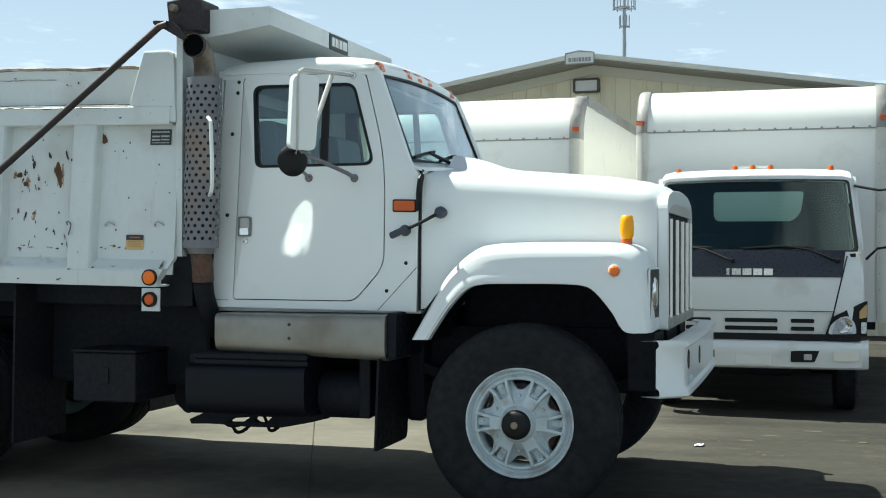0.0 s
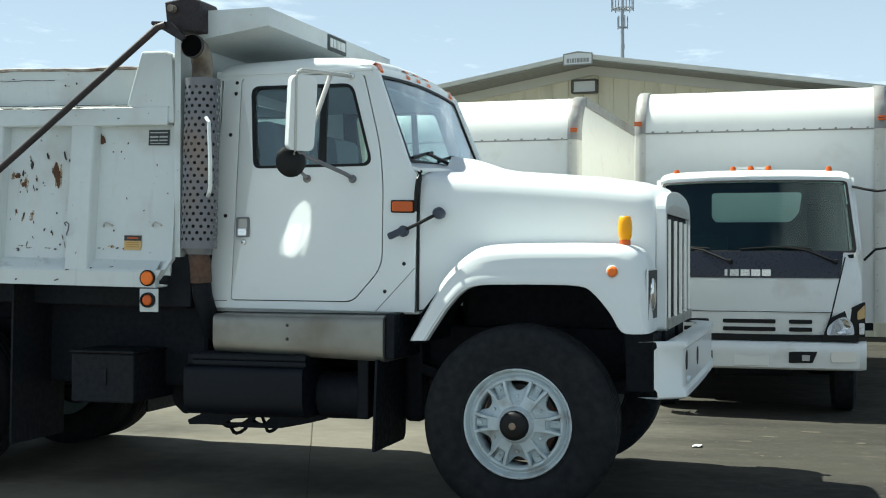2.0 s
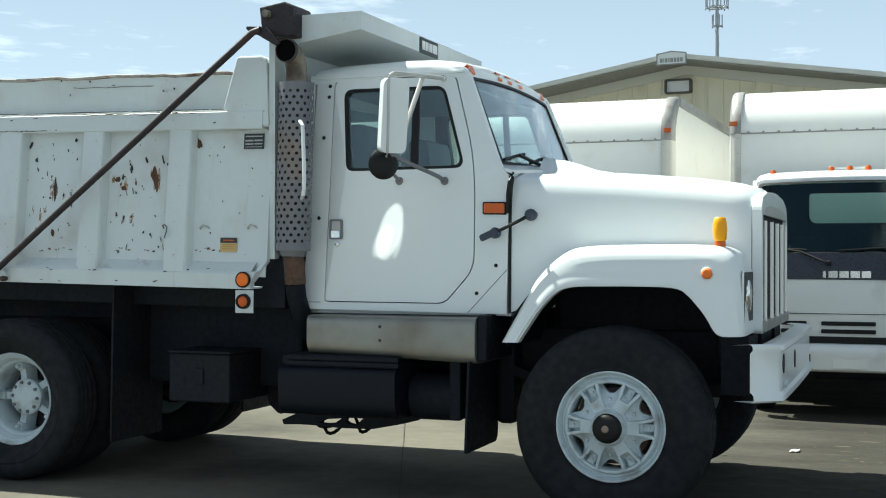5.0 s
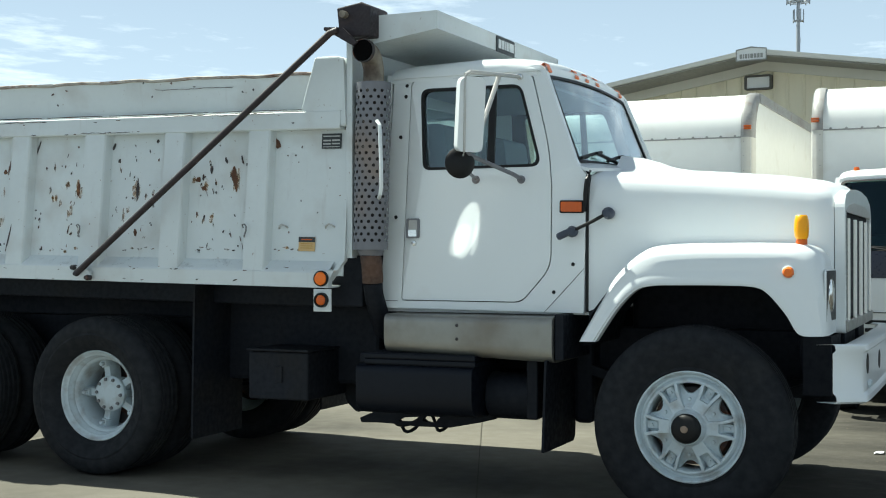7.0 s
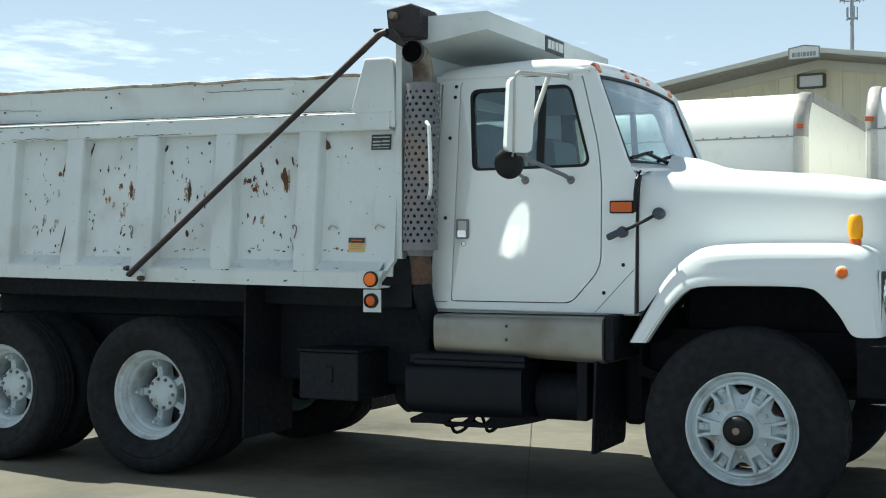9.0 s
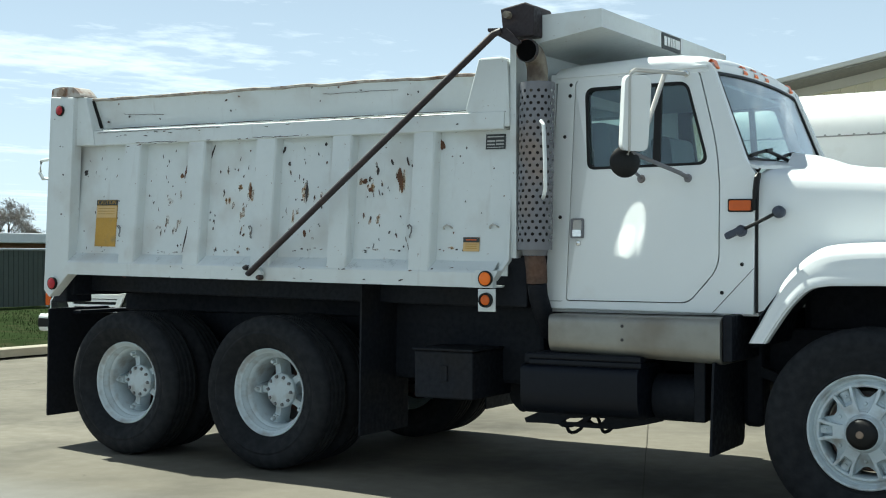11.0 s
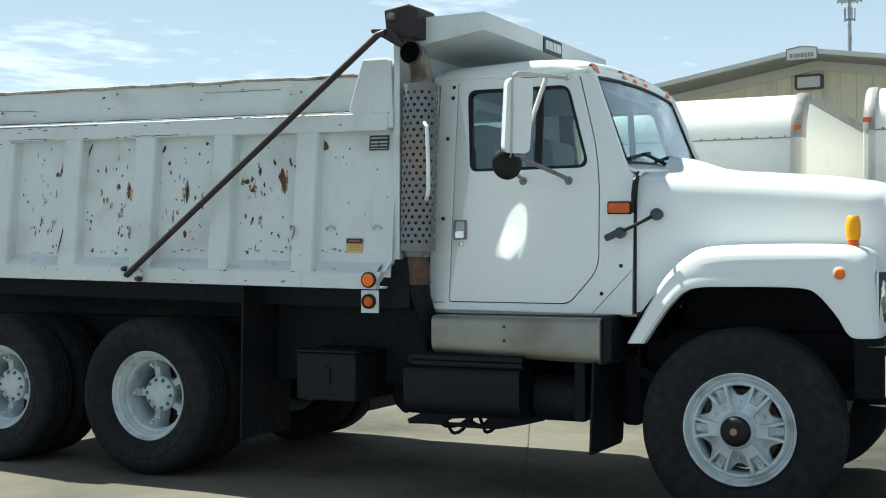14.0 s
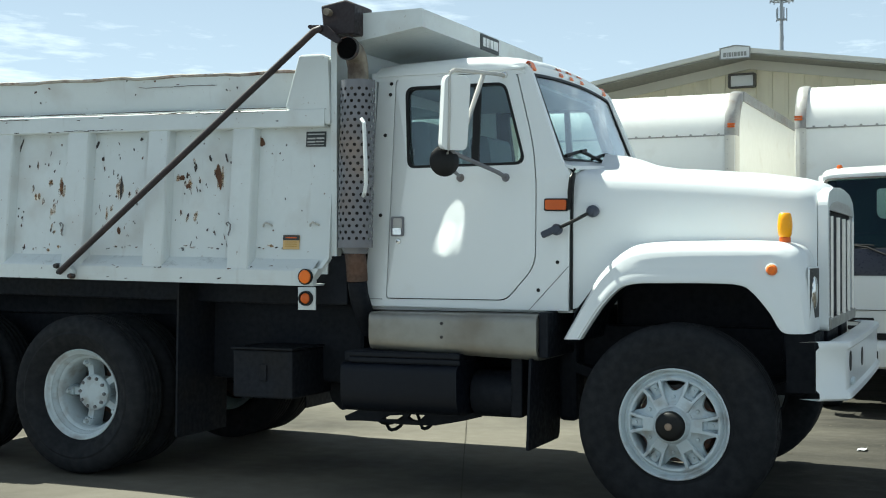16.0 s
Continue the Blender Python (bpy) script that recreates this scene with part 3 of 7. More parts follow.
# ---- the far mast ----
mast = thing("radio_mast", (-19.13, 143, 0), "thin grey radio mast with antenna arms", "mast")
part("pole", tube(bmesh.new(), [(-19.13, 143, 0), (-19.13, 143, 18), (-19.13, 143, 34.2)], 0.2, 10, [0.40, 0.28, 0.18]), TOWERM, mast)
for z, n, rr, hh in ((30.85, 9, 1.30, 2.0), (28.65, 5, 0.60, 1.5), (26.2, 1, 0.2, 0.6)):
    part("platform", lathe(bmesh.new(), [(rr, -0.05), (rr, 0.05), (rr - 0.1, 0.05), (rr - 0.1, -0.05)], (-19.13, 143, z), 18, "z", True), TOWERM, mast)
    for i in range(n):
        a = 6.283 * i / n + 0.3
        px, py = -19.13 + rr * math.cos(a), 143 + rr * math.sin(a)
        part("antenna", box(px - 0.06, px + 0.06, py - 0.05, py + 0.05, z - hh * 0.12, z + hh * 0.88), TOWERM, mast)
        part("arm", tube(bmesh.new(), [(-19.13, 143, z), (px, py, z)], 0.05, 5), TOWERM, mast)

# ---- joints and pale marks on the yard ----
jb = bmesh.new()
for x0 in (-2.11, -9.6, 5.4):
    loft(jb, [[(x0 - 0.39 * (y - 2.24) - 0.004 + 0.004 * noise.noise((y, x0, 0)), y, -0.005), (x0 - 0.39 * (y - 2.24) + 0.004 + 0.004 * noise.noise((y, x0, 2)), y, -0.005)] for y in [-24 + 0.5 * i for i in range(62)]])
tagged(part("paving_joint", jb, JOINT), "dark joint between concrete slabs", "joint", kind="structure")
rm = random.Random(9)
mb = bmesh.new()
for x, y, w, h in [(1.0, 3.96, 0.22, 0.14), (1.05, 3.51, 0.16, 0.08), (1.24, 3.83, 0.20, 0.07), (0.52, 3.95, 0.03, 0.05), (1.94, 3.65, 0.10, 0.12), (1.34, 2.78, 0.03, 0.04), (1.57, 4.2, 0.22, 0.10), (0.81, 4.15, 0.03, 0.06), (-4.9, -0.75, 0.03, 0.03)] + [(rm.uniform(-0.4, 2.3), rm.uniform(2.5, 4.9), rm.uniform(0.02, 0.06), rm.uniform(0.02, 0.06)) for _ in range(18)]:
    pts = []
    for i in range(12):
        a = 6.2832 * i / 12
        k = 0.8 + 0.5 * noise.noise((x * 7 + math.cos(a), y * 7 + math.sin(a), 0))
        pts.append(mb.verts.new((x + w * 0.5 * k * math.cos(a), y + h * 0.5 * k * math.sin(a), -0.006)))
    mb.faces.new(pts)
tagged(part("pale_marks", mb, MARKS), "pale worn marks on the asphalt", "marks", kind="stuff")
scrap = bmesh.new()
loft(scrap, [[(0.719 + dx, 3.10 + dy, dz) for dx, dz in ((-0.034, -0.004), (-0.01, 0.004), (0.015, 0.001), (0.034, 0.006))] for dy in (-0.05, 0.0, 0.055)], 0.002, (0, 0, 1))
tagged(part("paper_scrap", scrap, LABELW, smooth=True), "crumpled white scrap of paper lying on asphalt", "litter")


# ---- the dump truck ----
truck = thing("dump_truck", (-2.6, 1.22, 0.0), "white tandem-axle dump truck with a scratched rusty tipping body", "truck")
MID = 1.22


def lean(x, y, z):
    """The cab and body sit a little low on the near side."""
    return (x, y, z + 0.014 * (y - 0.05))


def tilt(x, y, z):
    """The body also sits a little nose-down."""
    return (x, y, z - 0.0165 * (x + 4.0) + 0.014 * y)


def side_y(z):
    """The body's side leans in towards the top."""
    return 0.04 * (z - 1.85) / 0.45


# -- wheels --
def tyre_profile(r0, R, y0, w, sunk=0.0):
    """Closed section of a tyre, from its outer bead round the tread to its inner bead."""
    h = R - r0
    half = [(r0, 0.035 + sunk), (r0 + 0.015, 0.012 + sunk), (r0 + 0.03, 0.016 + 0.7 * sunk), (r0 + h * 0.22, 0.004 + 0.35 * sunk), (r0 + h * 0.5, -0.008), (r0 + h * 0.56, -0.004), (r0 + h * 0.60, -0.008), (r0 + h * 0.78, 0.0), (r0 + h * 0.90, 0.014), (R - 0.012, 0.03), (R - 0.003, 0.045)]
    tread = []
    for k in range(4):
        c = w * (0.26 + 0.16 * k)
        tread += [(R, c - 0.012), (R - 0.012, c - 0.008), (R - 0.012, c + 0.008), (R, c + 0.012)]
    prof = half + tread + [(r, w - y) for r, y in reversed(half)]
    return [(r, y0 + y) for r, y in prof]


def turned(bm, a, c):
    bmesh.ops.rotate(bm, verts=bm.verts, cent=c, matrix=Matrix.Rotation(a, 3, "Y"))
    return bm


def front_wheel(c):
    """Wheel of six forked cast spokes; c: its middle, in the plane of the outer rim edge, facing -y."""
    w = new("front_wheel"); w.empty_display_size = 0.1
    w.matrix_world = Matrix.Translation(c)
    bpy.context.view_layer.update()
    w.parent = truck
    w.matrix_parent_inverse = truck.matrix_world.inverted()
    t = lathe(bmesh.new(), tyre_profile(0.292, 0.54, c[1] - 0.015, 0.30), (c[0], 0, c[2]), 72, "y", True)
    part("tyre", t, RUBBER, w, "black rubber tyre with worn sidewall", smooth=True)
    part("rim", lathe(bmesh.new(), [(0.300, 0.004), (0.302, -0.004), (0.296, -0.008), (0.290, -0.004), (0.285, 0.012), (0.276, 0.034), (0.266, 0.034), (0.256, 0.008), (0.250, 0.002), (0.240, 0.004), (0.234, 0.02), (0.232, 0.10), (0.24, 0.22), (0.30, 0.27)], c, 72), STEEL, w, "white-painted steel rim", smooth=True)
    star = []
    for k in range(6):
        for deg, r in ((-30, 0.180), (-25, 0.184), (-21, 0.198), (-17.5, 0.218), (-14.5, 0.240), (-5, 0.240), (5, 0.240), (14.5, 0.240), (17.5, 0.218), (21, 0.198), (25, 0.184)):
            star.append((r, 60 * k + deg))
    def dish(u, v, wd):
        return (c[0] + u, c[1] - 0.018 + (math.hypot(u, v) - 0.11) * 0.62 + wd, c[2] + v)
    xy = lambda r, d: (r * math.cos(radians(d)), r * math.sin(radians(d)))
    part("spider", plate(bmesh.new(), [xy(r, d) for r, d in star], [[xy(0.11, 10 * i) for i in range(36)]], 0.035, dish), STEEL, w, "white cast wheel spider with six forked spokes", bevel=0.003)
    fork = [(0.036, 0.100), (0.037, 0.140), (0.043, 0.180), (0.059, 0.239), (0.043, 0.243), (0.030, 0.196), (0.026, 0.164), (0.022, 0.160)]
    fork = fork + [(-a, b) for a, b in reversed(fork)]
    for k in range(6):
        spoke = plate(bmesh.new(), fork, [], 0.075, lambda u, v, wd: (c[0] + u, c[1] - 0.036 + (v - 0.10) * 0.20 + wd, c[2] + v))
        part("spoke", turned(spoke, radians(60 * k + 30), c), STEEL, w, bevel=0.006)
    part("hub", lathe(bmesh.new(), [(0.0, -0.075), (0.085, -0.075), (0.092, -0.06), (0.100, -0.036), (0.112, -0.029), (0.112, 0.04)], c, 48), STEEL, w, "grey-white cast hub", smooth=True)
    part("brake_drum", lathe(bmesh.new(), [(0.0, 0.085), (0.205, 0.085), (0.215, 0.10), (0.215, 0.24)], c, 36), CHIP, w, "dark brake drum", smooth=True)
    part("hub_cap", lathe(bmesh.new(), [(0.0, -0.112), (0.055, -0.11), (0.072, -0.10), (0.08, -0.085), (0.082, -0.03)], c, 32), TRIM, w, "black oil hub cap", smooth=True)
    part("cap_window", lathe(bmesh.new(), [(0.0, -0.118), (0.016, -0.117), (0.021, -0.110)], (c[0] - 0.004, c[1], c[2]), 16), LIGHT_RUST, w, "clouded sight glass")
    for k in range(6):
        a = radians(60 * k)
        clamp = bmesh.new()
        bx(clamp, c[0] - 0.0235, c[0] + 0.0235, c[1] + 0.020, c[1] + 0.066, c[2] + 0.170, c[2] + 0.245)
        part("rim_clamp", turned(clamp, a + radians(30), c), STEEL, w, bevel=0.012)
        nut = lathe(bmesh.new(), [(0, -0.006), (0.008, -0.006), (0.010, 0.0), (0.010, 0.03)], (c[0], c[1] + 0.016, c[2] + 0.208), 6)
        part("wheel_nut", turned(nut, a + radians(30), c), STEEL, w)
        b2 = lathe(bmesh.new(), [(0, -0.012), (0.008, -0.011), (0.011, 0.0), (0.011, 0.05)], (c[0], c[1] + 0.004, c[2] + 0.15), 8)
        part("hub_bolt", turned(b2, a, c), STEEL, w)
    return w


def rear_wheel(c):
    """Twin tyres on a deep rim; the hub stands back inside it; c as above."""
    w = new("rear_wheel"); w.empty_display_size = 0.1
    w.matrix_world = Matrix.Translation(c)
    bpy.context.view_layer.update()
    w.parent = truck
    w.matrix_parent_inverse = truck.matrix_world.inverted()
    for off, nm in ((-0.015, "tyre"), (0.33, "inner_tyre")):
        t = lathe(bmesh.new(), tyre_profile(0.292, 0.525, c[1] + off, 0.29, 0.048), (c[0], 0, c[2]), 72, "y", True)
        part(nm, t, RUBBER, w, "black rubber drive tyre", smooth=True)
    part("rim", lathe(bmesh.new(), [(0.300, 0.054), (0.302, 0.046), (0.296, 0.042), (0.290, 0.046), (0.285, 0.055), (0.279, 0.066), (0.268, 0.074), (0.264, 0.092), (0.254, 0.104), (0.250, 0.125), (0.238, 0.135), (0.232, 0.15), (0.232, 0.45), (0.30, 0.6)], c, 72), STEEL, w, "white-painted deep steel rim", smooth=True)
    part("hub", lathe(bmesh.new(), [(0.0, 0.165), (0.045, 0.165), (0.098, 0.168), (0.112, 0.173), (0.120, 0.183), (0.120, 0.21), (0.095, 0.215), (0.10, 0.32)], c, 36), STEEL, w, "white axle hub flange", smooth=True)
    part("brake_drum", lathe(bmesh.new(), [(0.0, 0.36), (0.228, 0.36), (0.228, 0.44)], c, 36), CHIP, w, "dark brake drum", smooth=True)
    for k in range(10):
        a = radians(36 * k + 22)
        nut = lathe(bmesh.new(), [(0, -0.014), (0.010, -0.014), (0.013, -0.004), (0.013, 0.02)], (c[0], c[1] + 0.170, c[2] + 0.098), 6)
        part("hub_nut", turned(nut, a, c), HOOK, w)
    for k in range(5):
        a = radians(72 * k - 90)
        sp = bmesh.new()
        loft(sp, [[(c[0] + x, c[1] + y, c[2] + z) for x, y in ((-wd, dep + 0.05), (-wd * 0.7, dep), (wd * 0.7, dep), (wd, dep + 0.05))] for z, wd, dep in ((0.08, 0.036, 0.195), (0.15, 0.032, 0.215), (0.205, 0.034, 0.22), (0.234, 0.042, 0.22))], 0.05, (0, 1, 0))
        part("spoke", turned(sp, a, c), STEEL, w, smooth=True)
        cl = bmesh.new()
        loft(cl, [[(c[0] + x, c[1] + y, c[2] + z) for x, y in ((-0.03, 0.215), (-0.02, 0.195), (0.02, 0.195), (0.03, 0.215))] for z in (0.185, 0.20, 0.236)], 0.03, (0, 1, 0))
        lathe(cl, [(0, 0.163), (0.012, 0.163), (0.016, 0.173), (0.016, 0.215)], (c[0], c[1], c[2] + 0.208), 6)
        part("rim_clamp", turned(cl, a, c), STEEL, w, smooth=True)
    return w


FW = front_wheel((0.0, 0.0, 0.535))
R1 = rear_wheel((-3.985, 0.01, 0.52))
bpy.context.view_layer.update()
FLIP = Matrix.Rotation(math.pi, 4, "Z")


def place_part(ob, c, flip=False):
    """A copy of a wheel with its middle at c, turned about if it is on the far side."""
    n = copy_thing(ob, Matrix.Identity(4))
    n.matrix_parent_inverse = truck.matrix_world.inverted()
    n.matrix_basis = Matrix.Translation(c) @ (FLIP if flip else Matrix.Identity(4))
    return n


place_part(R1, (-5.326, 0.01, 0.52))
place_part(FW, (0.0, 2.40, 0.535), True)
place_part(R1, (-3.985, 2.42, 0.52), True)
place_part(R1, (-5.326, 2.42, 0.52), True)

# -- frame and running gear --
for y in (0.80, 1.60):
    part("frame_rail", box(-6.0, 0.72, y - 0.04, y + 0.04, 0.74, 1.02), BLACK, truck, "black steel chassis rail", bevel=0.01)
for x in (-5.95, -4.66, -3.0, -1.6, 0.5):
    part("cross_member", box(x - 0.06, x + 0.06, 0.8, 1.6, 0.78, 0.98), BLACK, truck, bevel=0.01)
for x in (-3.985, -5.326):
    a = tube(bmesh.new(), [(x, 0.5, 0.52), (x, 1.95, 0.52)], 0.075, 14)
    lathe(a, [(0.0, -0.2), (0.12, -0.17), (0.2, 0.0), (0.12, 0.17), (0.0, 0.2)], (x, MID, 0.52), 18)
    part("axle", a, BLACK, truck, "black drive axle", smooth=True)
part("front_axle", box(-0.06, 0.06, 0.25, 2.15, 0.40, 0.52), BLACK, truck, bevel=0.02)
for y in (0.62, 1.82):
    part("leaf_spring", loft(bmesh.new(), [[(x, y - 0.045, z), (x, y + 0.045, z)] for x, z in ((-0.72, 0.74), (-0.4, 0.63), (0.0, 0.58), (0.4, 0.63), (0.7, 0.74))], 0.06, (0, 0, 1)), BLACK, truck)
    part("walking_beam", loft(bmesh.new(), [[(x, y + (0.1 if y < 1 else -0.1) - 0.06, z), (x, y + (0.1 if y < 1 else -0.1) + 0.06, z)] for x, z in ((-5.45, 0.44), (-4.66, 0.62), (-3.86, 0.44))], 0.16, (0, 0, 1)), BLACK, truck)
part("drive_shaft", tube(bmesh.new(), [(-0.9, MID, 0.78), (-3.8, MID, 0.56)], 0.055, 12), BLACK, truck, smooth=True)
part("engine", box(-0.55, 0.6, 0.85, 1.55, 0.62, 1.62), BLACK, truck, "dark engine block behind the wheel arch", bevel=0.05)
part("gearbox", tube(bmesh.new(), [(-0.5, MID, 0.85), (-1.0, MID, 0.85), (-1.6, MID, 0.82)], 0.2, 14, [0.3, 0.24, 0.17]), BLACK, truck, smooth=True)
part("inner_fender", loft(bmesh.new(), [[(x, y, z) for y in (0.03, 0.8)] for x, z in ((-0.6, 0.95), (-0.56, 1.12), (-0.42, 1.3), (-0.2, 1.4), (0.3, 1.4), (0.5, 1.28), (0.66, 1.08))], 0.01, (0, 0, 1)), BLACK, truck, "dirty black wheel arch liner")
part("radiator", box(0.5, 0.62, 0.5, 1.94, 0.85, 1.78), BLACK, truck, bevel=0.01)
part("sub_frame", box(-6.0, -2.1, 0.72, 0.90, 1.02, 1.27), BLACK, truck, "black tipping sub-frame", bevel=0.01)
part("sub_frame", box(-6.0, -2.1, 1.50, 1.68, 1.02, 1.27), BLACK, truck, "black tipping sub-frame", bevel=0.01)
for y in (0.30, 2.02):
    part("side_sill", box(-6.0, -2.15, y, y + 0.12, 1.15, 1.31, fn=tilt), BLACK, truck, "black sill under the body floor", bevel=0.01)
part("rear_bolster", box(-6.04, -5.94, 0.12, 2.30, 1.155, 1.32), BLACK, truck, "black rear cross beam under the body", bevel=0.01)
part("hoist_frame", box(-3.3, -2.1, 0.5, 1.9, 0.62, 1.2), BLACK, truck, "black hoist housing between the rails", bevel=0.03)
# added block: keeps sun and sky from leaking through below the front wall
part("nose_light_block", box(-2.34, -2.03, 0.12, 2.32, 1.14, 1.455), BLACK, truck, "black block added under the body's nose to stop light", bevel=0.01)
part("hoist_ram", tube(bmesh.new(), [(-2.3, MID, 0.95), (-4.2, MID, 1.25)], 0.11, 16), BLACK, truck, smooth=True)


def hanging(name, x, y0, y1, z0, z1, cut=0.0, label="black rubber mud flap"):
    o = rounded([(y0, z0), (y1 - cut, z0), (y1, z0 + cut), (y1, z1), (y0, z1)] if cut else [(y0, z0), (y1, z0), (y1, z1), (y0, z1)], 0.012)
    return part(name, plate(bmesh.new(), o, [], 0.014, lambda u, v, w: (x + w + 0.02 * math.sin((v - z1) * 2.2), u, v)), BLACK, truck, label)


hanging("mud_flap", -0.844, 0.07, 0.66, 0.33, 0.855, 0.03)
part("spring_hanger", box(-0.84, -0.72, 0.60, 0.78, 0.44, 1.0), BLACK, truck, bevel=0.03)
# black box added to hide the tank's pale end and keep it dark
part("tank_end_cover", box(-0.795, -0.74, 0.10, 0.66, 0.86, 1.12), BLACK, truck, bevel=0.008)
part("flap_bracket", box(-0.842, -0.80, 0.12, 0.62, 0.94, 0.97), BLACK, truck, bevel=0.006)
hanging("mud_flap", -3.235, 0.08, 0.66, 0.27, 1.27)
hanging("mud_flap", -6.16, 0.06, 0.68, 0.22, 1.05)
# block added to keep the open view under the tail dark
part("tail_filler", box(-6.12, -5.98, 0.08, 0.34, 1.10, 1.275), BLACK, truck, "black filler block added under the tail", bevel=0.01)
hanging("mud_flap", -6.16, 1.76, 2.38, 0.22, 1.08)
hanging("mud_flap", -3.235, 1.78, 2.36, 0.27, 1.27)
part("flap_bracket", box(-6.17, -6.06, 0.30, 0.95, 1.00, 1.03), BLACK, truck, bevel=0.006)

# -- tank, steps and boxes under the cab --
prof = rounded([(0.07, 0.875), (0.62, 0.875), (0.62, 1.105), (0.07, 1.105)], [0.085, 0.06, 0.04, 0.05], 6)
bm = bmesh.new()
solid(bm, prof, -1.86, -0.80, "x")
for v in bm.verts:
    if v.co.z < 1.0:
        v.co.z -= 0.035 * (v.co.x + 1.86) / 1.06   # its underside falls towards the front
tk = part("fuel_tank", bm, ALU, truck, "dull aluminium fuel tank under the cab", smooth=True, bevel=0.012)
for z in (1.045, 0.965):
    part("rivet", lathe(bmesh.new(), [(0, -0.006), (0.008, -0.004), (0.011, 0.004)], (-1.385, 0.068, z), 8), CHIP, tk)
for x in (-1.62, -1.02):
    part("tank_strap", plate(bmesh.new(), [(x - 0.001, 0.86), (x + 0.03, 0.86), (x + 0.03, 1.0), (x, 1.0)], [], 0.5, lambda u, v, w: (u, 0.15 + w, v)), BLACK, tk)
bm = bmesh.new()
solid(bm, rounded([(0.03, 0.50), (0.50, 0.50), (0.50, 0.80), (0.03, 0.80)], [0.14, 0.14, 0.05, 0.05], 6), -2.03, -1.275, "x")
at = part("battery_box", bm, NAVY, truck, "black rounded battery box below the step", smooth=True, bevel=0.02)
for z, y0 in ((0.80, 0.055), (0.834, 0.05)):
    part("step_tread", box(-1.985, -1.262, y0, 0.32, z + 0.004, z + 0.034), NAVY, at, "black ribbed step tread", bevel=0.006)
# filler added to shut out a bright line between the treads
part("step_filler", box(-1.98, -1.27, 0.07, 0.32, 0.80, 0.855), NAVY, at)
for k in range(9):
    part("tread_rib", box(-1.97, -1.28, 0.06 + 0.028 * k, 0.068 + 0.028 * k, 0.866, 0.872), NAVY, at)
part("bracket", box(-2.06, -1.3, 0.14, 0.5, 0.80, 0.86), BLACK, at, bevel=0.01)
part("step_hanger", box(-1.0, -0.93, 0.2, 0.6, 0.50, 0.9), BLACK, truck, bevel=0.01)
part("air_tank", tube(bmesh.new(), [(-1.3, 0.35, 0.62), (-1.26, 0.35, 0.62), (-0.98, 0.35, 0.62), (-0.94, 0.35, 0.62)], 0.14, 18, [0.08, 0.14, 0.14, 0.08]), BLACK, truck, "black air reservoir", smooth=True)
tb = part("tool_box", box(-2.83, -2.40, 0.10, 0.62, 0.55, 0.85), BLACK, truck, "scuffed black steel tool box", bevel=0.012)
part("lid", box(-2.84, -2.39, 0.085, 0.63, 0.852, 0.868), BLACK, tb, bevel=0.006)
part("hasp", box(-2.63, -2.58, 0.088, 0.10, 0.66, 0.76), BLACK, tb, bevel=0.004)
part("transmission", plate(bmesh.new(), rounded([(-2.55, 0.7), (-2.5, 0.47), (-2.42, 0.40), (-2.36, 0.42), (-1.9, 0.52), (-1.75, 0.52), (-1.4, 0.52), (-1.1, 0.50), (-0.87, 0.47), (-0.75, 0.7)], 0.03), [], 0.7, lambda u, v, w: (u, 0.8 + w, v)), BLACK, truck, "dark transmission and cross members under the cab", bevel=0.03)
skid = [(-2.246, 0.410), (-2.234, 0.381), (-2.11, 0.386), (-1.991, 0.384), (-1.85, 0.376), (-1.684, 0.378), (-1.609, 0.381), (-1.421, 0.420), (-1.31, 0.449), (-1.273, 0.487), (-1.20, 0.491), (-1.16, 0.503), (-1.11, 0.494), (-1.06, 0.508), (-1.01, 0.510), (-1.01, 0.62), (-2.20, 0.62), (-2.20, 0.49), (-2.15, 0.452)]
part("skid_plate", plate(bmesh.new(), skid, [[(-1.98, 0.402), (-1.89, 0.405), (-1.84, 0.412), (-1.83, 0.437), (-1.93, 0.428)], [(-1.80, 0.415), (-1.72, 0.403), (-1.70, 0.425), (-1.68, 0.443), (-1.78, 0.443)]], 0.03, lambda u, v, w: (u, 0.5 + w, v)), BLACK, truck, "bent black skid plate under the battery box", bevel=0.004)
for x0, ln, sag in ((-2.22, 0.34, 0.11), (-2.12, 0.22, 0.15), (-1.98, 0.30, 0.09), (-1.86, 0.16, 0.13)):
    part("hose", tube(bmesh.new(), [(x0 + ln * i / 10, 0.74 + 0.02 * math.sin(i), 0.455 - sag * (1 - ((i - 5) / 5) ** 2)) for i in range(11)], 0.012, 6), RUBBER, truck, "sagging black air hose", smooth=True)


# -- the tipping body --
body = part("tipping_body", box(-6.05, -2.24, 0.12, 2.36, 1.30, 1.36, fn=tilt), BODY, truck, "white steel tipping body, chipped and rusting")


def fy(y, far):
    return 2.44 - y if far else y


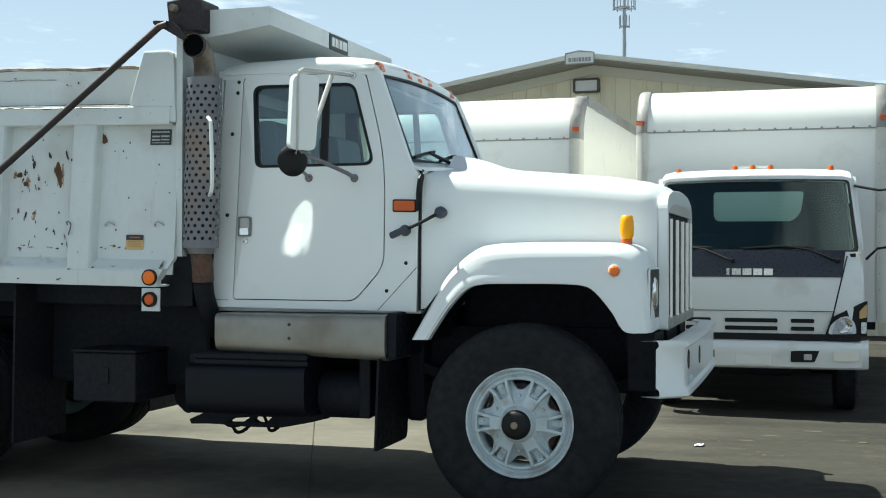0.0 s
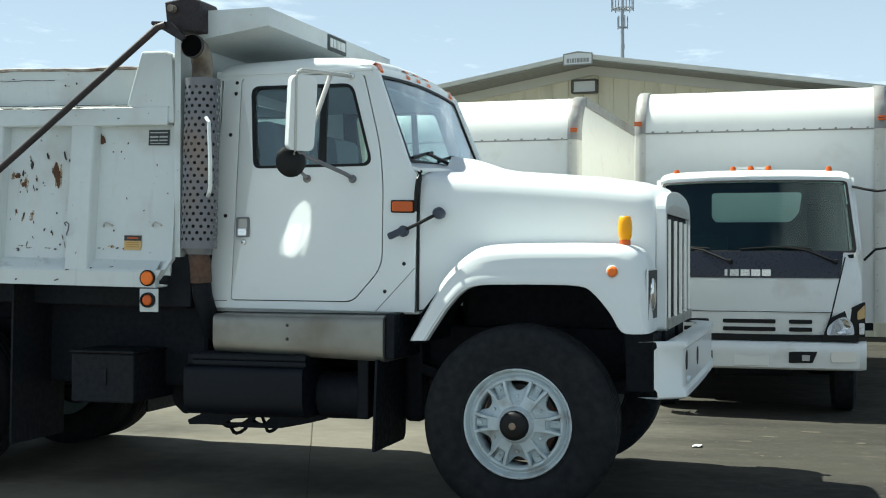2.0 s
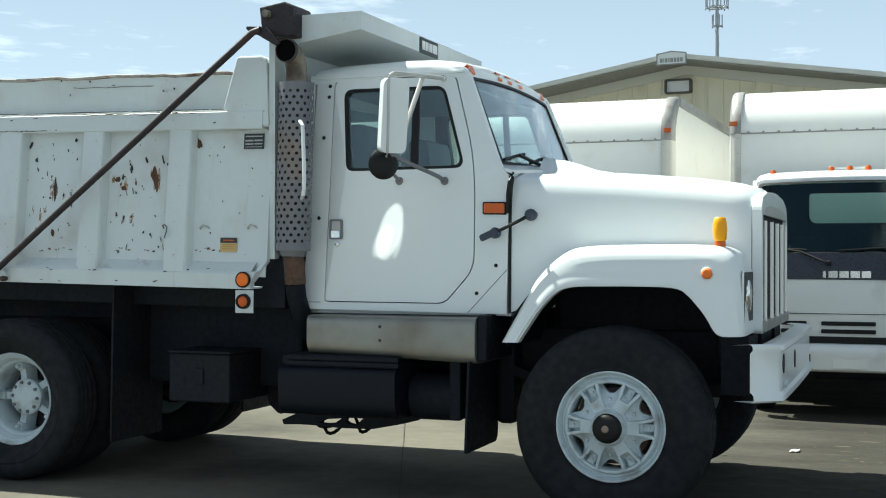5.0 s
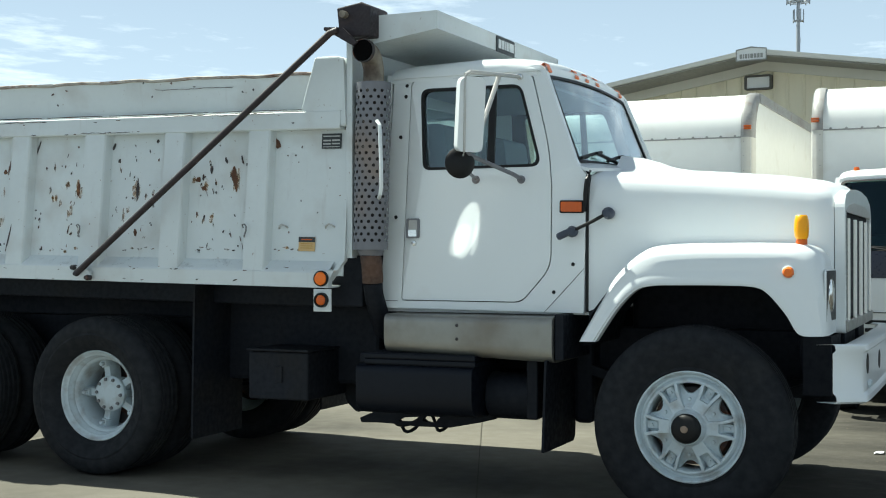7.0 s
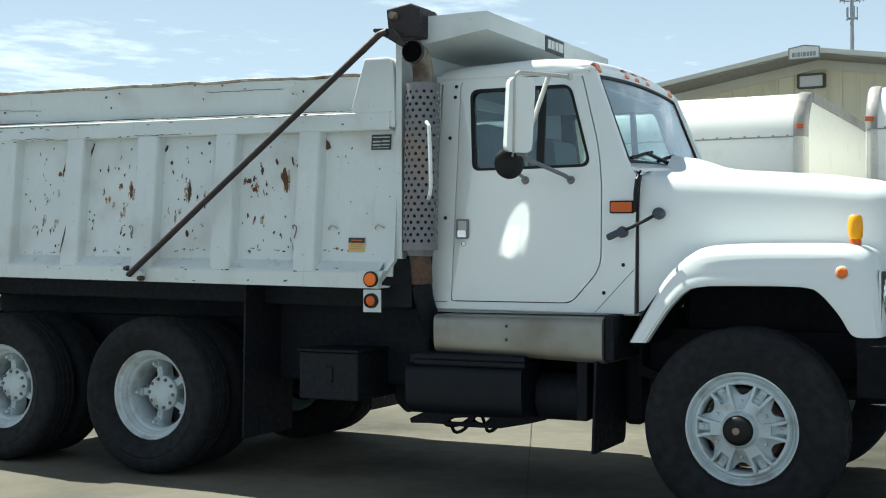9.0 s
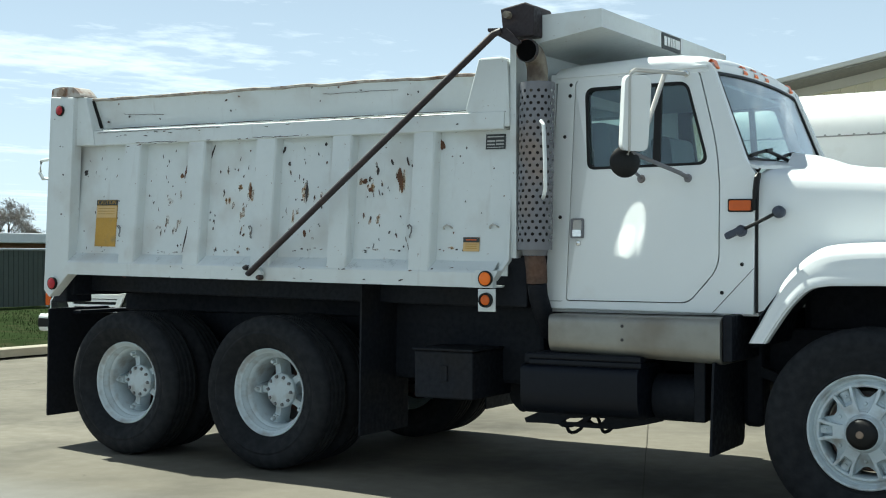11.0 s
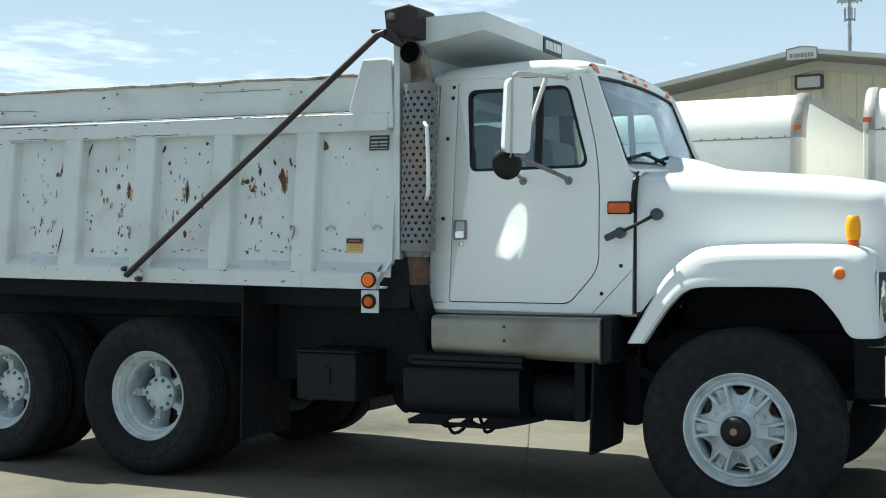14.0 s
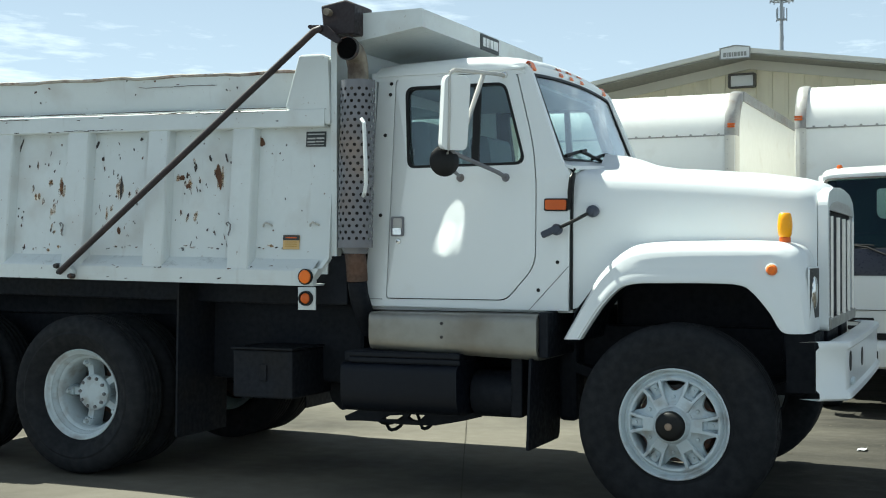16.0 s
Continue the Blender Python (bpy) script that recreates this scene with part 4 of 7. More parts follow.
for far in (False, True):
    def q(x, y, z, far=far):
        return tilt(x, fy(y, far), z)
    part("side_panel", plate(bmesh.new(), [(-6.04, 1.36), (-2.12, 1.36), (-2.12, 2.30), (-6.04, 2.30)], [], 0.012, lambda u, v, w, q=q: q(u, side_y(v) + 0.075 + w, v)), BODY, body, "white steel side panel with chipped paint")
    rail = bmesh.new()
    loft(rail, [[q(x, y, z) for y, z in ((0.10, 1.289), (-0.046, 1.289), (-0.046, 1.378), (-0.036, 1.392), (0.066, 1.468))] for x in (-5.86, -4.9, -4.0, -3.1, -2.18)], 0.02, (0, -1 if far else 1, 0.6))
    part("bottom_rail", rail, BODY, body, "white bottom rail with scraped edge")
    part("ledge_grime", loft(bmesh.new(), [[q(x, y, z) for y, z in ((-0.038, 1.3945), (0.013, 1.4325), (0.064, 1.4705))] for x in (-5.84, -4.9, -4.0, -3.1, -2.34)]), GRIME, body, "grime on the ledge above the bottom rail")
    part("rail_end", plate(bmesh.new(), [(-2.30, 1.289), (-2.178, 1.289), (-2.178, 1.33), (-2.14, 1.395), (-2.30, 1.395)], [], 0.05, lambda u, v, w, q=q: q(u, -0.044 + w, v)), BODY, body, "white folded front end of the bottom rail")
    part("front_fold", plate(bmesh.new(), [(-2.178, 1.33), (-2.105, 1.455), (-2.105, 2.27), (-2.122, 2.27), (-2.122, 1.47), (-2.19, 1.355)], [], 0.04, lambda u, v, w, q=q: q(u, (side_y(v) + 0.06 if v > 1.45 else -0.02) + w, v)), BODY, body, "white folded front corner")
    part("top_rail", loft(bmesh.new(), [[q(x, y, z) for y, z in ((0.12, 2.256), (0.036, 2.256), (0.030, 2.262), (0.034, 2.362), (0.0375, 2.366), (0.095, 2.372))] for x in [-5.74 + 0.3 * i for i in range(13)]], 0.012, towards((None, fy(0.09, far), 2.31))), BODY, body, "white top rail with worn paint", smooth=True)
    for x0, x1 in ((-5.316, -5.163), (-4.69, -4.545), (-4.07, -3.906), (-3.426, -3.276), (-2.79, -2.64)):
        rib = bmesh.new()
        loft(rib, [[q(x, side_y(z) + dy, z) for x, dy in ((x0 - 0.012, 0.08), (x0 - 0.004, 0.012), (x0 + 0.004, 0.0), (x1 - 0.004, 0.0), (x1 + 0.004, 0.012), (x1 + 0.012, 0.08))] for z in (1.385, 1.6, 1.85, 2.1, 2.262)])
        part("rib", rib, BODY, body, smooth=False)
    sb = bmesh.new()
    nx = 40
    loft(sb, [[q(-5.77 + 3.40 * i / nx, yy + 0.008 * noise.noise((i * 0.3, yy * 4, 1.5)), zz + (0.008 * noise.noise((i * 0.35, 7.0, 0.0)) if zz > 2.5 else 0)) for i in range(nx + 1)] for yy, zz in ((0.128, 2.385), (0.121, 2.44), (0.099, 2.60))], 0.03, (0, -1 if far else 1, 0))
    part("side_board", sb, BODY, body, "white dented upper side board", smooth=True)
    cap = bmesh.new()
    loft(cap, [[q(-5.78 + 3.41 * i / nx, yy, zz + 0.012 * noise.noise((i * 0.35, 7.0, 0.0)) + 0.005 * noise.noise((i * 1.7, 2.0, zz * 9))) for i in range(nx + 1)] for yy, zz in ((0.098, 2.598), (0.086, 2.602), (0.086, 2.615), (0.096, 2.620), (0.15, 2.620))], 0.008, towards((None, fy(0.14, far), 2.60)))
    part("cap_strip", cap, CAPRUST, body, "rusty top edge of the side board")
    rngc = random.Random(11 + far)
    xx = -5.76
    while xx < -2.45:
        ln = rngc.uniform(0.05, 0.28)
        if rngc.random() < 0.62:
            part("paint_flake", bx(bmesh.new(), xx, min(xx + ln, -2.4), 0.0825, 0.0855, 2.606 + rngc.uniform(-.003, .002), 2.616, fn=q), RUSTYW, body)
        xx += ln + rngc.uniform(0.01, 0.10)
    part("corner_post", plate(bmesh.new(), [(-6.09, 1.165), (-6.03, 1.11), (-5.835, 1.285), (-5.80, 2.625), (-6.045, 2.638)], [], 0.10, lambda u, v, w, q=q: q(u, -0.045 + w + 0.02 * (v - 1.2), v)), BODY, body, "white rear corner post", bevel=0.008)
    part("post_cap", plate(bmesh.new(), rounded([(-6.06, 2.628), (-5.73, 2.628), (-5.76, 2.66), (-5.815, 2.704), (-5.97, 2.712), (-6.05, 2.70)], 0.02), [], 0.16, lambda u, v, w, q=q: q(u, 0.0 + w, v)), RUSTYW, body, "rusty tailgate hinge plate", bevel=0.006)
    part("hinge_pin", tube(bmesh.new(), [q(-5.93, -0.02, 2.672), q(-5.93, 0.18, 2.672)], 0.030, 14), LIGHT_RUST, body, "worn hinge pin", smooth=True)
    part("post_gusset", plate(bmesh.new(), [(-5.83, 2.26), (-5.62, 2.26), (-5.642, 2.385), (-5.708, 2.622), (-5.83, 2.63)], [], 0.1, lambda u, v, w, q=q: q(u, 0.022 + w, v)), BODY, body, bevel=0.006)
    part("front_gusset", plate(bmesh.new(), [(-2.418, 2.375), (-2.15, 2.27), (-2.105, 2.27), (-2.12, 2.685), (-2.16, 2.70), (-2.318, 2.70)], [], 0.09, lambda u, v, w, q=q: q(u, 0.04 + w, v)), BODY, body, "white corner stiffener plate", bevel=0.012)
for far in (False, True):
    # filler added to stop a sun spot from falling on the ledge
    part("corner_filler", plate(bmesh.new(), [(-6.04, 2.27), (-5.70, 2.27), (-5.70, 2.60), (-6.04, 2.60)], [], 0.02, lambda u, v, w, far=far: tilt(u, fy(0.135 + w, far), v)), BODY, body, "white filler plate added to stop sun at the corner")
    part("post_gap", plate(bmesh.new(), [(-5.652, 2.395), (-5.628, 2.395), (-5.690, 2.60), (-5.714, 2.60)], [], 0.02, lambda u, v, w, far=far: tilt(u, fy(0.104 - 0.135 * (v - 2.385) + w, far), v)), TRIM, body, "dark gap beside the corner post")
part("front_wall", plate(bmesh.new(), [(0.06, 1.47), (2.38, 1.47), (2.38, 2.86), (0.06, 2.86)], [], 0.04, lambda u, v, w: tilt(-2.11 + w, u, v)), BODY, body, "white front wall of the body")
part("tailgate", plate(bmesh.new(), [(0.08, 1.30), (2.36, 1.30), (2.36, 2.62), (0.08, 2.62)], [], 0.06, lambda u, v, w: tilt(-6.13 + w, u, v)), BODY, body, "white tailgate", bevel=0.01)
part("tailgate_hook", tube(bmesh.new(), [(-6.10, 0.02, 2.20), (-6.17, 0.0, 2.19), (-6.185, 0.0, 2.10), (-6.15, 0.0, 2.05), (-6.10, 0.02, 2.05)], 0.014, 8), BODY, body, "white steel latch loop", smooth=True)

# cab shield over the roof
shield = part("cab_shield", loft(bmesh.new(), [[lean(x, y, z) for y in (0.10, 1.2, 2.34)] for x, z in ((-2.10, 2.712), (-1.91, 2.748), (-1.53, 2.804))], 0.012, (0, 0, 1)), BODY, truck, "white steel cab shield with a shaded underside")
for far in (False, True):
    part("shield_side", plate(bmesh.new(), [(-2.08, 2.703), (-1.91, 2.741), (-1.519, 2.799), (-1.519, 2.908), (-1.91, 2.905), (-2.08, 2.90)], [], 0.012, lambda u, v, w, far=far: lean(u, (2.352 - w) if far else (0.088 + w), v)), BODY, shield)
part("shield_lip", plate(bmesh.new(), [(0.088, 2.80), (2.352, 2.80), (2.352, 2.908), (0.088, 2.908)], [], 0.014, lambda u, v, w: lean(-1.535 + w, 0.102 + (u - 0.088) * 2.236 / 2.264, v)), BODY, shield)
part("shield_top", loft(bmesh.new(), [[lean(x, y, 2.895) for y in (0.10, 2.34)] for x in (-2.08, -1.53)], 0.01, (0, 0, 1)), BODY, shield)
mk = part("maker_plate", plate(bmesh.new(), rounded([(1.05, 2.795), (1.39, 2.795), (1.39, 2.9), (1.05, 2.9)], 0.01), [], 0.006, lambda u, v, w: lean(-1.520 + w, u, v)), INK, shield, "dark maker's plate with pale shapes")
for k, (u0, u1) in enumerate(((1.08, 1.125), (1.14, 1.18), (1.195, 1.21), (1.225, 1.265), (1.28, 1.36))):
    part("plate_shape", plate(bmesh.new(), [(u0, 2.82), (u1, 2.82), (u1, 2.878), (u0, 2.878)], [], 0.004, lambda u, v, w: lean(-1.513 + w, u, v)), LABELW, mk)

# tarp winder and its arm
tw = part("tarp_housing", plate(bmesh.new(), [(-2.115, 2.81), (-2.085, 2.765), (-1.905, 2.765), (-1.905, 2.945), (-1.965, 2.972), (-2.13, 2.947)], [], 0.24, lambda u, v, w: lean(u, -0.03 + w, v)), ARM, truck, "dark brown steel tarp winder housing", bevel=0.008)
part("shaft_end", tube(bmesh.new(), [(-2.07, -0.075, 2.90), (-2.07, -0.02, 2.90)], 0.022, 12), ELBOW, tw, "rusty shaft end")
part("roller", tube(bmesh.new(), [(-2.03, 0.2, 2.87), (-2.03, 2.3, 2.90)], 0.06, 14), TRIM, tw, "rolled black tarp", smooth=True)
arm = part("tarp_arm", tube(bmesh.new(), [(-4.035, -0.095, 1.335), (-3.4, -0.095, 1.822), (-2.75, -0.095, 2.318), (-2.14, -0.095, 2.785), (-2.09, -0.09, 2.80)], 0.021, 10), ARM, truck, "dark rusty tarp arm across the body", smooth=True)
part("arm_bracket", plate(bmesh.new(), rounded([(-2.185, 2.805), (-2.10, 2.765), (-1.99, 2.70), (-1.96, 2.72), (-2.06, 2.815), (-2.185, 2.825)], 0.01), [], 0.02, lambda u, v, w: (u, -0.09 + w, v)), ARM, arm)
part("pivot_plate", plate(bmesh.new(), rounded([(-4.09, 1.29), (-3.95, 1.29), (-3.93, 1.34), (-4.0, 1.40), (-4.09, 1.37)], 0.02), [], 0.03, lambda u, v, w: (u, -0.082 + w, v)), BODY, arm)
for x, z in ((-4.035, 1.335), (-3.945, 1.31), (-4.06, 1.375)):
    part("pivot_bolt", lathe(bmesh.new(), [(0, -0.02), (0.014, -0.018), (0.018, 0.0), (0.018, 0.03)], (x, -0.095, z), 8), CHIP, arm)

# lamps, labels, chips on the body
def round_lamp(x, y, z, r, material, lab, parent=None):
    b = part("side_lamp", lathe(bmesh.new(), [(r * 1.12, 0.012), (r * 1.12, -0.004), (r, -0.008), (r * 0.96, -0.004)], (x, y, z), 24), TRIM, parent or truck, lab)
    part("lens", lathe(bmesh.new(), [(0, -0.018), (r * 0.5, -0.016), (r * 0.9, -0.009), (r * 0.96, 0.0)], (x, y, z), 24), material, b, smooth=True)
    return b


round_lamp(-2.222, -0.058, 1.315, 0.043, ORANGE, "round amber side lamp")
part("lamp_bracket", box(-2.282, -2.162, -0.04, -0.028, 1.115, 1.252), BODY, truck, "small white lamp bracket", bevel=0.003)
round_lamp(-2.222, -0.052, 1.185, 0.034, AMBER, "round amber lamp in a dark ring")
part("lamp_ring", lathe(bmesh.new(), [(0.036, -0.002), (0.036, -0.013), (0.044, -0.013), (0.046, 0.012)], (-2.222, -0.052, 1.185), 24), TRIM, truck, smooth=True)
round_lamp(-5.934, -0.03, 2.560, 0.036, RED, "round red side lamp")
round_lamp(-5.983, -0.062, 1.248, 0.042, RED, "round red side lamp")


def decal(name, x0, x1, z0, z1, off, material, lab, parent=None):
    """A thin plate on the body's side, following its tilt and lean; off: how far it stands from the side's outer face."""
    s = -0.0165
    return part(name, plate(bmesh.new(), [(x0, z0), (x1, z0 + s * (x1 - x0)), (x1, z1 + s * (x1 - x0)), (x0, z1)], [], 0.002, lambda u, v, w: (u, side_y(v) + off + w, v)), material, parent or truck, lab)


d1 = decal("load_plate", -2.301, -2.163, 2.112, 2.206, 0.070, INK, "black data plate with white lettering bars")
for x0, x1, z0, z1 in ((-2.290, -2.174, 2.186, 2.193), (-2.290, -2.236, 2.158, 2.168), (-2.228, -2.174, 2.158, 2.168), (-2.290, -2.236, 2.138, 2.146), (-2.228, -2.174, 2.138, 2.146), (-2.290, -2.174, 2.122, 2.126)):
    decal("plate_bar", x0, x1, z0, z1, 0.0675, WORN, "", d1)
d2 = decal("warning_label", -2.432, -2.317, 1.482, 1.57, 0.070, PALE, "pale yellow warning label with a dark head")
decal("label_head", -2.432, -2.317, 1.538, 1.569, 0.0675, INK, "", d2)
decal("head_bar", -2.412, -2.337, 1.550, 1.557, 0.066, AMBER, "", d2)
for z in (1.525, 1.512, 1.499):
    decal("label_bar", -2.417, -2.332, z, z + 0.004, 0.0675, YELLOW, "", d2)
YB = 0.070
d3 = decal("caution_label", -5.64, -5.425, 1.528, 1.878, YB, YELLOW, "large yellow caution label with a dark head")
decal("label_head", -5.64, -5.425, 1.838, 1.877, YB - 0.0025, INK, "", d3)
decal("label_panel", -5.635, -5.43, 1.745, 1.832, YB - 0.0025, PALE, "", d3)
words("caution_word", "CAUTION", 0.042, Matrix.Translation((-5.5325, side_y(1.856) + YB - 0.004, 1.856)) @ FACING, YELLOW, d3)
for z in (1.81, 1.79, 1.77):
    decal("label_bar", -5.62, -5.45, z, z + 0.005, YB - 0.004, YELLOW, "", d3)


def ragged(cx, cz, w, h, ang, rr, n=16):
    """An uneven closed outline for a scrape or stain."""
    out = []
    ph = rr.random() * 50
    for i in range(n):
        a = 6.2832 * i / n
        k = 0.85 + 0.42 * noise.noise((ph + 1.1 * math.cos(a), ph + 1.1 * math.sin(a), 0.0)) + 0.2 * noise.noise((ph + 3 * math.cos(a), ph + 3 * math.sin(a), 5.0))
        u, v = w * 0.5 * k * math.cos(a), h * 0.5 * k * math.sin(a)
        out.append((cx + u * math.cos(ang) - v * math.sin(ang), cz + u * math.sin(ang) + v * math.cos(ang)))
    return out


def scrape_y(x, z, lift=0.0):
    on_rib = any(a <= x <= b for a, b in ((-5.316, -5.163), (-4.69, -4.545), (-4.07, -3.906), (-3.426, -3.276), (-2.79, -2.64)))
    if x < -5.84:
        return -0.047 + 0.02 * (z - 1.2) - lift
    if 2.255 < z < 2.38:
        return 0.0285 - lift
    if z > 2.42:
        return 0.122 - 0.135 * (z - 2.385) - lift
    return (side_y(z) if on_rib else side_y(z) + 0.075) - 0.0015 - lift if 1.47 < z < 2.25 else -0.05 - lift


def scrapes(name, items, material, lab, seed, lift=0.0):
    rr = random.Random(seed)
    bm = bmesh.new()
    for x, z, w, h, ang in items:
        y = scrape_y(x, z, lift)
        try:
            plate(bm, ragged(x, z, w, h, radians(ang), rr), [], 0.001, lambda u, v, t, y=y, z0=z: (u, y + t + 0.0889 * (v - z0), v))
        except ValueError:
            pass
    ob = part(name, bm, material, body, lab)
    if len(items) > 1:
        ob["kind"] = "stuff"
    return ob


rs = random.Random(77)
chips, stains = [], []
for x0, x1 in ((-5.80, -5.33), (-5.14, -4.71), (-4.52, -4.09), (-3.88, -3.44), (-3.25, -2.81)):
    for _ in range(16):
        chips.append((rs.uniform(x0, x1), rs.uniform(1.5, 2.22), rs.uniform(.006, .016), rs.uniform(.010, .028), rs.uniform(-30, 30)))
    for _ in range(6):
        chips.append((rs.uniform(x0, x1), rs.uniform(1.5, 2.2), rs.uniform(.004, .008), rs.uniform(.02, .05), rs.uniform(-18, 18)))
    for _ in range(7):
        x, z = rs.uniform(x0 + .05, x1 - .05), rs.uniform(1.55, 2.1)
        stains.append((x, z, rs.uniform(.012, .035), rs.uniform(.03, .09), rs.uniform(-15, 15)))
        if rs.random() < 0.7:
            chips.append((x + rs.uniform(-.008, .008), z + rs.uniform(-.02, .02), rs.uniform(.008, .016), rs.uniform(.012, .04), rs.uniform(-20, 20)))
for _ in range(20):
    chips.append((rs.uniform(-5.7, -2.3), rs.choice((rs.uniform(1.295, 1.31), rs.uniform(1.36, 1.385))), rs.uniform(.01, .04), rs.uniform(.004, .010), rs.uniform(-20, 20)))
for _ in range(10):
    chips.append((rs.uniform(-2.55, -2.15), rs.uniform(1.5, 2.2), rs.uniform(.006, .014), rs.uniform(.008, .02), rs.uniform(-20, 20)))
for _ in range(16):
    chips.append((rs.uniform(-5.6, -2.5), rs.uniform(2.45, 2.62), rs.uniform(.01, .03), rs.uniform(.008, .02), rs.uniform(-40, 40)))
for x0, x1 in ((-5.80, -5.33), (-5.14, -4.71), (-4.52, -4.09), (-3.88, -3.44), (-3.25, -2.81), (-2.62, -2.32)):
    for _ in range(4):
        chips.append((rs.uniform(x0, x1), rs.uniform(1.475, 1.50), rs.uniform(.008, .03), rs.uniform(.005, .012), rs.uniform(-12, 12)))
    for _ in range(3):
        stains.append((rs.uniform(x0 + .05, x1 - .05), rs.uniform(1.48, 1.51), rs.uniform(.03, .07), rs.uniform(.012, .03), 0))
for _ in range(6):
    chips.append((rs.uniform(-6.02, -5.85), rs.uniform(1.35, 2.6), rs.uniform(.008, .03), rs.uniform(.006, .02), rs.uniform(-40, 40)))
for _ in range(26):
    chips.append((rs.uniform(-5.7, -2.45), rs.choice((rs.uniform(2.26, 2.275), rs.uniform(2.33, 2.36))), rs.uniform(.012, .05), rs.uniform(.004, .009), rs.uniform(-8, 8)))
# the large scars, each a thing to be seen by itself
SCARS = [
    (-2.62, 2.155, .042, .090, 25), (-2.92, 1.942, .046, .170, 8), (-3.67, 1.888, .026, .165, 0), (-4.16, 1.902, .030, .105, 0),
    (-4.52, 2.200, .018, .115, -20), (-4.77, 2.060, .014, .110, -10), (-4.67, 1.572, .014, .210, -12), (-5.78, 2.087, .050, .043, 0),
    (-3.88, 2.181, .024, .054, -20), (-3.83, 2.082, .032, .031, 0), (-3.53, 2.204, .026, .026, 20), (-3.67, 1.603, .036, .055, 5),
    (-3.20, 1.943, .050, .036, 0), (-3.15, 1.886, .040, .040, 20), (-3.10, 2.003, .025, .046, 0), (-2.87, 2.060, .018, .068, 18),
    (-2.99, 2.061, .020, .050, 30), (-3.16, 1.956, .016, .046, 0), (-4.80, 2.033, .040, .038, 0)]
for k, item in enumerate(SCARS):
    dark = item[2] < 0.027 or k in (7, 9)
    scrapes("rust_scar", [item], CHIP if dark else RUST, "dark scratch in the paint" if dark else "rusty scar in the paint", 20 + k, 0.0016)
stains += [(-3.74, 1.745, .05, .07, 0), (-3.78, 1.72, .026, .12, 0), (-4.36, 1.847, .085, .075, 0), (-4.89, 1.851, .09, .055, 0), (-4.91, 1.717, .045, .085, 0), (-4.81, 1.683, .05, .11, 0)]
stains += [(-3.09, 1.696, .07, .07, 0), (-3.68, 1.87, .07, .17, 0), (-4.16, 1.90, .08, .15, 0), (-4.24, 1.919, .085, .09, 0), (-4.22, 1.761, .075, .10, 0), (-5.66, 2.18, .047, .12, 0)]
stains += [(-5.66, 1.90, .05, .08, 0), (-5.0, 1.657, .075, .04, 0), (-3.22, 1.943, .09, .06, 0), (-3.15, 1.912, .07, .11, 0), (-2.91, 1.934, .075, .19, 0), (-4.81, 1.898, .035, .09, 0)]
scrapes("chipped_paint", chips, CHIP, "dark chips in the white paint", 4, 0.0012)
# each stain is a few ragged runs side by side
runs = [(x + w * rs.uniform(-.32, .32), z + h * rs.uniform(-.25, .25), w * rs.uniform(.22, .46), h * rs.uniform(.35, .75), a + rs.uniform(-14, 14)) for x, z, w, h, a in stains for _ in range(4)]
scrapes("rust_staining", runs, STAIN, "pale brown rust stains", 6, 0.0004)
for k, (x, z) in enumerate(((-2.77, 1.61), (-4.06, 1.62), (-5.30, 1.64))):
    yh = scrape_y(x, z) + 0.002
    part("tie_hook", tube(bmesh.new(), [(x - 0.022, yh - 0.002, z + 0.018), (x - 0.018, yh - 0.022, z + 0.034), (x, yh - 0.028, z + 0.04), (x + 0.017, yh - 0.03, z + 0.025), (x + 0.014, yh - 0.03, z - 0.005), (x - 0.002, yh - 0.025, z - 0.035), (x - 0.014, yh - 0.004, z - 0.04)], 0.0045, 6), HOOK, body, "small welded tie hook", smooth=True)

for x, z in ((-2.55, 1.635), (-2.22, 1.635)):
    yh = scrape_y(x, z) + 0.002
    part("tie_lug", tube(bmesh.new(), [(x - 0.03, yh, z - 0.012), (x - 0.022, yh - 0.015, z), (x, yh - 0.02, z + 0.012), (x + 0.022, yh - 0.018, z + 0.004), (x + 0.032, yh, z - 0.008)], 0.006, 6), WORN, body, "small bent lashing lug", smooth=True)
cb_ = bmesh.new()
xx = -5.55
while xx < -2.5:
    ln = rs.uniform(0.3, 0.8)
    solid(cb_, [(xx, 2.383), (xx + ln * 0.4, 2.384 + rs.uniform(-.002, .002)), (xx + ln, 2.384), (xx + ln, 2.387), (xx + ln * 0.5, 2.3885), (xx, 2.385)], 0.085, 0.097)
    xx += ln + rs.uniform(0.01, 0.08)
for v in cb_.verts:
    v.co = Vector(tilt(*v.co))
def crack(x0, x1, z, y, rise=0.0, wd=0.004):
    """A thin wandering split in the paint."""
    n = max(6, int((x1 - x0) / 0.03))
    bm = bmesh.new()
    pts = [(x0 + (x1 - x0) * i / n, z + rise * i / n + 0.006 * noise.noise((x0 * 3 + i * 0.5, z * 9, 0.0)) + 0.004 * noise.noise((x0 * 7 + i * 1.9, z * 9, 0.0))) for i in range(n + 1)]
    solid(bm, [(u, v - wd * (0.2 + 0.5 * abs(noise.noise((u * 20, z, 1.0))))) for u, v in pts] + [(u, v + wd * (0.2 + 0.5 * abs(noise.noise((u * 20, z, 4.0))))) for u, v in pts[::-1]], y, y + 0.003)
    for v in bm.verts:
        v.co = Vector(tilt(*v.co))
    part("paint_crack", bm, CHIP, body)


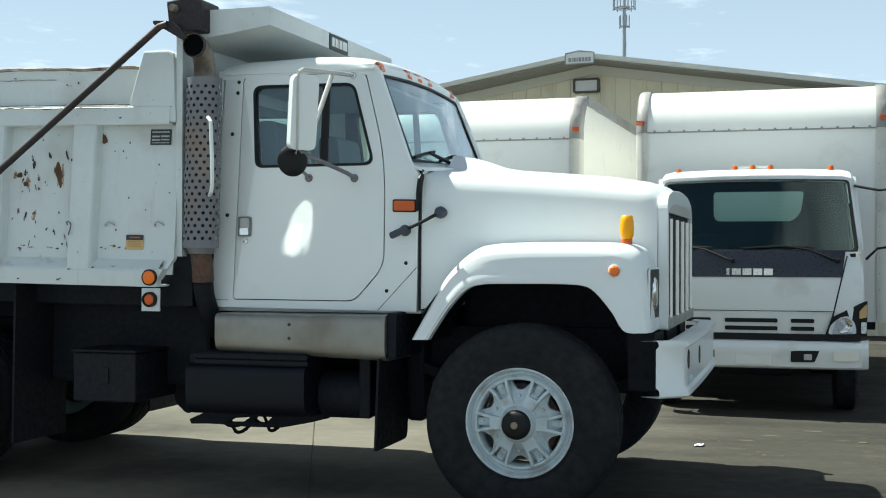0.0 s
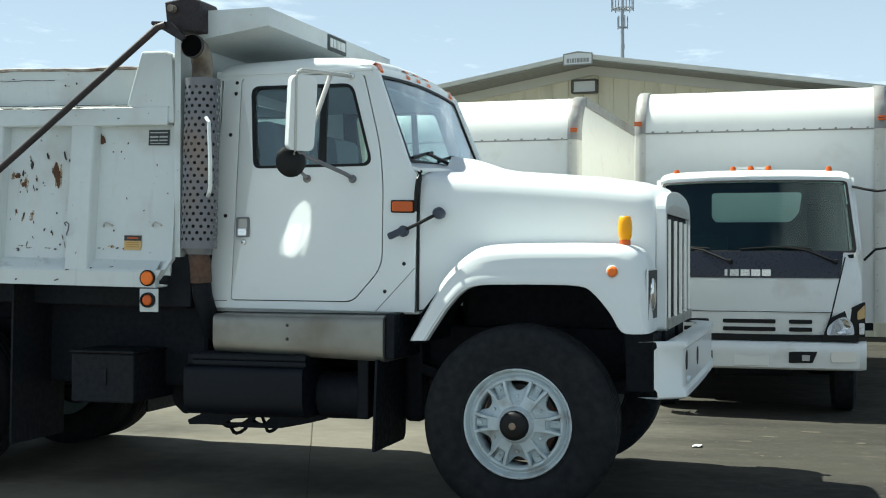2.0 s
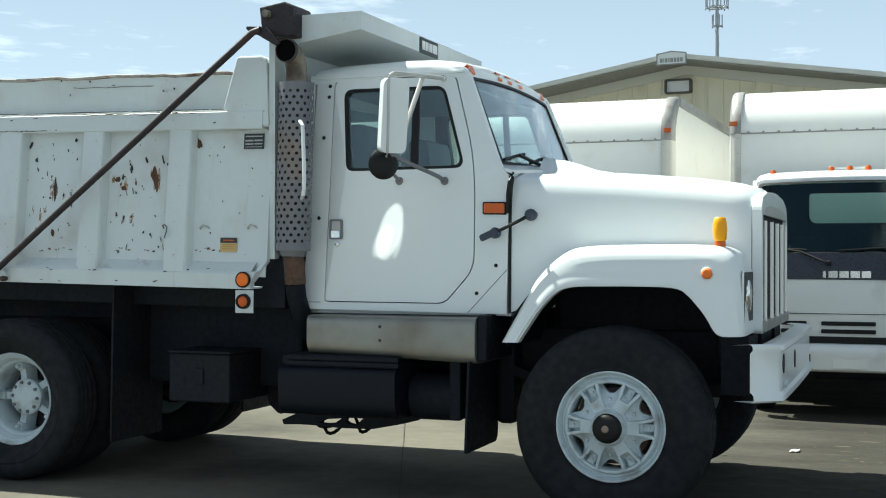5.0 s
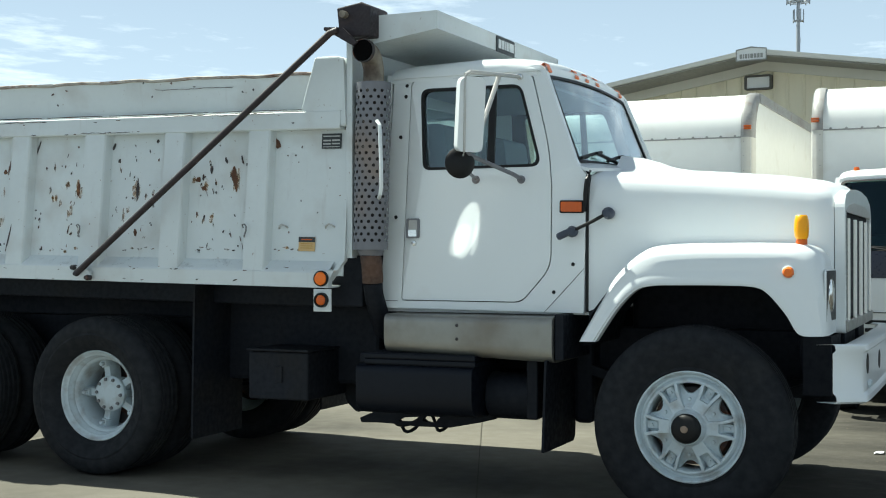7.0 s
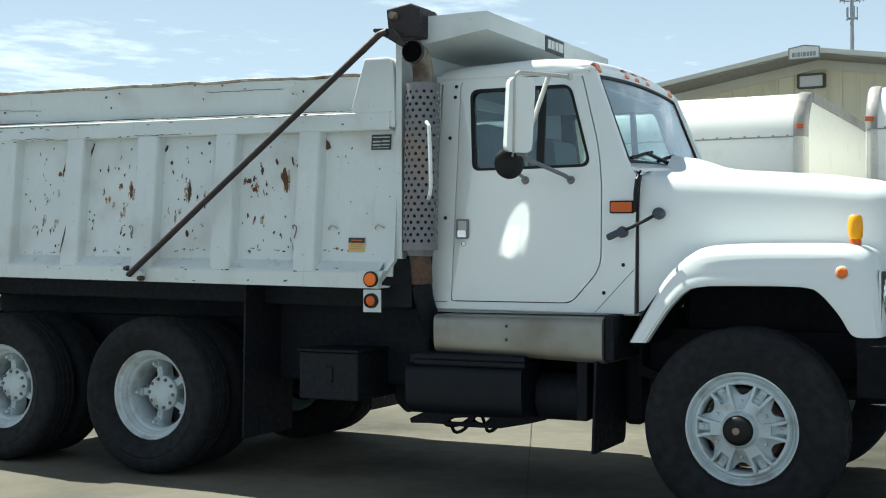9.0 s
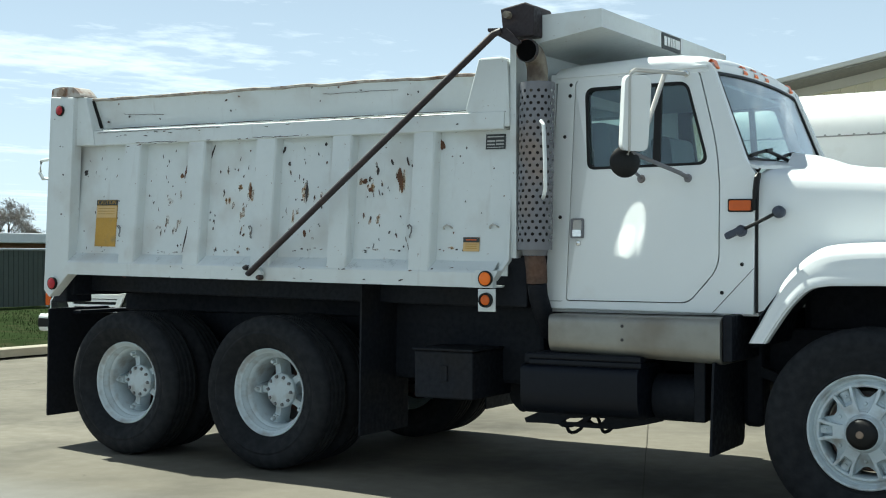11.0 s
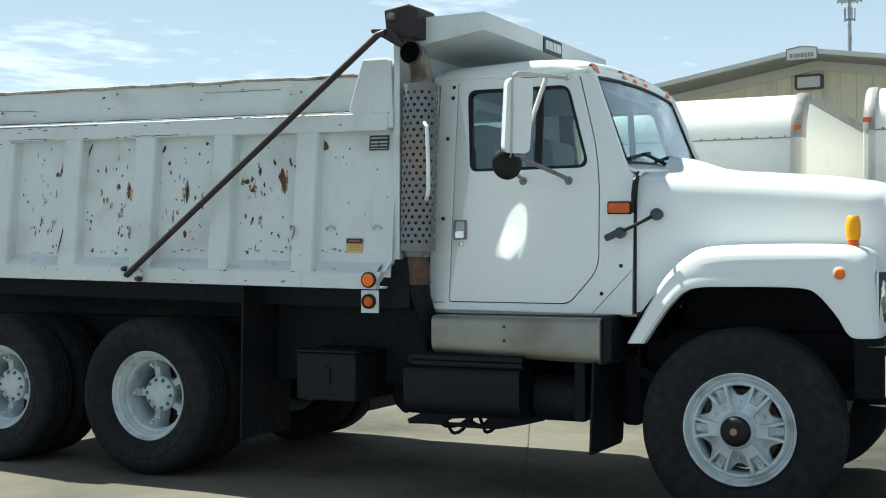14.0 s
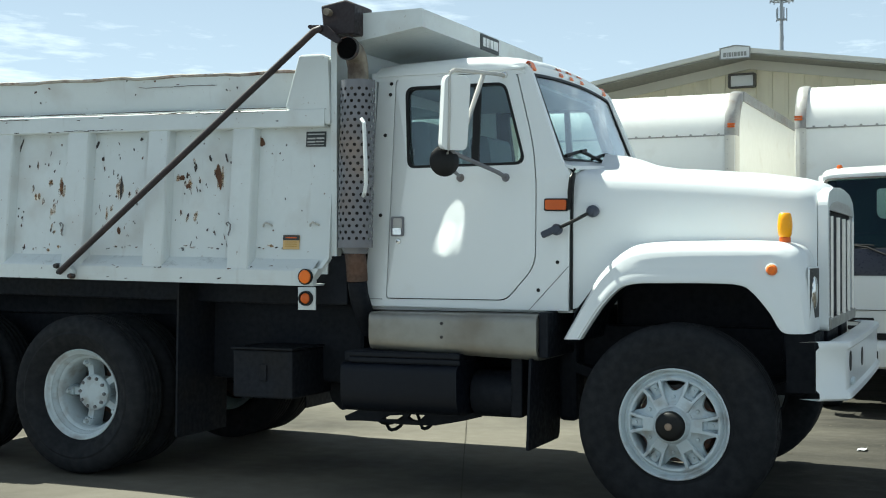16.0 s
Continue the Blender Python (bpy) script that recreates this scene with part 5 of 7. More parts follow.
for x0, x1, z, rise in ((-3.55, -2.95, 2.545, 0.0), (-5.4, -5.0, 2.49, -0.02)):
    crack(x0, x1, z, 0.120 - 0.135 * (z - 2.385), rise)
for x0, x1, z, y in ((-5.6, -4.4, 2.352, 0.029), (-4.1, -3.7, 2.268, 0.0275), (-3.4, -2.6, 2.36, 0.029), (-5.2, -4.8, 2.265, 0.0275)):
    crack(x0, x1, z, y, 0.0, 0.005)
part("gusset_seam", bx(bmesh.new(), -2.40, -2.13, 0.0375, 0.0395, 2.362, 2.365, fn=tilt), CHIP, body, "dark weld seam")
part("open_seam", cb_, CHIP, body, "dark open seam above the top rail")

# -- cab --
def cab_y(z):
    return 0.05 + 0.019 * (z - 1.15) if z < 1.93 else 0.065 + 0.150 * (z - 1.93)


CAB_IN = 0.17    # the cab stands this much inside the body's width


def cu(u):
    return 1.496 + (u - 1.496) * 1.025


def cv(v):
    return 1.451 + (v - 1.451) * 1.025


def cm(x, y, z):
    return (cu(x), y + CAB_IN, cv(z))


cab = part("cab_floor", box(-1.94, -0.65, 0.29, 2.15, 1.11, 1.19), PAINT, truck, "white steel day cab")
DOOR = [(-1.729, 1.190), (-0.977, 1.188), (-0.803, 1.385), (-0.800, 1.985), (-0.948, 2.502), (-1.708, 2.502)]
DOOR_R = [0.02, 0.05, 0.08, 0.20, 0.04, 0.04]
door_hole = rounded([(-1.735, 1.184), (-0.974, 1.182), (-0.797, 1.383), (-0.794, 1.986), (-0.943, 2.508), (-1.714, 2.508)], DOOR_R, 6)
WIN = rounded([(-1.602, 1.956), (-0.858, 1.960), (-1.008, 2.446), (-1.648, 2.449)], [0.05, 0.07, 0.06, 0.06], 6)
WIN_IN = rounded([(-1.586, 1.972), (-0.880, 1.976), (-1.020, 2.430), (-1.631, 2.433)], [0.04, 0.06, 0.05, 0.05], 6)
SHELL = rounded([(-1.879, 1.14), (-0.604, 1.128), (-0.596, 1.905), (-0.655, 1.985), (-0.868, 2.53), (-0.90, 2.555), (-1.828, 2.535)], [0.03, 0, 0.0, 0.03, 0.02, 0.02, 0.05], 4)
for far in (False, True):
    def s(u, v, w, far=far):
        return lean(cu(u), fy(cab_y(v) + CAB_IN + w, far), cv(v))
    part("cab_side", plate(bmesh.new(), SHELL, [door_hole], 0.05, s), PAINT, cab, "white painted cab side", bevel=0.006)
    part("door_seal", plate(bmesh.new(), rounded([(-1.80, 1.15), (-0.93, 1.15), (-0.77, 1.35), (-0.77, 1.95), (-0.91, 2.53), (-1.80, 2.53)], 0.05), [WIN_IN], 0.01, lambda u, v, w, s=s: s(u, v, w + 0.035)), TRIM, cab, "black door seal")
    dr = part("door", plate(bmesh.new(), rounded(DOOR, DOOR_R, 6), [WIN], 0.03, lambda u, v, w, s=s: s(u, v, w - 0.002)), PAINT, truck, "white cab door with reflections", bevel=0.004)
    part("window_seal", plate(bmesh.new(), WIN, [WIN_IN], 0.03, lambda u, v, w, s=s: s(u, v, w - 0.004)), TRIM, dr, "black window rubber")
    gl = part("window_pane", plate(bmesh.new(), WIN_IN, [], 0.004, lambda u, v, w, s=s: s(u, v, w + 0.012)), GLASS, dr, "tinted side window")
    gl.visible_shadow = False
    part("window_bar", plate(bmesh.new(), [(-1.20, 1.98), (-1.155, 1.98), (-1.165, 2.43), (-1.205, 2.43)], [], 0.02, lambda u, v, w, s=s: s(u, v, w + 0.006)), TRIM, dr, "black quarter window bar")
    hd = part("door_handle", plate(bmesh.new(), rounded([(-1.70, 1.555), (-1.617, 1.555), (-1.617, 1.672), (-1.70, 1.672)], 0.012), [rounded([(-1.688, 1.585), (-1.629, 1.585), (-1.629, 1.662), (-1.688, 1.662)], 0.01)], 0.012, lambda u, v, w, s=s: s(u, v, w - 0.016)), GUARD, dr, "paddle door handle in a dark frame")
    part("handle_recess", plate(bmesh.new(), rounded([(-1.692, 1.578), (-1.625, 1.578), (-1.625, 1.666), (-1.692, 1.666)], 0.01), [], 0.006, lambda u, v, w, s=s: s(u, v, w - 0.009)), WORN, hd, "grey handle pan")
    part("door_lock", lathe(bmesh.new(), [(0, -0.008), (0.014, -0.006), (0.018, 0.002)], s(-1.655, 1.525, -0.002), 14), CHROME, dr)
    part("handle_paddle", plate(bmesh.new(), rounded([(-1.686, 1.565), (-1.631, 1.565), (-1.631, 1.605), (-1.686, 1.605)], 0.006), [], 0.008, lambda u, v, w, s=s: s(u, v, w - 0.02)), CHROME, hd)
    part("door_card", plate(bmesh.new(), [(-1.72, 1.22), (-0.99, 1.22), (-0.84, 1.38), (-0.86, 1.95), (-1.72, 1.95)], [], 0.02, lambda u, v, w, s=s: s(u, v, w + 0.06)), SEAT, dr, "blue-grey inner door trim")
    # cab marker lamp, seams, bolts
    lm = part("side_marker", plate(bmesh.new(), rounded([(-0.747, 1.692), (-0.606, 1.690), (-0.606, 1.762), (-0.747, 1.764)], 0.012), [], 0.014, lambda u, v, w, s=s: s(u, v, w - 0.012)), TRIM, cab, "amber side marker lamp in a dark frame", bevel=0.003)
    part("seam", plate(bmesh.new(), [(-0.837, 1.133), (-0.833, 1.133), (-0.603, 1.378), (-0.603, 1.382)], [], 0.002, lambda u, v, w, s=s: s(u, v, w - 0.0025)), TRIM, cab, "dark panel seam")
    part("seam", plate(bmesh.new(), [(-1.84, 1.181), (-1.76, 1.181), (-1.76, 1.184), (-1.84, 1.184)], [], 0.002, lambda u, v, w, s=s: s(u, v, w - 0.0025)), TRIM, cab, "dark panel seam")
    for bxx, bzz in ((-0.669, 1.403), (-0.782, 1.245), (-1.742, 2.473), (-1.745, 2.408), (-1.763, 2.161), (-1.776, 1.681)):
        part("bolt", lathe(bmesh.new(), [(0, -0.006), (0.009, -0.005), (0.012, 0.002)], s(bxx, bzz, -0.001), 10), TRIM, cab)
    part("drip_rail", loft(bmesh.new(), [[lean(x, fy(y, far), z + 0.0) for y, z in ((0.328, 2.540), (0.306, 2.544), (0.306, 2.556), (0.335, 2.560))] for x in (-1.91, -1.35, -1.0, -0.955)]), PAINT, cab, "white roof drip rail")
    part("lens", plate(bmesh.new(), rounded([(-0.738, 1.700), (-0.615, 1.698), (-0.615, 1.754), (-0.738, 1.756)], 0.01), [], 0.012, lambda u, v, w, s=s: s(u, v, w - 0.02)), AMBER, lm, bevel=0.004)

roof = bmesh.new()
rows = []
for x, dz in ((-1.956, -0.10), (-1.952, -0.045), (-1.92, -0.018), (-1.76, -0.004), (-1.55, 0.002), (-1.35, 0.009), (-1.18, 0.004), (-1.06, -0.012), (-1.0, -0.028), (-0.965, -0.05), (-0.95, -0.085)):
    row = []
    for y, z in ((0.318, 2.545), (0.316, 2.578), (0.335, 2.606), (0.38, 2.630), (0.5, 2.648), (0.8, 2.666), (1.22, 2.673), (1.64, 2.666), (1.94, 2.648), (2.06, 2.630), (2.105, 2.606), (2.124, 2.578), (2.122, 2.545)):
        bulge = 0.02 * (1 - ((y - MID) / 0.92) ** 2) if x > -1.1 else 0
        row.append(lean(x + bulge, y, max(z + dz, 2.535)))
    rows.append(row)
part("roof", loft(roof, rows, 0.02, (0, 0, -1)), PAINT, cab, "white domed cab roof", smooth=True)
part("headliner", box(-1.92, -1.02, 0.37, 2.07, 2.50, 2.52), HEADLINER, cab)
for y in (0.395, 0.907, 1.122, 1.353, 1.927):
    kk = 1 - ((y - MID) / 0.92) ** 2
    xm, zc = -0.931 + 0.012 * kk, 2.565 + 0.026 * kk + 0.012 * (y - 0.05)
    part("roof_marker", loft(bmesh.new(), [[(xm - 0.045, y + e, zc + 0.006), (xm - 0.020, y + e, zc + 0.026), (xm - 0.010, y + e, zc + 0.024), (xm + 0.010, y + e, zc - 0.021), (xm + 0.006, y + e, zc - 0.027), (xm - 0.03, y + e, zc - 0.03)] for e in (-0.038, -0.033, 0.033, 0.038)]), ORANGE, cab, "small amber roof marker lamp", smooth=True)


def screen(u, v, w=0.0):
    """A point on the windscreen: u along y, v from 0 at its foot to 1 at its head."""
    k = 1 - ((u - MID) / 0.935) ** 2
    yy = MID + (u - MID) * (0.945 - 0.05 * v)
    return Vector(lean(-0.732 - 0.203 * v + (0.045 - 0.03 * v) * k + w, yy, 2.0 + 0.525 * v + 0.025 * k * v))


def screen_loop(m, n=10):
    pts = rounded([(0.285 + m, 0.0 + m * 0.8), (2.155 - m, 0.0 + m * 0.8), (2.155 - m, 1.0 - m * 0.8), (0.285 + m, 1.0 - m * 0.8)], 0.05, 4)
    out = []
    for (a, b), (c, d) in zip(pts, pts[1:] + pts[:1]):
        k = 10 if abs(c - a) > 0.5 else 1
        out += [(a + (c - a) * i / k, b + (d - b) * i / k) for i in range(k)]
    return out


part("screen_rubber", plate(bmesh.new(), screen_loop(0.0), [screen_loop(0.04)], 0.02, lambda u, v, w: screen(u, v, w - 0.012)), TRIM, cab, "black windscreen rubber")
ws = part("windscreen", loft(bmesh.new(), [[screen(0.30 + 1.84 * i / 16, 0.02 + 0.96 * j / 4) for i in range(17)] for j in range(5)], 0.005, (-1, 0, 0)), GLASS, cab, "curved tinted windscreen", smooth=True)
ws.visible_shadow = False
for far in (False, True):
    part("pillar", loft(bmesh.new(), [[Vector(lean(-0.732 - 0.203 * v + dx, fy(0.237 + 0.085 * v + dy, far), 1.985 + 0.55 * v)) for dx, dy in ((-0.03, 0.005), (0.0, 0.012), (0.010, 0.05), (-0.004, 0.115))] for v in (0.0, 0.5, 1.0)]), PAINT, cab, "white windscreen pillar", smooth=True)
part("screen_header", loft(bmesh.new(), [[screen(0.27 + 1.90 * i / 14, v, 0.004) + Vector((0, 0, dz)) for i in range(15)] for v, dz in ((0.975, 0), (1.0, 0.0), (1.0, 0.045))], 0.02, (-1, 0, 0)), PAINT, cab, "white header above the windscreen", smooth=True)
part("cowl", loft(bmesh.new(), [[lean(x + 0.05 * (1 - ((y - MID) / 0.97) ** 2), y, z + 0.03 * (1 - ((y - MID) / 0.97) ** 2)) for y in (0.25, 0.5, 0.85, 1.22, 1.59, 1.94, 2.19)] for x, z in ((-0.80, 2.01), (-0.73, 1.985), (-0.635, 1.955))], 0.02, (0, 0, -1)), PAINT, cab, "white cowl below the windscreen", smooth=True)
part("firewall", box(-0.71, -0.67, 0.29, 2.15, 1.15, 1.93), DARK, cab)
part("dashboard", loft(bmesh.new(), [[(x, y, z) for y in (0.33, 2.11)] for x, z in ((-0.72, 1.94), (-0.85, 1.95), (-1.03, 1.90), (-1.07, 1.70), (-0.95, 1.6))], 0.03, (0, 0, -1)), DARK, cab, "dark dashboard")
part("rear_wall", plate(bmesh.new(), [(0.26, 1.14), (2.18, 1.14), (2.12, 2.57), (0.32, 2.57)], [rounded([(0.62, 2.02), (1.82, 2.02), (1.82, 2.42), (0.62, 2.42)], 0.05)], 0.03, lambda u, v, w: lean(-1.958 + w, u, v)), PAINT, cab, "white cab back wall with a small window")
rw = part("rear_window", plate(bmesh.new(), rounded([(0.62, 2.02), (1.82, 2.02), (1.82, 2.42), (0.62, 2.42)], 0.05), [], 0.004, lambda u, v, w: lean(-1.945 + w, u, v)), GLASS, cab)
rw.visible_shadow = False
for y in (0.70, 1.74):
    st = part("seat", plate(bmesh.new(), rounded([(-1.66, 1.45), (-1.15, 1.42), (-1.15, 1.55), (-1.50, 1.58), (-1.58, 2.28), (-1.72, 2.28)], 0.05), [], 0.46, lambda u, v, w, y=y: (u - 0.06, y - 0.23 + w, v)), SEAT, cab, "blue-grey vinyl cab seat", bevel=0.03)
    part("seat_base", box(-1.58, -1.25, y - 0.18, y + 0.18, 1.19, 1.44), DARK, cab)
part("steering_wheel", tube(bmesh.new(), [(-1.14 + 0.10 * math.cos(6.2832 * i / 24), 0.70 + 0.22 * math.sin(6.2832 * i / 24), 1.86 + 0.19 * math.cos(6.2832 * i / 24)) for i in range(25)], 0.014, 8), TRIM, cab, "dark steering wheel", smooth=True)
for u0 in (0.33, 0.80):
    wpr = part("wiper", tube(bmesh.new(), [screen(u0 + 0.69, 0.0, 0.035), screen(u0 + 0.64, 0.035, 0.035), screen(u0 + 0.27, 0.125, 0.028)], 0.011, 6), TRIM, cab, "black wiper arm")
    part("wiper_blade", tube(bmesh.new(), [screen(u0, 0.05, 0.016), screen(u0 + 0.27, 0.12, 0.016), screen(u0 + 0.42, 0.15, 0.016)], 0.010, 6), TRIM, wpr)

# -- hood, fenders, grille, bumper --
rows = []
for x, ys0, zb, zs, zc in ((-0.642, 0.255, 1.13, 1.928, 2.078), (-0.56, 0.260, 1.16, 1.922, 2.064), (-0.47, 0.267, 1.2, 1.915, 2.038), (-0.36, 0.278, 1.3, 1.907, 1.998), (-0.2, 0.295, 1.33, 1.897, 1.970), (0.0, 0.32, 1.35, 1.885, 1.955), (0.35, 0.36, 1.35, 1.858, 1.925), (0.58, 0.39, 1.35, 1.832, 1.89), (0.67, 0.405, 1.35, 1.808, 1.862), (0.70, 0.42, 1.35, 1.775, 1.83)):
    half = [(ys0 - 0.012, zb), (ys0 - 0.006, zs - 0.35), (ys0 - 0.001, zs - 0.24), (ys0 + 0.006, zs - 0.15), (ys0 + 0.015, zs - 0.09), (ys0 + 0.03, zs - 0.05), (ys0 + 0.052, zs - 0.023), (ys0 + 0.085, zs - 0.006), (ys0 + 0.2, zs + 0.02), (0.74, zs + 0.022 + 0.12 * (zc - zs)), (0.86, zs + 0.018 + 0.35 * (zc - zs)), (0.96, zs + 0.93 * (zc - zs)), (MID, zc)]
    rows.append([lean(x, y, z) for y, z in half] + [lean(x, 2.44 - y, z) for y, z in half[-2::-1]])
hood = part("hood", loft(bmesh.new(), rows, 0.02, towards((None, MID, 1.3))), PAINT, truck, "glossy white sloping hood", smooth=True)
part("hood_seam", loft(bmesh.new(), [[(-0.648, y, z) for y in (0.235, 0.30)] for z in (1.13, 1.5, 1.92)], 0.012, (1, 0, 0)), TRIM, cab, "dark gap between cab and hood")
part("hood_latch", tube(bmesh.new(), [cm(-0.565, 0.05, 1.93), cm(-0.58, 0.035, 1.88), cm(-0.59, 0.03, 1.80), cm(-0.595, 0.035, 1.70)], 0.012, 8, [0.008, 0.015, 0.013, 0.008]), TRIM, hood, "black rubber hood latch")
FEND = [((-0.640, 0.975), (-0.533, 0.979)), ((-0.575, 1.09), (-0.468, 1.08)), ((-0.505, 1.215), (-0.395, 1.183)), ((-0.425, 1.345), (-0.305, 1.270)), ((-0.300, 1.463), (-0.216, 1.298)), ((-0.156, 1.513), (-0.057, 1.304)), ((0.22, 1.524), (0.18, 1.305)), ((0.52, 1.520), (0.347, 1.297)), ((0.625, 1.50), (0.42, 1.262)), ((0.675, 1.45), (0.512, 1.155)), ((0.698, 1.34), (0.562, 1.070)), ((0.706, 1.2), (0.595, 1.043)), ((0.71, 1.038), (0.64, 1.038))]


def smooth_stations(st, n=3):
    """More stations along a curve, by Catmull-Rom."""
    p = [np.array([*f, *g]) for f, g in st]
    out = []
    for i in range(len(p) - 1):
        a, b, c_, d = p[max(i - 1, 0)], p[i], p[i + 1], p[min(i + 2, len(p) - 1)]
        for j in range(n):
            t = j / n
            v = 0.5 * (2 * b + (c_ - a) * t + (2 * a - 5 * b + 4 * c_ - d) * t * t + (3 * b - a - 3 * c_ + d) * t ** 3)
            out.append(((v[0], v[1]), (v[2], v[3])))
    return out + [st[-1]]


for far in (False, True):
    rows = []
    for (fx, fz), (gx, gz) in smooth_stations(FEND, 6):
        at_ = lambda t: (fx + (gx - fx) * t, fz + (gz - fz) * t)
        prof = [(0.0, 0.46), (0.0, 0.20), (0.0, 0.11), (0.05, 0.065), (0.16, 0.025), (0.30, 0.004), (0.62, 0.0), (0.72, -0.004), (0.80, -0.009), (0.90, -0.013), (1.0, -0.014), (1.0, 0.05)]
        rows.append([(at_(t)[0], fy(y, far), at_(t)[1]) for t, y in prof])
    fd = part("fender", loft(bmesh.new(), rows, 0.014, towards((0.05, fy(0.45, far), 0.9))), PAINT, truck, "white flared front fender", smooth=True)
    round_b = lathe(bmesh.new(), [(0, -0.03), (0.020, -0.027), (0.029, -0.014), (0.030, 0.012)], (0.519, fy(0.0, far), 1.368), 20)
    part("fender_lamp", round_b, ORANGE, fd, "round amber fender lamp", smooth=True)
    part("fender_lamp_base", lathe(bmesh.new(), [(0.036, 0.014), (0.036, -0.006), (0.030, -0.01)], (0.519, fy(0.0, far), 1.368), 20), PAINT, fd)
    by = fy(0.13, far)
    part("beacon_foot", lathe(bmesh.new(), [(0.030, -0.012), (0.030, 0.014), (0.026, 0.018)], (0.568, by, 1.524), 18, "z"), AMBER, fd)
    part("beacon", lathe(bmesh.new(), [(0.027, 0.017), (0.035, 0.030), (0.0395, 0.075), (0.037, 0.115), (0.031, 0.140), (0.024, 0.146), (0.0, 0.147)], (0.568, by, 1.524), 14, "z"), BEACON, fd, "amber beacon on the fender", smooth=True)
    y0, y1 = (0.05, 0.40) if not far else (2.04, 2.39)
    hb = part("headlamp_bezel", plate(bmesh.new(), rounded([(y0, 1.10), (y1, 1.10), (y1, 1.385), (y0, 1.385)], 0.04), [rounded([(y0 + 0.014, 1.112), (y1 - 0.014, 1.112), (y1 - 0.014, 1.373), (y0 + 0.014, 1.373)], 0.035)], 0.018, lambda u, v, w, y0=y0, far=far: (0.692 + 0.03 * ((y1 - u) if far else (u - y0)) + w * 0.6, u, v)), PAINT, fd, "white headlamp surround", bevel=0.004)
    part("headlamp_back", plate(bmesh.new(), [(y0 + 0.01, 1.11), (y1 - 0.01, 1.11), (y1 - 0.01, 1.375), (y0 + 0.01, 1.375)], [], 0.008, lambda u, v, w, y0=y0, far=far: (0.695 + 0.03 * ((y1 - u) if far else (u - y0)) + w, u, v)), TRIM, hb, "dark headlamp pocket")
    part("headlamp", lathe(bmesh.new(), [(0.09, 0.0), (0.088, 0.006), (0.075, 0.013), (0.04, 0.017), (0, 0.018)], (0.704, (y0 + y1) / 2, 1.245), 24, "x"), CHROME, hb, "round glass headlamp", smooth=True)
gr = part("grille_frame", plate(bmesh.new(), rounded([(0.43, 1.03), (2.01, 1.03), (2.01, 1.715), (1.95, 1.785), (1.72, 1.828), (1.35, 1.845), (1.09, 1.845), (0.72, 1.828), (0.49, 1.795), (0.43, 1.74)], 0.04), [rounded([(0.50, 1.10), (1.94, 1.10), (1.94, 1.70), (0.50, 1.70)], 0.02)], 0.055, lambda u, v, w: (0.702 + w, u, v)), PAINT, truck, "white grille surround", bevel=0.018, seg=3)
part("grille_back", box(0.69, 0.7325, 0.49, 1.95, 1.09, 1.71), BLACK, gr)
part("grille_header", plate(bmesh.new(), rounded([(0.50, 1.695), (1.94, 1.695), (1.93, 1.715), (1.80, 1.738), (1.55, 1.758), (0.89, 1.758), (0.64, 1.738), (0.51, 1.715)], 0.012), [], 0.006, lambda u, v, w: (0.754 + w, u, v)), WORN, gr, "dull grey band across the grille head", bevel=0.002)
for i in range(-2, 3):
    y, tip = MID + 0.32 * i, 0.777 - 0.0018 * i * i
    part("grille_bar", plate(bmesh.new(), [(y - 0.026, 0.757), (y - 0.026, tip - 0.010)] + [(y - 0.026 * math.cos(math.pi * q / 8), tip - 0.010 + 0.010 * math.sin(math.pi * q / 8)) for q in range(1, 8)] + [(y + 0.026, tip - 0.010), (y + 0.026, 0.757)], [], 0.565, lambda u, v, w: (v, u, 1.097 + w)), BARCHROME, gr, "bright rounded vertical grille bar", smooth=True)
part("grille_foot", box(0.712, 0.772, 0.47, 1.97, 1.035, 1.10), ALU, gr, bevel=0.01)
part("bumper_gap", box(0.55, 0.70, 0.3, 2.14, 0.70, 1.02), BLACK, truck)
plan = [(0.760, 0.03), (0.884, 0.112), (0.893, 0.135), (0.897, 0.25), (0.903, 0.7), (0.905, 1.22), (0.903, 1.74), (0.897, 2.19), (0.893, 2.305), (0.884, 2.328), (0.760, 2.41)]
sect = [(-0.10, 0.99), (-0.015, 0.998), (0.0, 0.99), (0.004, 0.965), (-0.012, 0.948), (-0.012, 0.745), (0.006, 0.728), (0.008, 0.70), (-0.008, 0.69), (-0.10, 0.695)]
bp = part("front_bumper", loft(bmesh.new(), [[(x + a * (0.3 if abs(y - MID) > 1.19 else 1), y + (-0.2 * a if y < 0.1 else (0.2 * a if y > 2.3 else 0)), z) for a, z in sect] for x, y in plan], 0.012, (-1, 0, 0)), PAINT, truck, "white steel channel bumper", smooth=True)
for y, xx in ((0.28, 0.884), (0.935, 0.890)):
    part("bumper_slot", lathe(bmesh.new(), [(0.0, 0.006), (0.053, 0.005), (0.057, -0.01)], (xx, y, 0.885 if abs(y - MID) > 0.6 else 0.862), 20, "x"), TRIM, bp, "dark round slot")
for y in (0.28, 0.36):
    part("bumper_bolt", lathe(bmesh.new(), [(0, 0.018), (0.016, 0.016), (0.02, 0.0)], (0.887, y, 0.775), 10, "x"), STEEL, bp)

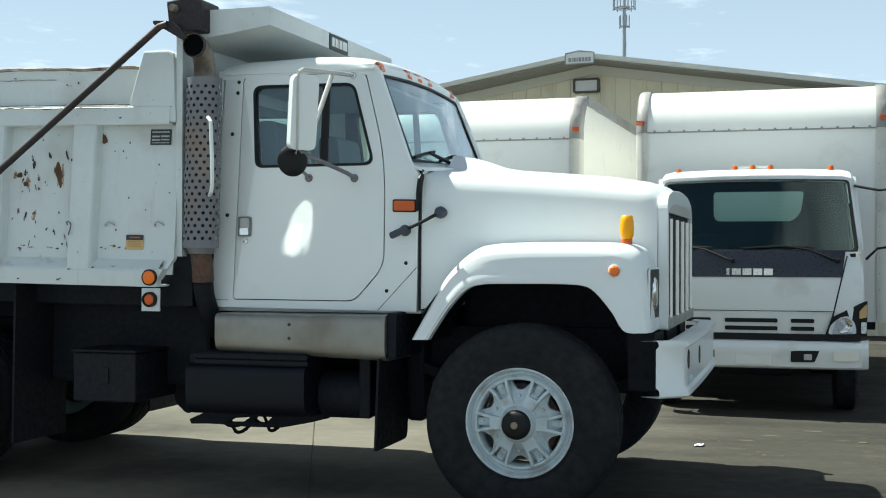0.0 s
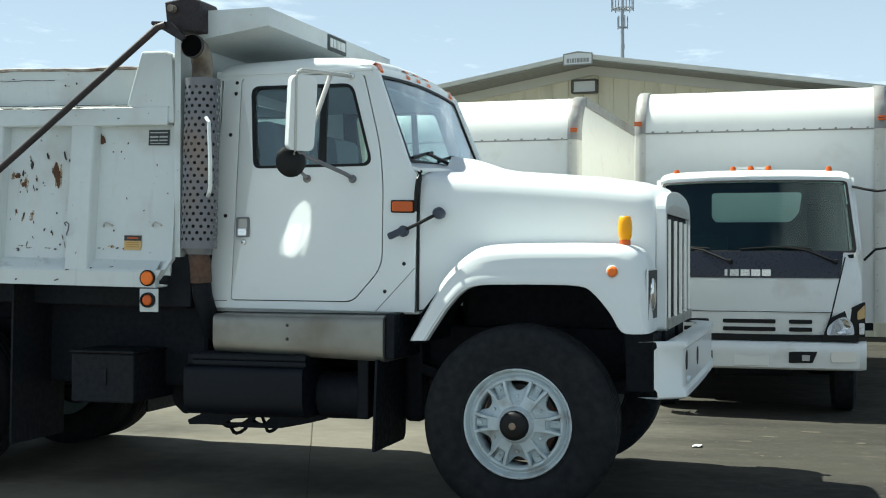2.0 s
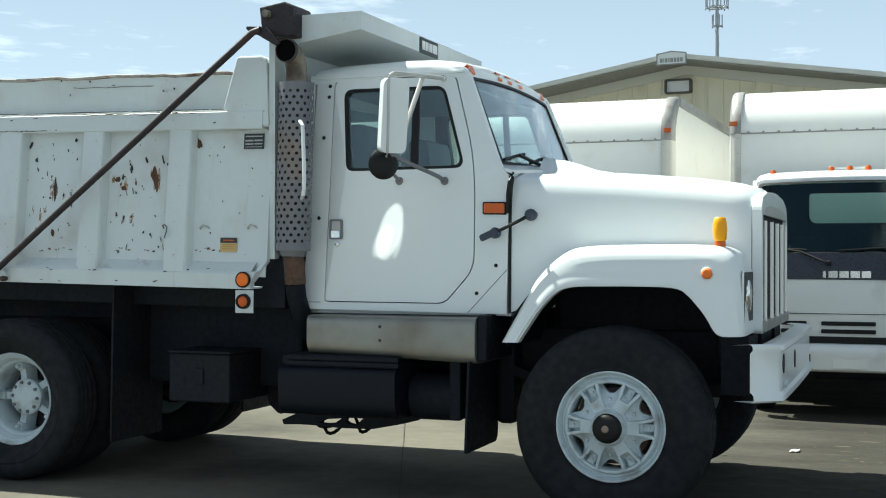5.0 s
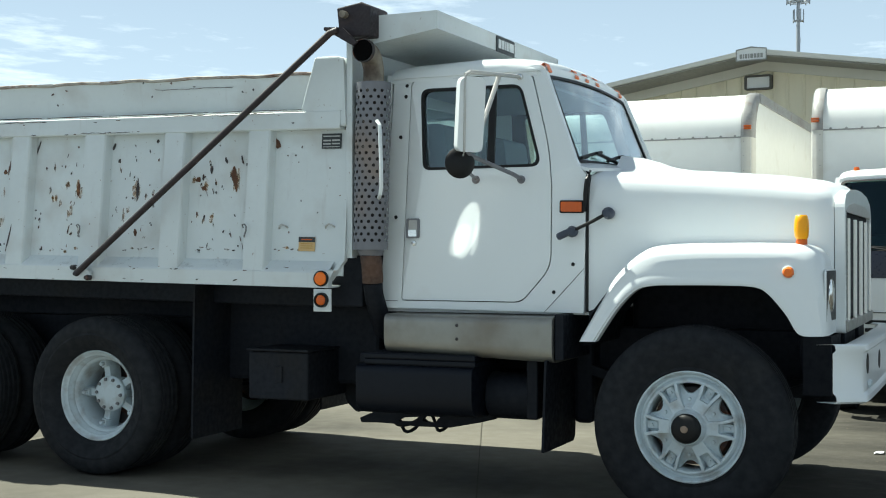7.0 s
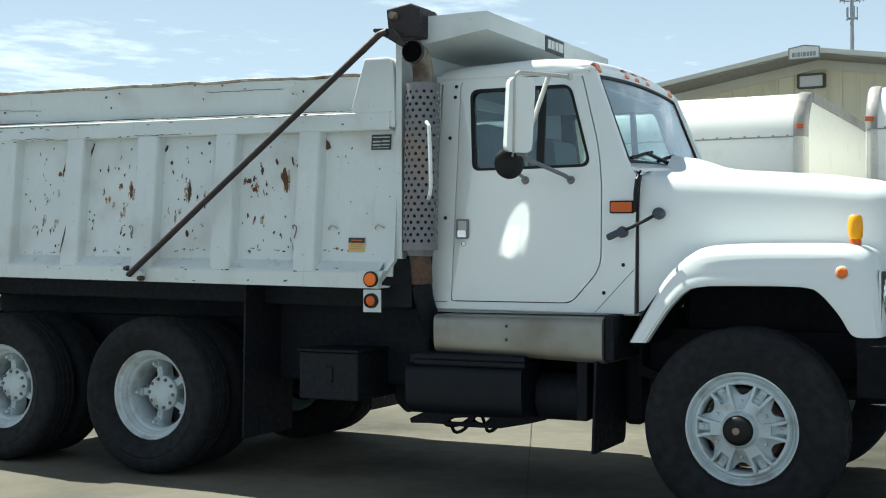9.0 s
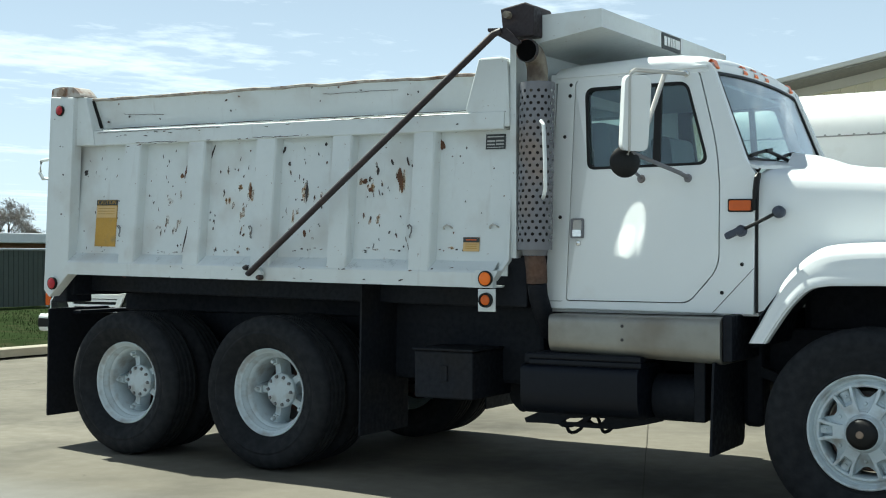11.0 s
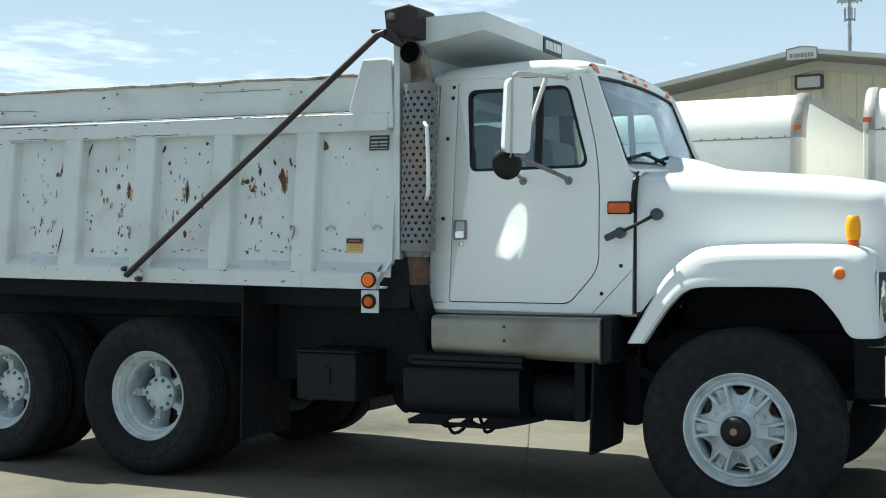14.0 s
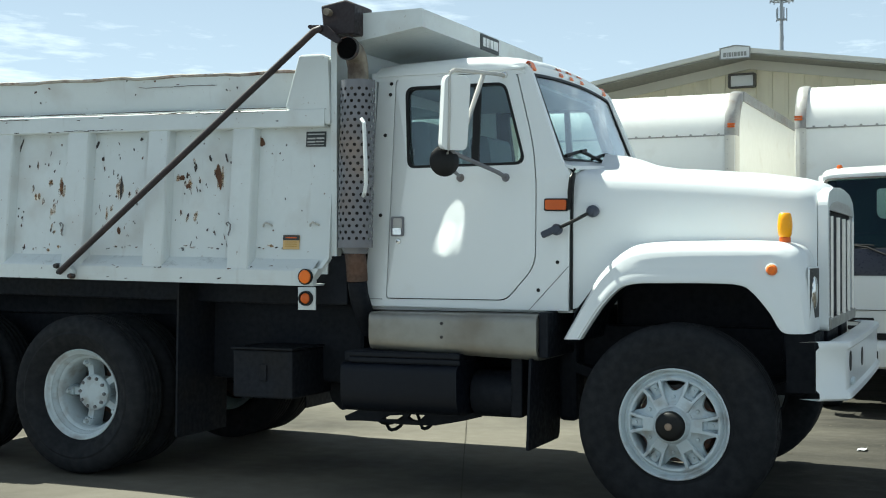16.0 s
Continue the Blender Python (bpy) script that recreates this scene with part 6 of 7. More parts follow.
# -- exhaust stack --
SX, SY, SR = -1.955, 0.10, 0.106
def stack(a, z, r=SR):
    return Vector((SX + 0.02 * (z - 2.0) + r * math.cos(a), SY + r * math.sin(a), z))
gb = bmesh.new()
NZ, NA = 27, 18
z0, dz = 1.49, (2.50 - 1.49) / NZ
for i in range(NZ):
    for j in range(NA):
        a0, a1 = -math.pi * 1.12 + (math.pi * 1.24) * j / NA, -math.pi * 1.12 + (math.pi * 1.24) * (j + 1) / NA
        za, zb = z0 + i * dz, z0 + (i + 1) * dz
        sq = [(a0, za), ((a0 + a1) / 2, za), (a1, za), (a1, (za + zb) / 2), (a1, zb), ((a0 + a1) / 2, zb), (a0, zb), (a0, (za + zb) / 2)]
        vs = [gb.verts.new(stack(a, z)) for a, z in sq]
        if (i + j) % 2 == 0 and 0 < i < NZ - 1:
            ac, zc = (a0 + a1) / 2, (za + zb) / 2
            hs = [gb.verts.new(stack(ac + 0.0105 / SR * math.cos(t), zc + 0.0105 * math.sin(t))) for t in [math.radians(q) for q in (225, 270, 315, 0, 45, 90, 135, 180)]]
            for k in range(8):
                gb.faces.new((vs[k], vs[(k + 1) % 8], hs[(k + 1) % 8], hs[k]))
        else:
            gb.faces.new(vs)
bmesh.ops.remove_doubles(gb, verts=gb.verts, dist=0.0004)
ex = part("exhaust_guard", gb, GUARD, truck, "perforated grey exhaust heat guard", smooth=True)
part("muffler", tube(bmesh.new(), [stack(0, 1.44, 0), stack(0, 1.5, 0), stack(0, 2.44, 0), stack(0, 2.485, 0)], 0.082, 18, [0.06, 0.084, 0.084, 0.062]), SOOT, ex, "dark muffler behind the guard", smooth=True)
part("guard_foot", tube(bmesh.new(), [stack(0, 1.455, 0), stack(0, 1.50, 0)], 0.085, 20, [0.07, 0.09]), GUARD, ex, smooth=True)
part("exhaust_pipe", tube(bmesh.new(), [stack(0, 1.46, 0), (SX, SY, 1.38), (SX, SY + 0.01, 1.29)], 0.065, 14), PIPE, ex, "rusty lower exhaust pipe", smooth=True)
part("exhaust_bend", tube(bmesh.new(), [(SX, SY + 0.01, 1.29), (SX, SY + 0.03, 1.2), (SX - 0.02, 0.3, 1.0), (SX, 0.6, 0.9)], 0.06, 14), BLACK, ex, "black lower exhaust bend", smooth=True)
eb = bmesh.new()
pth = [(-1.945, 0.10, 2.50), (-1.943, 0.095, 2.58), (-1.942, 0.07, 2.635), (-1.941, 0.03, 2.665), (-1.94, -0.03, 2.675)]
tube(eb, pth, 0.06, 20, [0.064, 0.064, 0.065, 0.066, 0.068])
part("exhaust_elbow", eb, ELBOW, ex, "brown heat-stained exhaust elbow", smooth=True)
part("outlet", lathe(bmesh.new(), [(0.064, -0.012), (0.070, -0.012), (0.071, 0.01)], (-1.94, -0.042, 2.676), 24), CHIP, ex)
part("outlet_mouth", lathe(bmesh.new(), [(0.0, 0.0), (0.067, -0.004)], (-1.94, -0.047, 2.676), 24), MOUTH, ex, "soot-black outlet mouth")
part("grab_handle", tube(bmesh.new(), [(-1.88, 0.02, 2.255), (-1.845, -0.05, 2.25), (-1.82, -0.07, 2.225), (-1.81, -0.07, 2.0), (-1.808, -0.07, 1.86), (-1.82, -0.06, 1.82), (-1.87, 0.02, 1.80)], 0.0115, 10), PAINT, ex, "white tubular grab handle", smooth=True)

# -- mirrors --
MC, MG = Vector((-1.155, -0.315, 2.232)), Vector((-0.695, 0.707, 0.127)).normalized()   # the glass is turned to the driver
MU = Vector((0, 0, 1)).cross(MG).normalized() * -1
MV = Vector((0, 0, 1)) - MG * MG.z
MV.normalize()


def on_mirror(u, v, w):
    return MC + MU * u + MV * v + MG * w


mh = part("mirror_head", plate(bmesh.new(), rounded([(-0.076, -0.205), (0.076, -0.205), (0.076, 0.205), (-0.076, 0.205)], [0.04, 0.04, 0.05, 0.05], 6), [], 0.055, lambda u, v, w: on_mirror(u, v, w - 0.055)), PAINT, truck, "white west-coast mirror head", bevel=0.02, seg=4)
part("mirror_glass", plate(bmesh.new(), rounded([(-0.067, -0.195), (0.067, -0.195), (0.067, 0.195), (-0.067, 0.195)], 0.04, 6), [], 0.003, lambda u, v, w: on_mirror(u, v, w + 0.0005)), MIRROR, mh, "mirror glass turned towards the cab")
part("mirror_strap", tube(bmesh.new(), [on_mirror(-0.03, -0.225, -0.03), on_mirror(-0.035, -0.205, -0.058), on_mirror(-0.042, 0.0, -0.0595), on_mirror(-0.05, 0.17, -0.0595), on_mirror(-0.045, 0.21, -0.05), on_mirror(-0.01, 0.232, -0.03)], 0.007, 6), WORN, mh, "grey strap along the mirror back", smooth=True)
part("round_mirror", lathe(bmesh.new(), [(0.0, 0.03), (0.04, 0.027), (0.075, 0.015), (0.087, 0.0), (0.084, -0.012), (0.0, -0.012)], (0, 0, 0), 28, "x"), TRIM, mh, "black round convex mirror", smooth=True).data.transform(Matrix.Translation((-1.21, -0.30, 1.967)) @ pose(0, 0, 0, 0, 0, -48))
part("mirror_arm", tube(bmesh.new(), [(-1.165, -0.325, 2.45), (-1.15, -0.30, 2.468), (-1.12, -0.2, 2.474), (-1.085, 0.12, 2.500), cm(-1.018, 0.145, 2.490)], 0.012, 8), WORN, mh, "grey upper mirror arm", smooth=True)
part("mirror_arm", tube(bmesh.new(), [(-1.10, 0.02, 2.485), (-1.11, -0.03, 2.40), (-1.13, -0.22, 2.12), (-1.14, -0.28, 2.03)], 0.014, 8), WORN, mh, "dull diagonal mirror stay", smooth=True)
part("mirror_arm", tube(bmesh.new(), [(-1.21, -0.30, 2.03), (-1.17, -0.28, 2.015), (-1.05, 0.12, 1.925), cm(-0.985, 0.065, 1.895)], 0.013, 8), GUARD, mh, "grey lower mirror arm", smooth=True)
part("mirror_arm", tube(bmesh.new(), [(-1.22, -0.30, 2.0), (-1.27, -0.05, 1.94), cm(-1.262, 0.065, 1.90)], 0.01, 8), GUARD, mh, smooth=True)
for x, z in ((-0.982, 1.89), (-1.262, 1.895)):
    part("arm_foot", lathe(bmesh.new(), [(0, -0.014), (0.02, -0.012), (0.026, 0.008)], cm(x, 0.06, z), 14), GUARD, mh, smooth=True)
part("arm_foot", lathe(bmesh.new(), [(0, -0.02), (0.018, -0.016), (0.024, 0.02)], cm(-1.018, 0.145, 2.490), 14), CHROME, mh, smooth=True)
hm = part("hood_mirror", tube(bmesh.new(), [cm(-0.463, 0.03, 1.688), cm(-0.56, 0.0, 1.635), cm(-0.66, -0.02, 1.587)], 0.010, 8), TRIM, truck, "folded black hood mirror arm", smooth=True)
part("ball_foot", lathe(bmesh.new(), [(0, -0.035), (0.02, -0.03), (0.033, -0.012), (0.036, 0.01), (0.028, 0.06)], cm(-0.463, 0.04, 1.69), 12), SLATE, hm, "dark swivel foot", smooth=True)
part("swivel", lathe(bmesh.new(), [(0, -0.03), (0.022, -0.025), (0.034, 0.0), (0.03, 0.03)], cm(-0.655, -0.01, 1.588), 12), SLATE, hm, smooth=True)
part("mirror_shell", box(-0.75, -0.65, -0.035, 0.0, 1.56, 1.60), SLATE, hm, "blue-grey folded mirror shell", bevel=0.012).data.transform(Matrix.Translation((-0.752, 0.17, 1.583)) @ pose(0, 0, 0, 0, -24, 0) @ Matrix.Translation((0.7, 0, -1.585)))


# ---- box trucks beside the hall ----
def box_truck(cx, fy0, H, R):
    t = thing("box_truck", (cx, fy0, 0), "white cab-over box truck facing the yard", "truck", group="parked box trucks")
    X = lambda x: cx + x
    Y = lambda y: fy0 + y
    # lower front of the cab
    cabf = bmesh.new()
    rows = []
    for z, y, hw in ((0.72, 0.03, 0.96), (0.80, 0.01, 0.98), (0.97, 0.0, 0.985), (1.26, 0.01, 0.975), (1.34, 0.02, 0.965), (1.49, 0.06, 0.945)):
        rows.append([(X(-hw), Y(y + 0.9), z), (X(-hw), Y(y + 0.25), z), (X(-hw + 0.03), Y(y + 0.13), z), (X(-hw + 0.12), Y(y + 0.05), z), (X(-0.6), Y(y + 0.012), z), (X(0), Y(y), z), (X(0.6), Y(y + 0.012), z), (X(hw - 0.12), Y(y + 0.05), z), (X(hw - 0.03), Y(y + 0.13), z), (X(hw), Y(y + 0.25), z), (X(hw), Y(y + 0.9), z)])
    cb = part("cab_front", loft(cabf, rows, 0.03, towards((cx, fy0 + 1.2, None))), TRUCKW, t, "white cab front panel", smooth=True)
    band = bmesh.new()
    loft(band, [[(X(-hw), Y(y + e1), z), (X(-hw + 0.1), Y(y + e0), z), (X(-0.6), Y(y + 0.002), z), (X(0), Y(y - 0.008), z), (X(0.6), Y(y + 0.002), z), (X(hw - 0.1), Y(y + e0), z), (X(hw), Y(y + e1), z)] for z, y, hw, e0, e1 in ((1.258, 0.01, 0.775, 0.010, 0.028), (1.34, 0.018, 0.79, 0.012, 0.030), (1.5, 0.058, 0.812, 0.014, 0.032))], 0.01, (0, 1, 0))
    part("dark_band", band, NAVYBAND, cb, "dark blue band under the windscreen", smooth=True)
    # maker's lettering as plain shapes
    for k, (a, b) in enumerate(((-0.233, -0.207), (-0.185, -0.105), (-0.09, -0.01), (0.005, 0.085), (0.10, 0.178))):
        part("badge_shape", box(X(a), X(b), Y(-0.004), Y(0.006), 1.275, 1.335), CHROME, cb, "bright badge bar")
    # windscreen, pillars, roof
    def scr(u, v, w=0.0):
        k = 1 - (u / 0.95) ** 2
        return Vector((X(u * (1 - 0.08 * v)), Y(0.16 + 0.40 * v - 0.10 * k - w), 1.49 + 0.675 * v + 0.012 * k * v))
    loop = lambda m: [p for (a, b), (c, d) in (lambda q: zip(q, q[1:] + q[:1]))(rounded([(-0.93 + m, m), (0.93 - m, m), (0.93 - m, 1 - m), (-0.93 + m, 1 - m)], 0.06, 3)) for p in [(a + (c - a) * i / (8 if abs(c - a) > 0.4 else 1), b + (d - b) * i / (8 if abs(c - a) > 0.4 else 1)) for i in range(8 if abs(c - a) > 0.4 else 1)]]
    part("screen_rubber", plate(bmesh.new(), loop(0.0), [loop(0.025)], 0.015, lambda u, v, w: scr(u, v, 0.012 - w)), TRIM, cb, "black windscreen rubber")
    g = part("windscreen", loft(bmesh.new(), [[scr(-0.91 + 1.82 * i / 14, 0.02 + 0.96 * j / 4) for i in range(15)] for j in range(5)], 0.005, (0, 1, 0)), TEAL, cb, "large teal-tinted windscreen", smooth=True)
    g.visible_shadow = False
    for s_ in (-1, 1):
        part("pillar", loft(bmesh.new(), [[(X(s_ * (0.925 - 0.08 * 0.93 * v)), Y(0.15 + 0.40 * v), 1.47 + 0.70 * v), (X(s_ * (0.95 - 0.07 * v)), Y(0.18 + 0.40 * v), 1.47 + 0.70 * v), (X(s_ * (0.96 - 0.07 * v)), Y(0.28 + 0.36 * v), 1.47 + 0.70 * v)] for v in (0, 0.5, 1)], 0.03, (0, 1, 0)), TRUCKW, cb, "white windscreen pillar", smooth=True)
        sidep = plate(bmesh.new(), [(0.22, 0.72), (1.32, 0.72), (1.32, 2.2), (0.62, 2.2), (0.30, 1.5)], [rounded([(0.42, 1.5), (1.15, 1.5), (1.15, 2.08), (0.68, 2.08)], 0.05)], 0.03, lambda u, v, w, s_=s_: (X(s_ * (0.985 - w - (0.07 * (v - 1.4) / 0.8 if v > 1.4 else 0))), Y(u), v))
        part("cab_side", sidep, TRUCKW, cb, "white cab door side")
        sgx = part("side_window", plate(bmesh.new(), rounded([(0.42, 1.5), (1.15, 1.5), (1.15, 2.08), (0.68, 2.08)], 0.05), [], 0.004, lambda u, v, w, s_=s_: (X(s_ * (0.97 - w - 0.07 * (v - 1.4) / 0.8)), Y(u), v)), GLASS, cb)
        sgx.visible_shadow = False
        # added dark panel: blocks the bright view out through the side window
        part("window_mask", loft(bmesh.new(), [[(X(s_ * (0.90 - 0.075 * v)), Y(0.22 + 0.40 * v), 1.47 + 0.70 * v), (X(s_ * (0.90 - 0.075 * v)), Y(0.66 + 0.40 * v), 1.47 + 0.70 * v)] for v in (0, 0.5, 1)], 0.02, (-s_, 0, 0)), CABIN, cb, "dark panel added to hide the bright side window")
    rows = []
    for y, z, hw in ((0.545, 2.172, 0.872), (0.55, 2.20, 0.875), (0.60, 2.24, 0.87), (0.75, 2.272, 0.865), (1.0, 2.285, 0.86), (1.28, 2.275, 0.86), (1.33, 2.23, 0.86)):
        rows.append([(X(-hw - 0.025), Y(y + 0.05), z - 0.06), (X(-hw), Y(y), z - 0.02), (X(-hw + 0.08), Y(y - 0.015), z), (X(-0.4), Y(y - 0.045), z + 0.012), (X(0), Y(y - 0.055), z + 0.016), (X(0.4), Y(y - 0.045), z + 0.012), (X(hw - 0.08), Y(y - 0.015), z), (X(hw), Y(y), z - 0.02), (X(hw + 0.025), Y(y + 0.05), z - 0.06)])
    part("roof", loft(bmesh.new(), rows, 0.03, (0, 0, -1)), TRUCKW, cb, "white cab roof", smooth=True)
    for x, zl in ((-0.735, 2.268), (-0.195, 2.292), (-0.028, 2.296), (0.138, 2.296), (0.695, 2.282)):
        part("roof_lamp", lathe(bmesh.new(), [(0.028, -0.02), (0.028, 0.015), (0.02, 0.032), (0, 0.036)], (X(x), Y(0.72), zl), 14, "z"), AMBER, cb, "small amber roof lamp", smooth=True)
    part("lamp_bar", box(X(-0.19), X(0.13), Y(0.725), Y(0.74), 2.300, 2.318), TRUCKW, cb)
    part("back_wall", plate(bmesh.new(), [(-0.96, 0.8), (0.96, 0.8), (0.84, 2.25), (-0.84, 2.25)], [rounded([(-0.40, 1.80), (0.34, 1.80), (0.42, 1.89), (0.45, 2.10), (-0.44, 2.10), (-0.44, 1.85)], 0.04)], 0.03, lambda u, v, w: (X(u), Y(1.30 + w), v)), CABIN, cb, "dark cab back wall with a window")
    part("cab_floor", box(X(-0.95), X(0.95), Y(0.1), Y(1.32), 0.85, 0.95), DARK, cb)
    part("dashboard", loft(bmesh.new(), [[(X(-0.9), Y(y), z), (X(0.9), Y(y), z)] for y, z in ((0.12, 1.47), (0.35, 1.50), (0.55, 1.46), (0.6, 1.2))], 0.03, (0, 0, -1)), CABIN, cb, "dark dashboard")
    for x, top in ((-0.5, -0.32), (0.73, 0.0)):
        part("seat", plate(bmesh.new(), rounded([(0.8, 1.0), (1.3, 1.0), (1.42, 1.95), (1.32, 1.98), (1.2, 1.2), (0.8, 1.18)], 0.04), [], 0.46, lambda u, v, w, x=x: (X(x - 0.23 + w), Y(u - 0.2), v + (top if v > 1.5 else 0))), CABIN, cb, "dark cab seat", bevel=0.03)
        part("head_rest", box(X(x - 0.13), X(x + 0.13), Y(1.14), Y(1.24), 1.88 + top, 1.99 + top), CABIN, cb, bevel=0.04)
    for p0 in (-0.18, 0.74):
        wr = part("wiper", tube(bmesh.new(), [scr(p0, -0.12, 0.045), scr(p0 - 0.04, -0.10, 0.05), scr(p0 - 0.25, 0.03, 0.035), scr(p0 - 0.47, 0.08, 0.03)], 0.010, 6), TRIM, cb, "black wiper arm")
        part("wiper_blade", tube(bmesh.new(), [scr(max(p0 - 0.84, -0.88), 0.045, 0.02), scr(p0 - 0.47, 0.08, 0.02), scr(p0 - 0.2, 0.055, 0.02)], 0.008, 6), TRIM, wr)
        part("wiper_boss", lathe(bmesh.new(), [(0, -0.03), (0.018, -0.026), (0.024, 0.02)], scr(p0, -0.12, 0.03), 12), TRIM, wr)
    # grille slots, lamps, bumper
    for x0, x1 in ((-0.60, -0.375), (-0.248, 0.22), (0.337, 0.54)):
        for z0_, z1_ in ((0.845, 0.882), (0.774, 0.811)):
            part("grille_slot", plate(bmesh.new(), rounded([(x0, z0_), (x1, z0_), (x1, z1_), (x0, z1_)], 0.01, 2), [], 0.03, lambda u, v, w: (X(u), Y(-0.004 + w + 0.02 * abs(u)), v)), TRIM, cb, "dark grille slot")
    part("grille_line", box(X(-0.78), X(0.72), Y(-0.002), Y(0.02), 0.948, 0.953), TRIM, cb)
    part("bumper_gap", box(X(-0.94), X(0.94), Y(0.02), Y(0.2), 0.69, 0.745), TRIM, cb)
    for s_ in (-1, 1):
        part("lamp_surround", plate(bmesh.new(), [(0.628, 0.722), (0.998, 0.728), (1.0, 1.045), (0.975, 1.042), (0.689, 0.898)], [], 0.006, lambda u, v, w, s_=s_: (X(s_ * u), Y(0.0 + w + max(0, u - 0.75) * 0.42), v)), TRIM, cb, "black headlamp surround")
        hl = part("headlamp", plate(bmesh.new(), rounded([(0.655, 0.742), (0.912, 0.747), (0.895, 0.855), (0.834, 0.921), (0.752, 0.902), (0.672, 0.83)], 0.03), [], 0.05, lambda u, v, w, s_=s_: (X(s_ * u), Y(-0.018 + w * 0.1 + max(0, u - 0.75) * 0.42), v)), CLEAR, cb, "clear faceted headlamp")
        part("reflector", lathe(bmesh.new(), [(0.07, -0.005), (0.06, 0.004), (0.03, 0.012), (0, 0.014)], (X(s_ * 0.80), Y(0.008), 0.828), 18), CHROME, hl, smooth=True)
        part("lamp_back", plate(bmesh.new(), rounded([(0.661, 0.747), (0.907, 0.751), (0.890, 0.852), (0.832, 0.915), (0.755, 0.897), (0.678, 0.828)], 0.03), [], 0.004, lambda u, v, w, s_=s_: (X(s_ * u), Y(-0.006 + w + max(0, u - 0.75) * 0.42), v)), LAMPSILVER, hl)
        part("turn_lamp", plate(bmesh.new(), rounded([(0.930, 0.885), (0.995, 0.90), (0.995, 1.02), (0.930, 0.955)], 0.01), [], 0.01, lambda u, v, w, s_=s_: (X(s_ * u), Y(-0.012 + w + max(0, u - 0.75) * 0.42), v)), PALE, hl)
        part("side_lamp", plate(bmesh.new(), rounded([(0.945, 0.755), (0.992, 0.755), (0.992, 0.855), (0.945, 0.855)], 0.01), [], 0.01, lambda u, v, w, s_=s_: (X(s_ * u), Y(-0.012 + w + max(0, u - 0.75) * 0.42), v)), LAMPSILVER, hl)
        part("corner_panel", plate(bmesh.new(), [(0.655, 0.745), (0.67, 0.745), (0.83, 1.45), (0.818, 1.45)], [], 0.004, lambda u, v, w, s_=s_: (X(s_ * u), Y(-0.004 + w + 0.02 * u + (0.042 if u > 0.8 else 0.006)), v)), TRIM, cb, "dark corner panel gap")
    rows = [[(X(x), Y(y - e), z) for e, z in ((-0.12, 0.43), (0.0, 0.43), (0.03, 0.45), (0.042, 0.56), (0.05, 0.612), (0.042, 0.635), (0.02, 0.665), (-0.01, 0.68), (-0.12, 0.685))] for x, y in ((-1.02, 0.35), (-1.01, 0.14), (-0.95, 0.05), (-0.6, 0.0), (0, -0.012), (0.6, 0.0), (0.95, 0.05), (1.01, 0.14), (1.02, 0.35))]
    bp_ = part("bumper", loft(bmesh.new(), rows), TRUCKW, t, "white steel front bumper", smooth=True)
    part("plate_recess", box(X(-0.15), X(0.16), Y(-0.052), Y(-0.03), 0.46, 0.60), BOXW, bp_, bevel=0.006)
    for s_ in (-1, 1):
        part("tow_opening", plate(bmesh.new(), rounded([(0.337, 0.494), (0.543, 0.497), (0.586, 0.600), (0.337, 0.597)], 0.012), [], 0.02, lambda u, v, w, s_=s_: (X(s_ * u), Y(-0.052 + w), v)), TRIM, bp_, "dark opening in the bumper")
        part("tow_hook", box(X(s_ * 0.485 - 0.035), X(s_ * 0.485 + 0.035), Y(-0.056), Y(-0.04), 0.514, 0.568), WORN, bp_, bevel=0.006)
        part("fog_lamp", plate(bmesh.new(), rounded([(0.70, 0.506), (0.92, 0.506), (0.92, 0.602), (0.70, 0.602)], 0.03), [], 0.012, lambda u, v, w, s_=s_: (X(s_ * u), Y(-0.045 + w + max(0, u - 0.7) * 0.2), v)), DULLCHROME, bp_, "recessed fog lamp", bevel=0.004)
        part("mirror_arm", tube(bmesh.new(), [(X(s_ * 0.90), Y(0.55), 2.11), (X(s_ * 1.02), Y(0.5), 2.08), (X(s_ * 1.12), Y(0.46), 2.06), (X(s_ * 1.35), Y(0.46), 2.08), (X(s_ * 1.36), Y(0.46), 1.56), (X(s_ * 1.10), Y(0.42), 1.52), (X(s_ * 1.0), Y(0.4), 1.42)], 0.012, 8), TRIM, cb, "black mirror arm", smooth=True)
        part("mirror", box(X(s_ * 1.36 - 0.1), X(s_ * 1.36 + 0.1), Y(0.44), Y(0.5), 1.62, 2.0), TRIM, cb, "black side mirror", bevel=0.03)
        part("frame_rail", box(X(s_ * 0.42 - 0.04), X(s_ * 0.42 + 0.04), Y(0.3), Y(6.2), 0.55, 0.78), BLACK, t)
        for yy, w_ in ((0.85, 0.24), (4.7, 0.46)):
            wh = part("wheel", lathe(bmesh.new(), [(0.2, 0.02), (0.24, 0.0), (0.36, 0.012), (0.395, 0.04), (0.395, w_ - 0.04), (0.36, w_ - 0.012), (0.24, w_), (0.2, w_ - 0.02)], (X(s_ * 0.95 - w_ / 2 * (1 + s_)), Y(yy), 0.385), 32, "x", True), RUBBER, t, "black tyre", smooth=True)
            part("rim", lathe(bmesh.new(), [(0.21, 0.03), (0.19, 0.06), (0.1, 0.09), (0, 0.09)], (X(s_ * 0.95 - w_ / 2 * (1 + s_)), Y(yy), 0.385), 24, "x"), STEEL, wh)
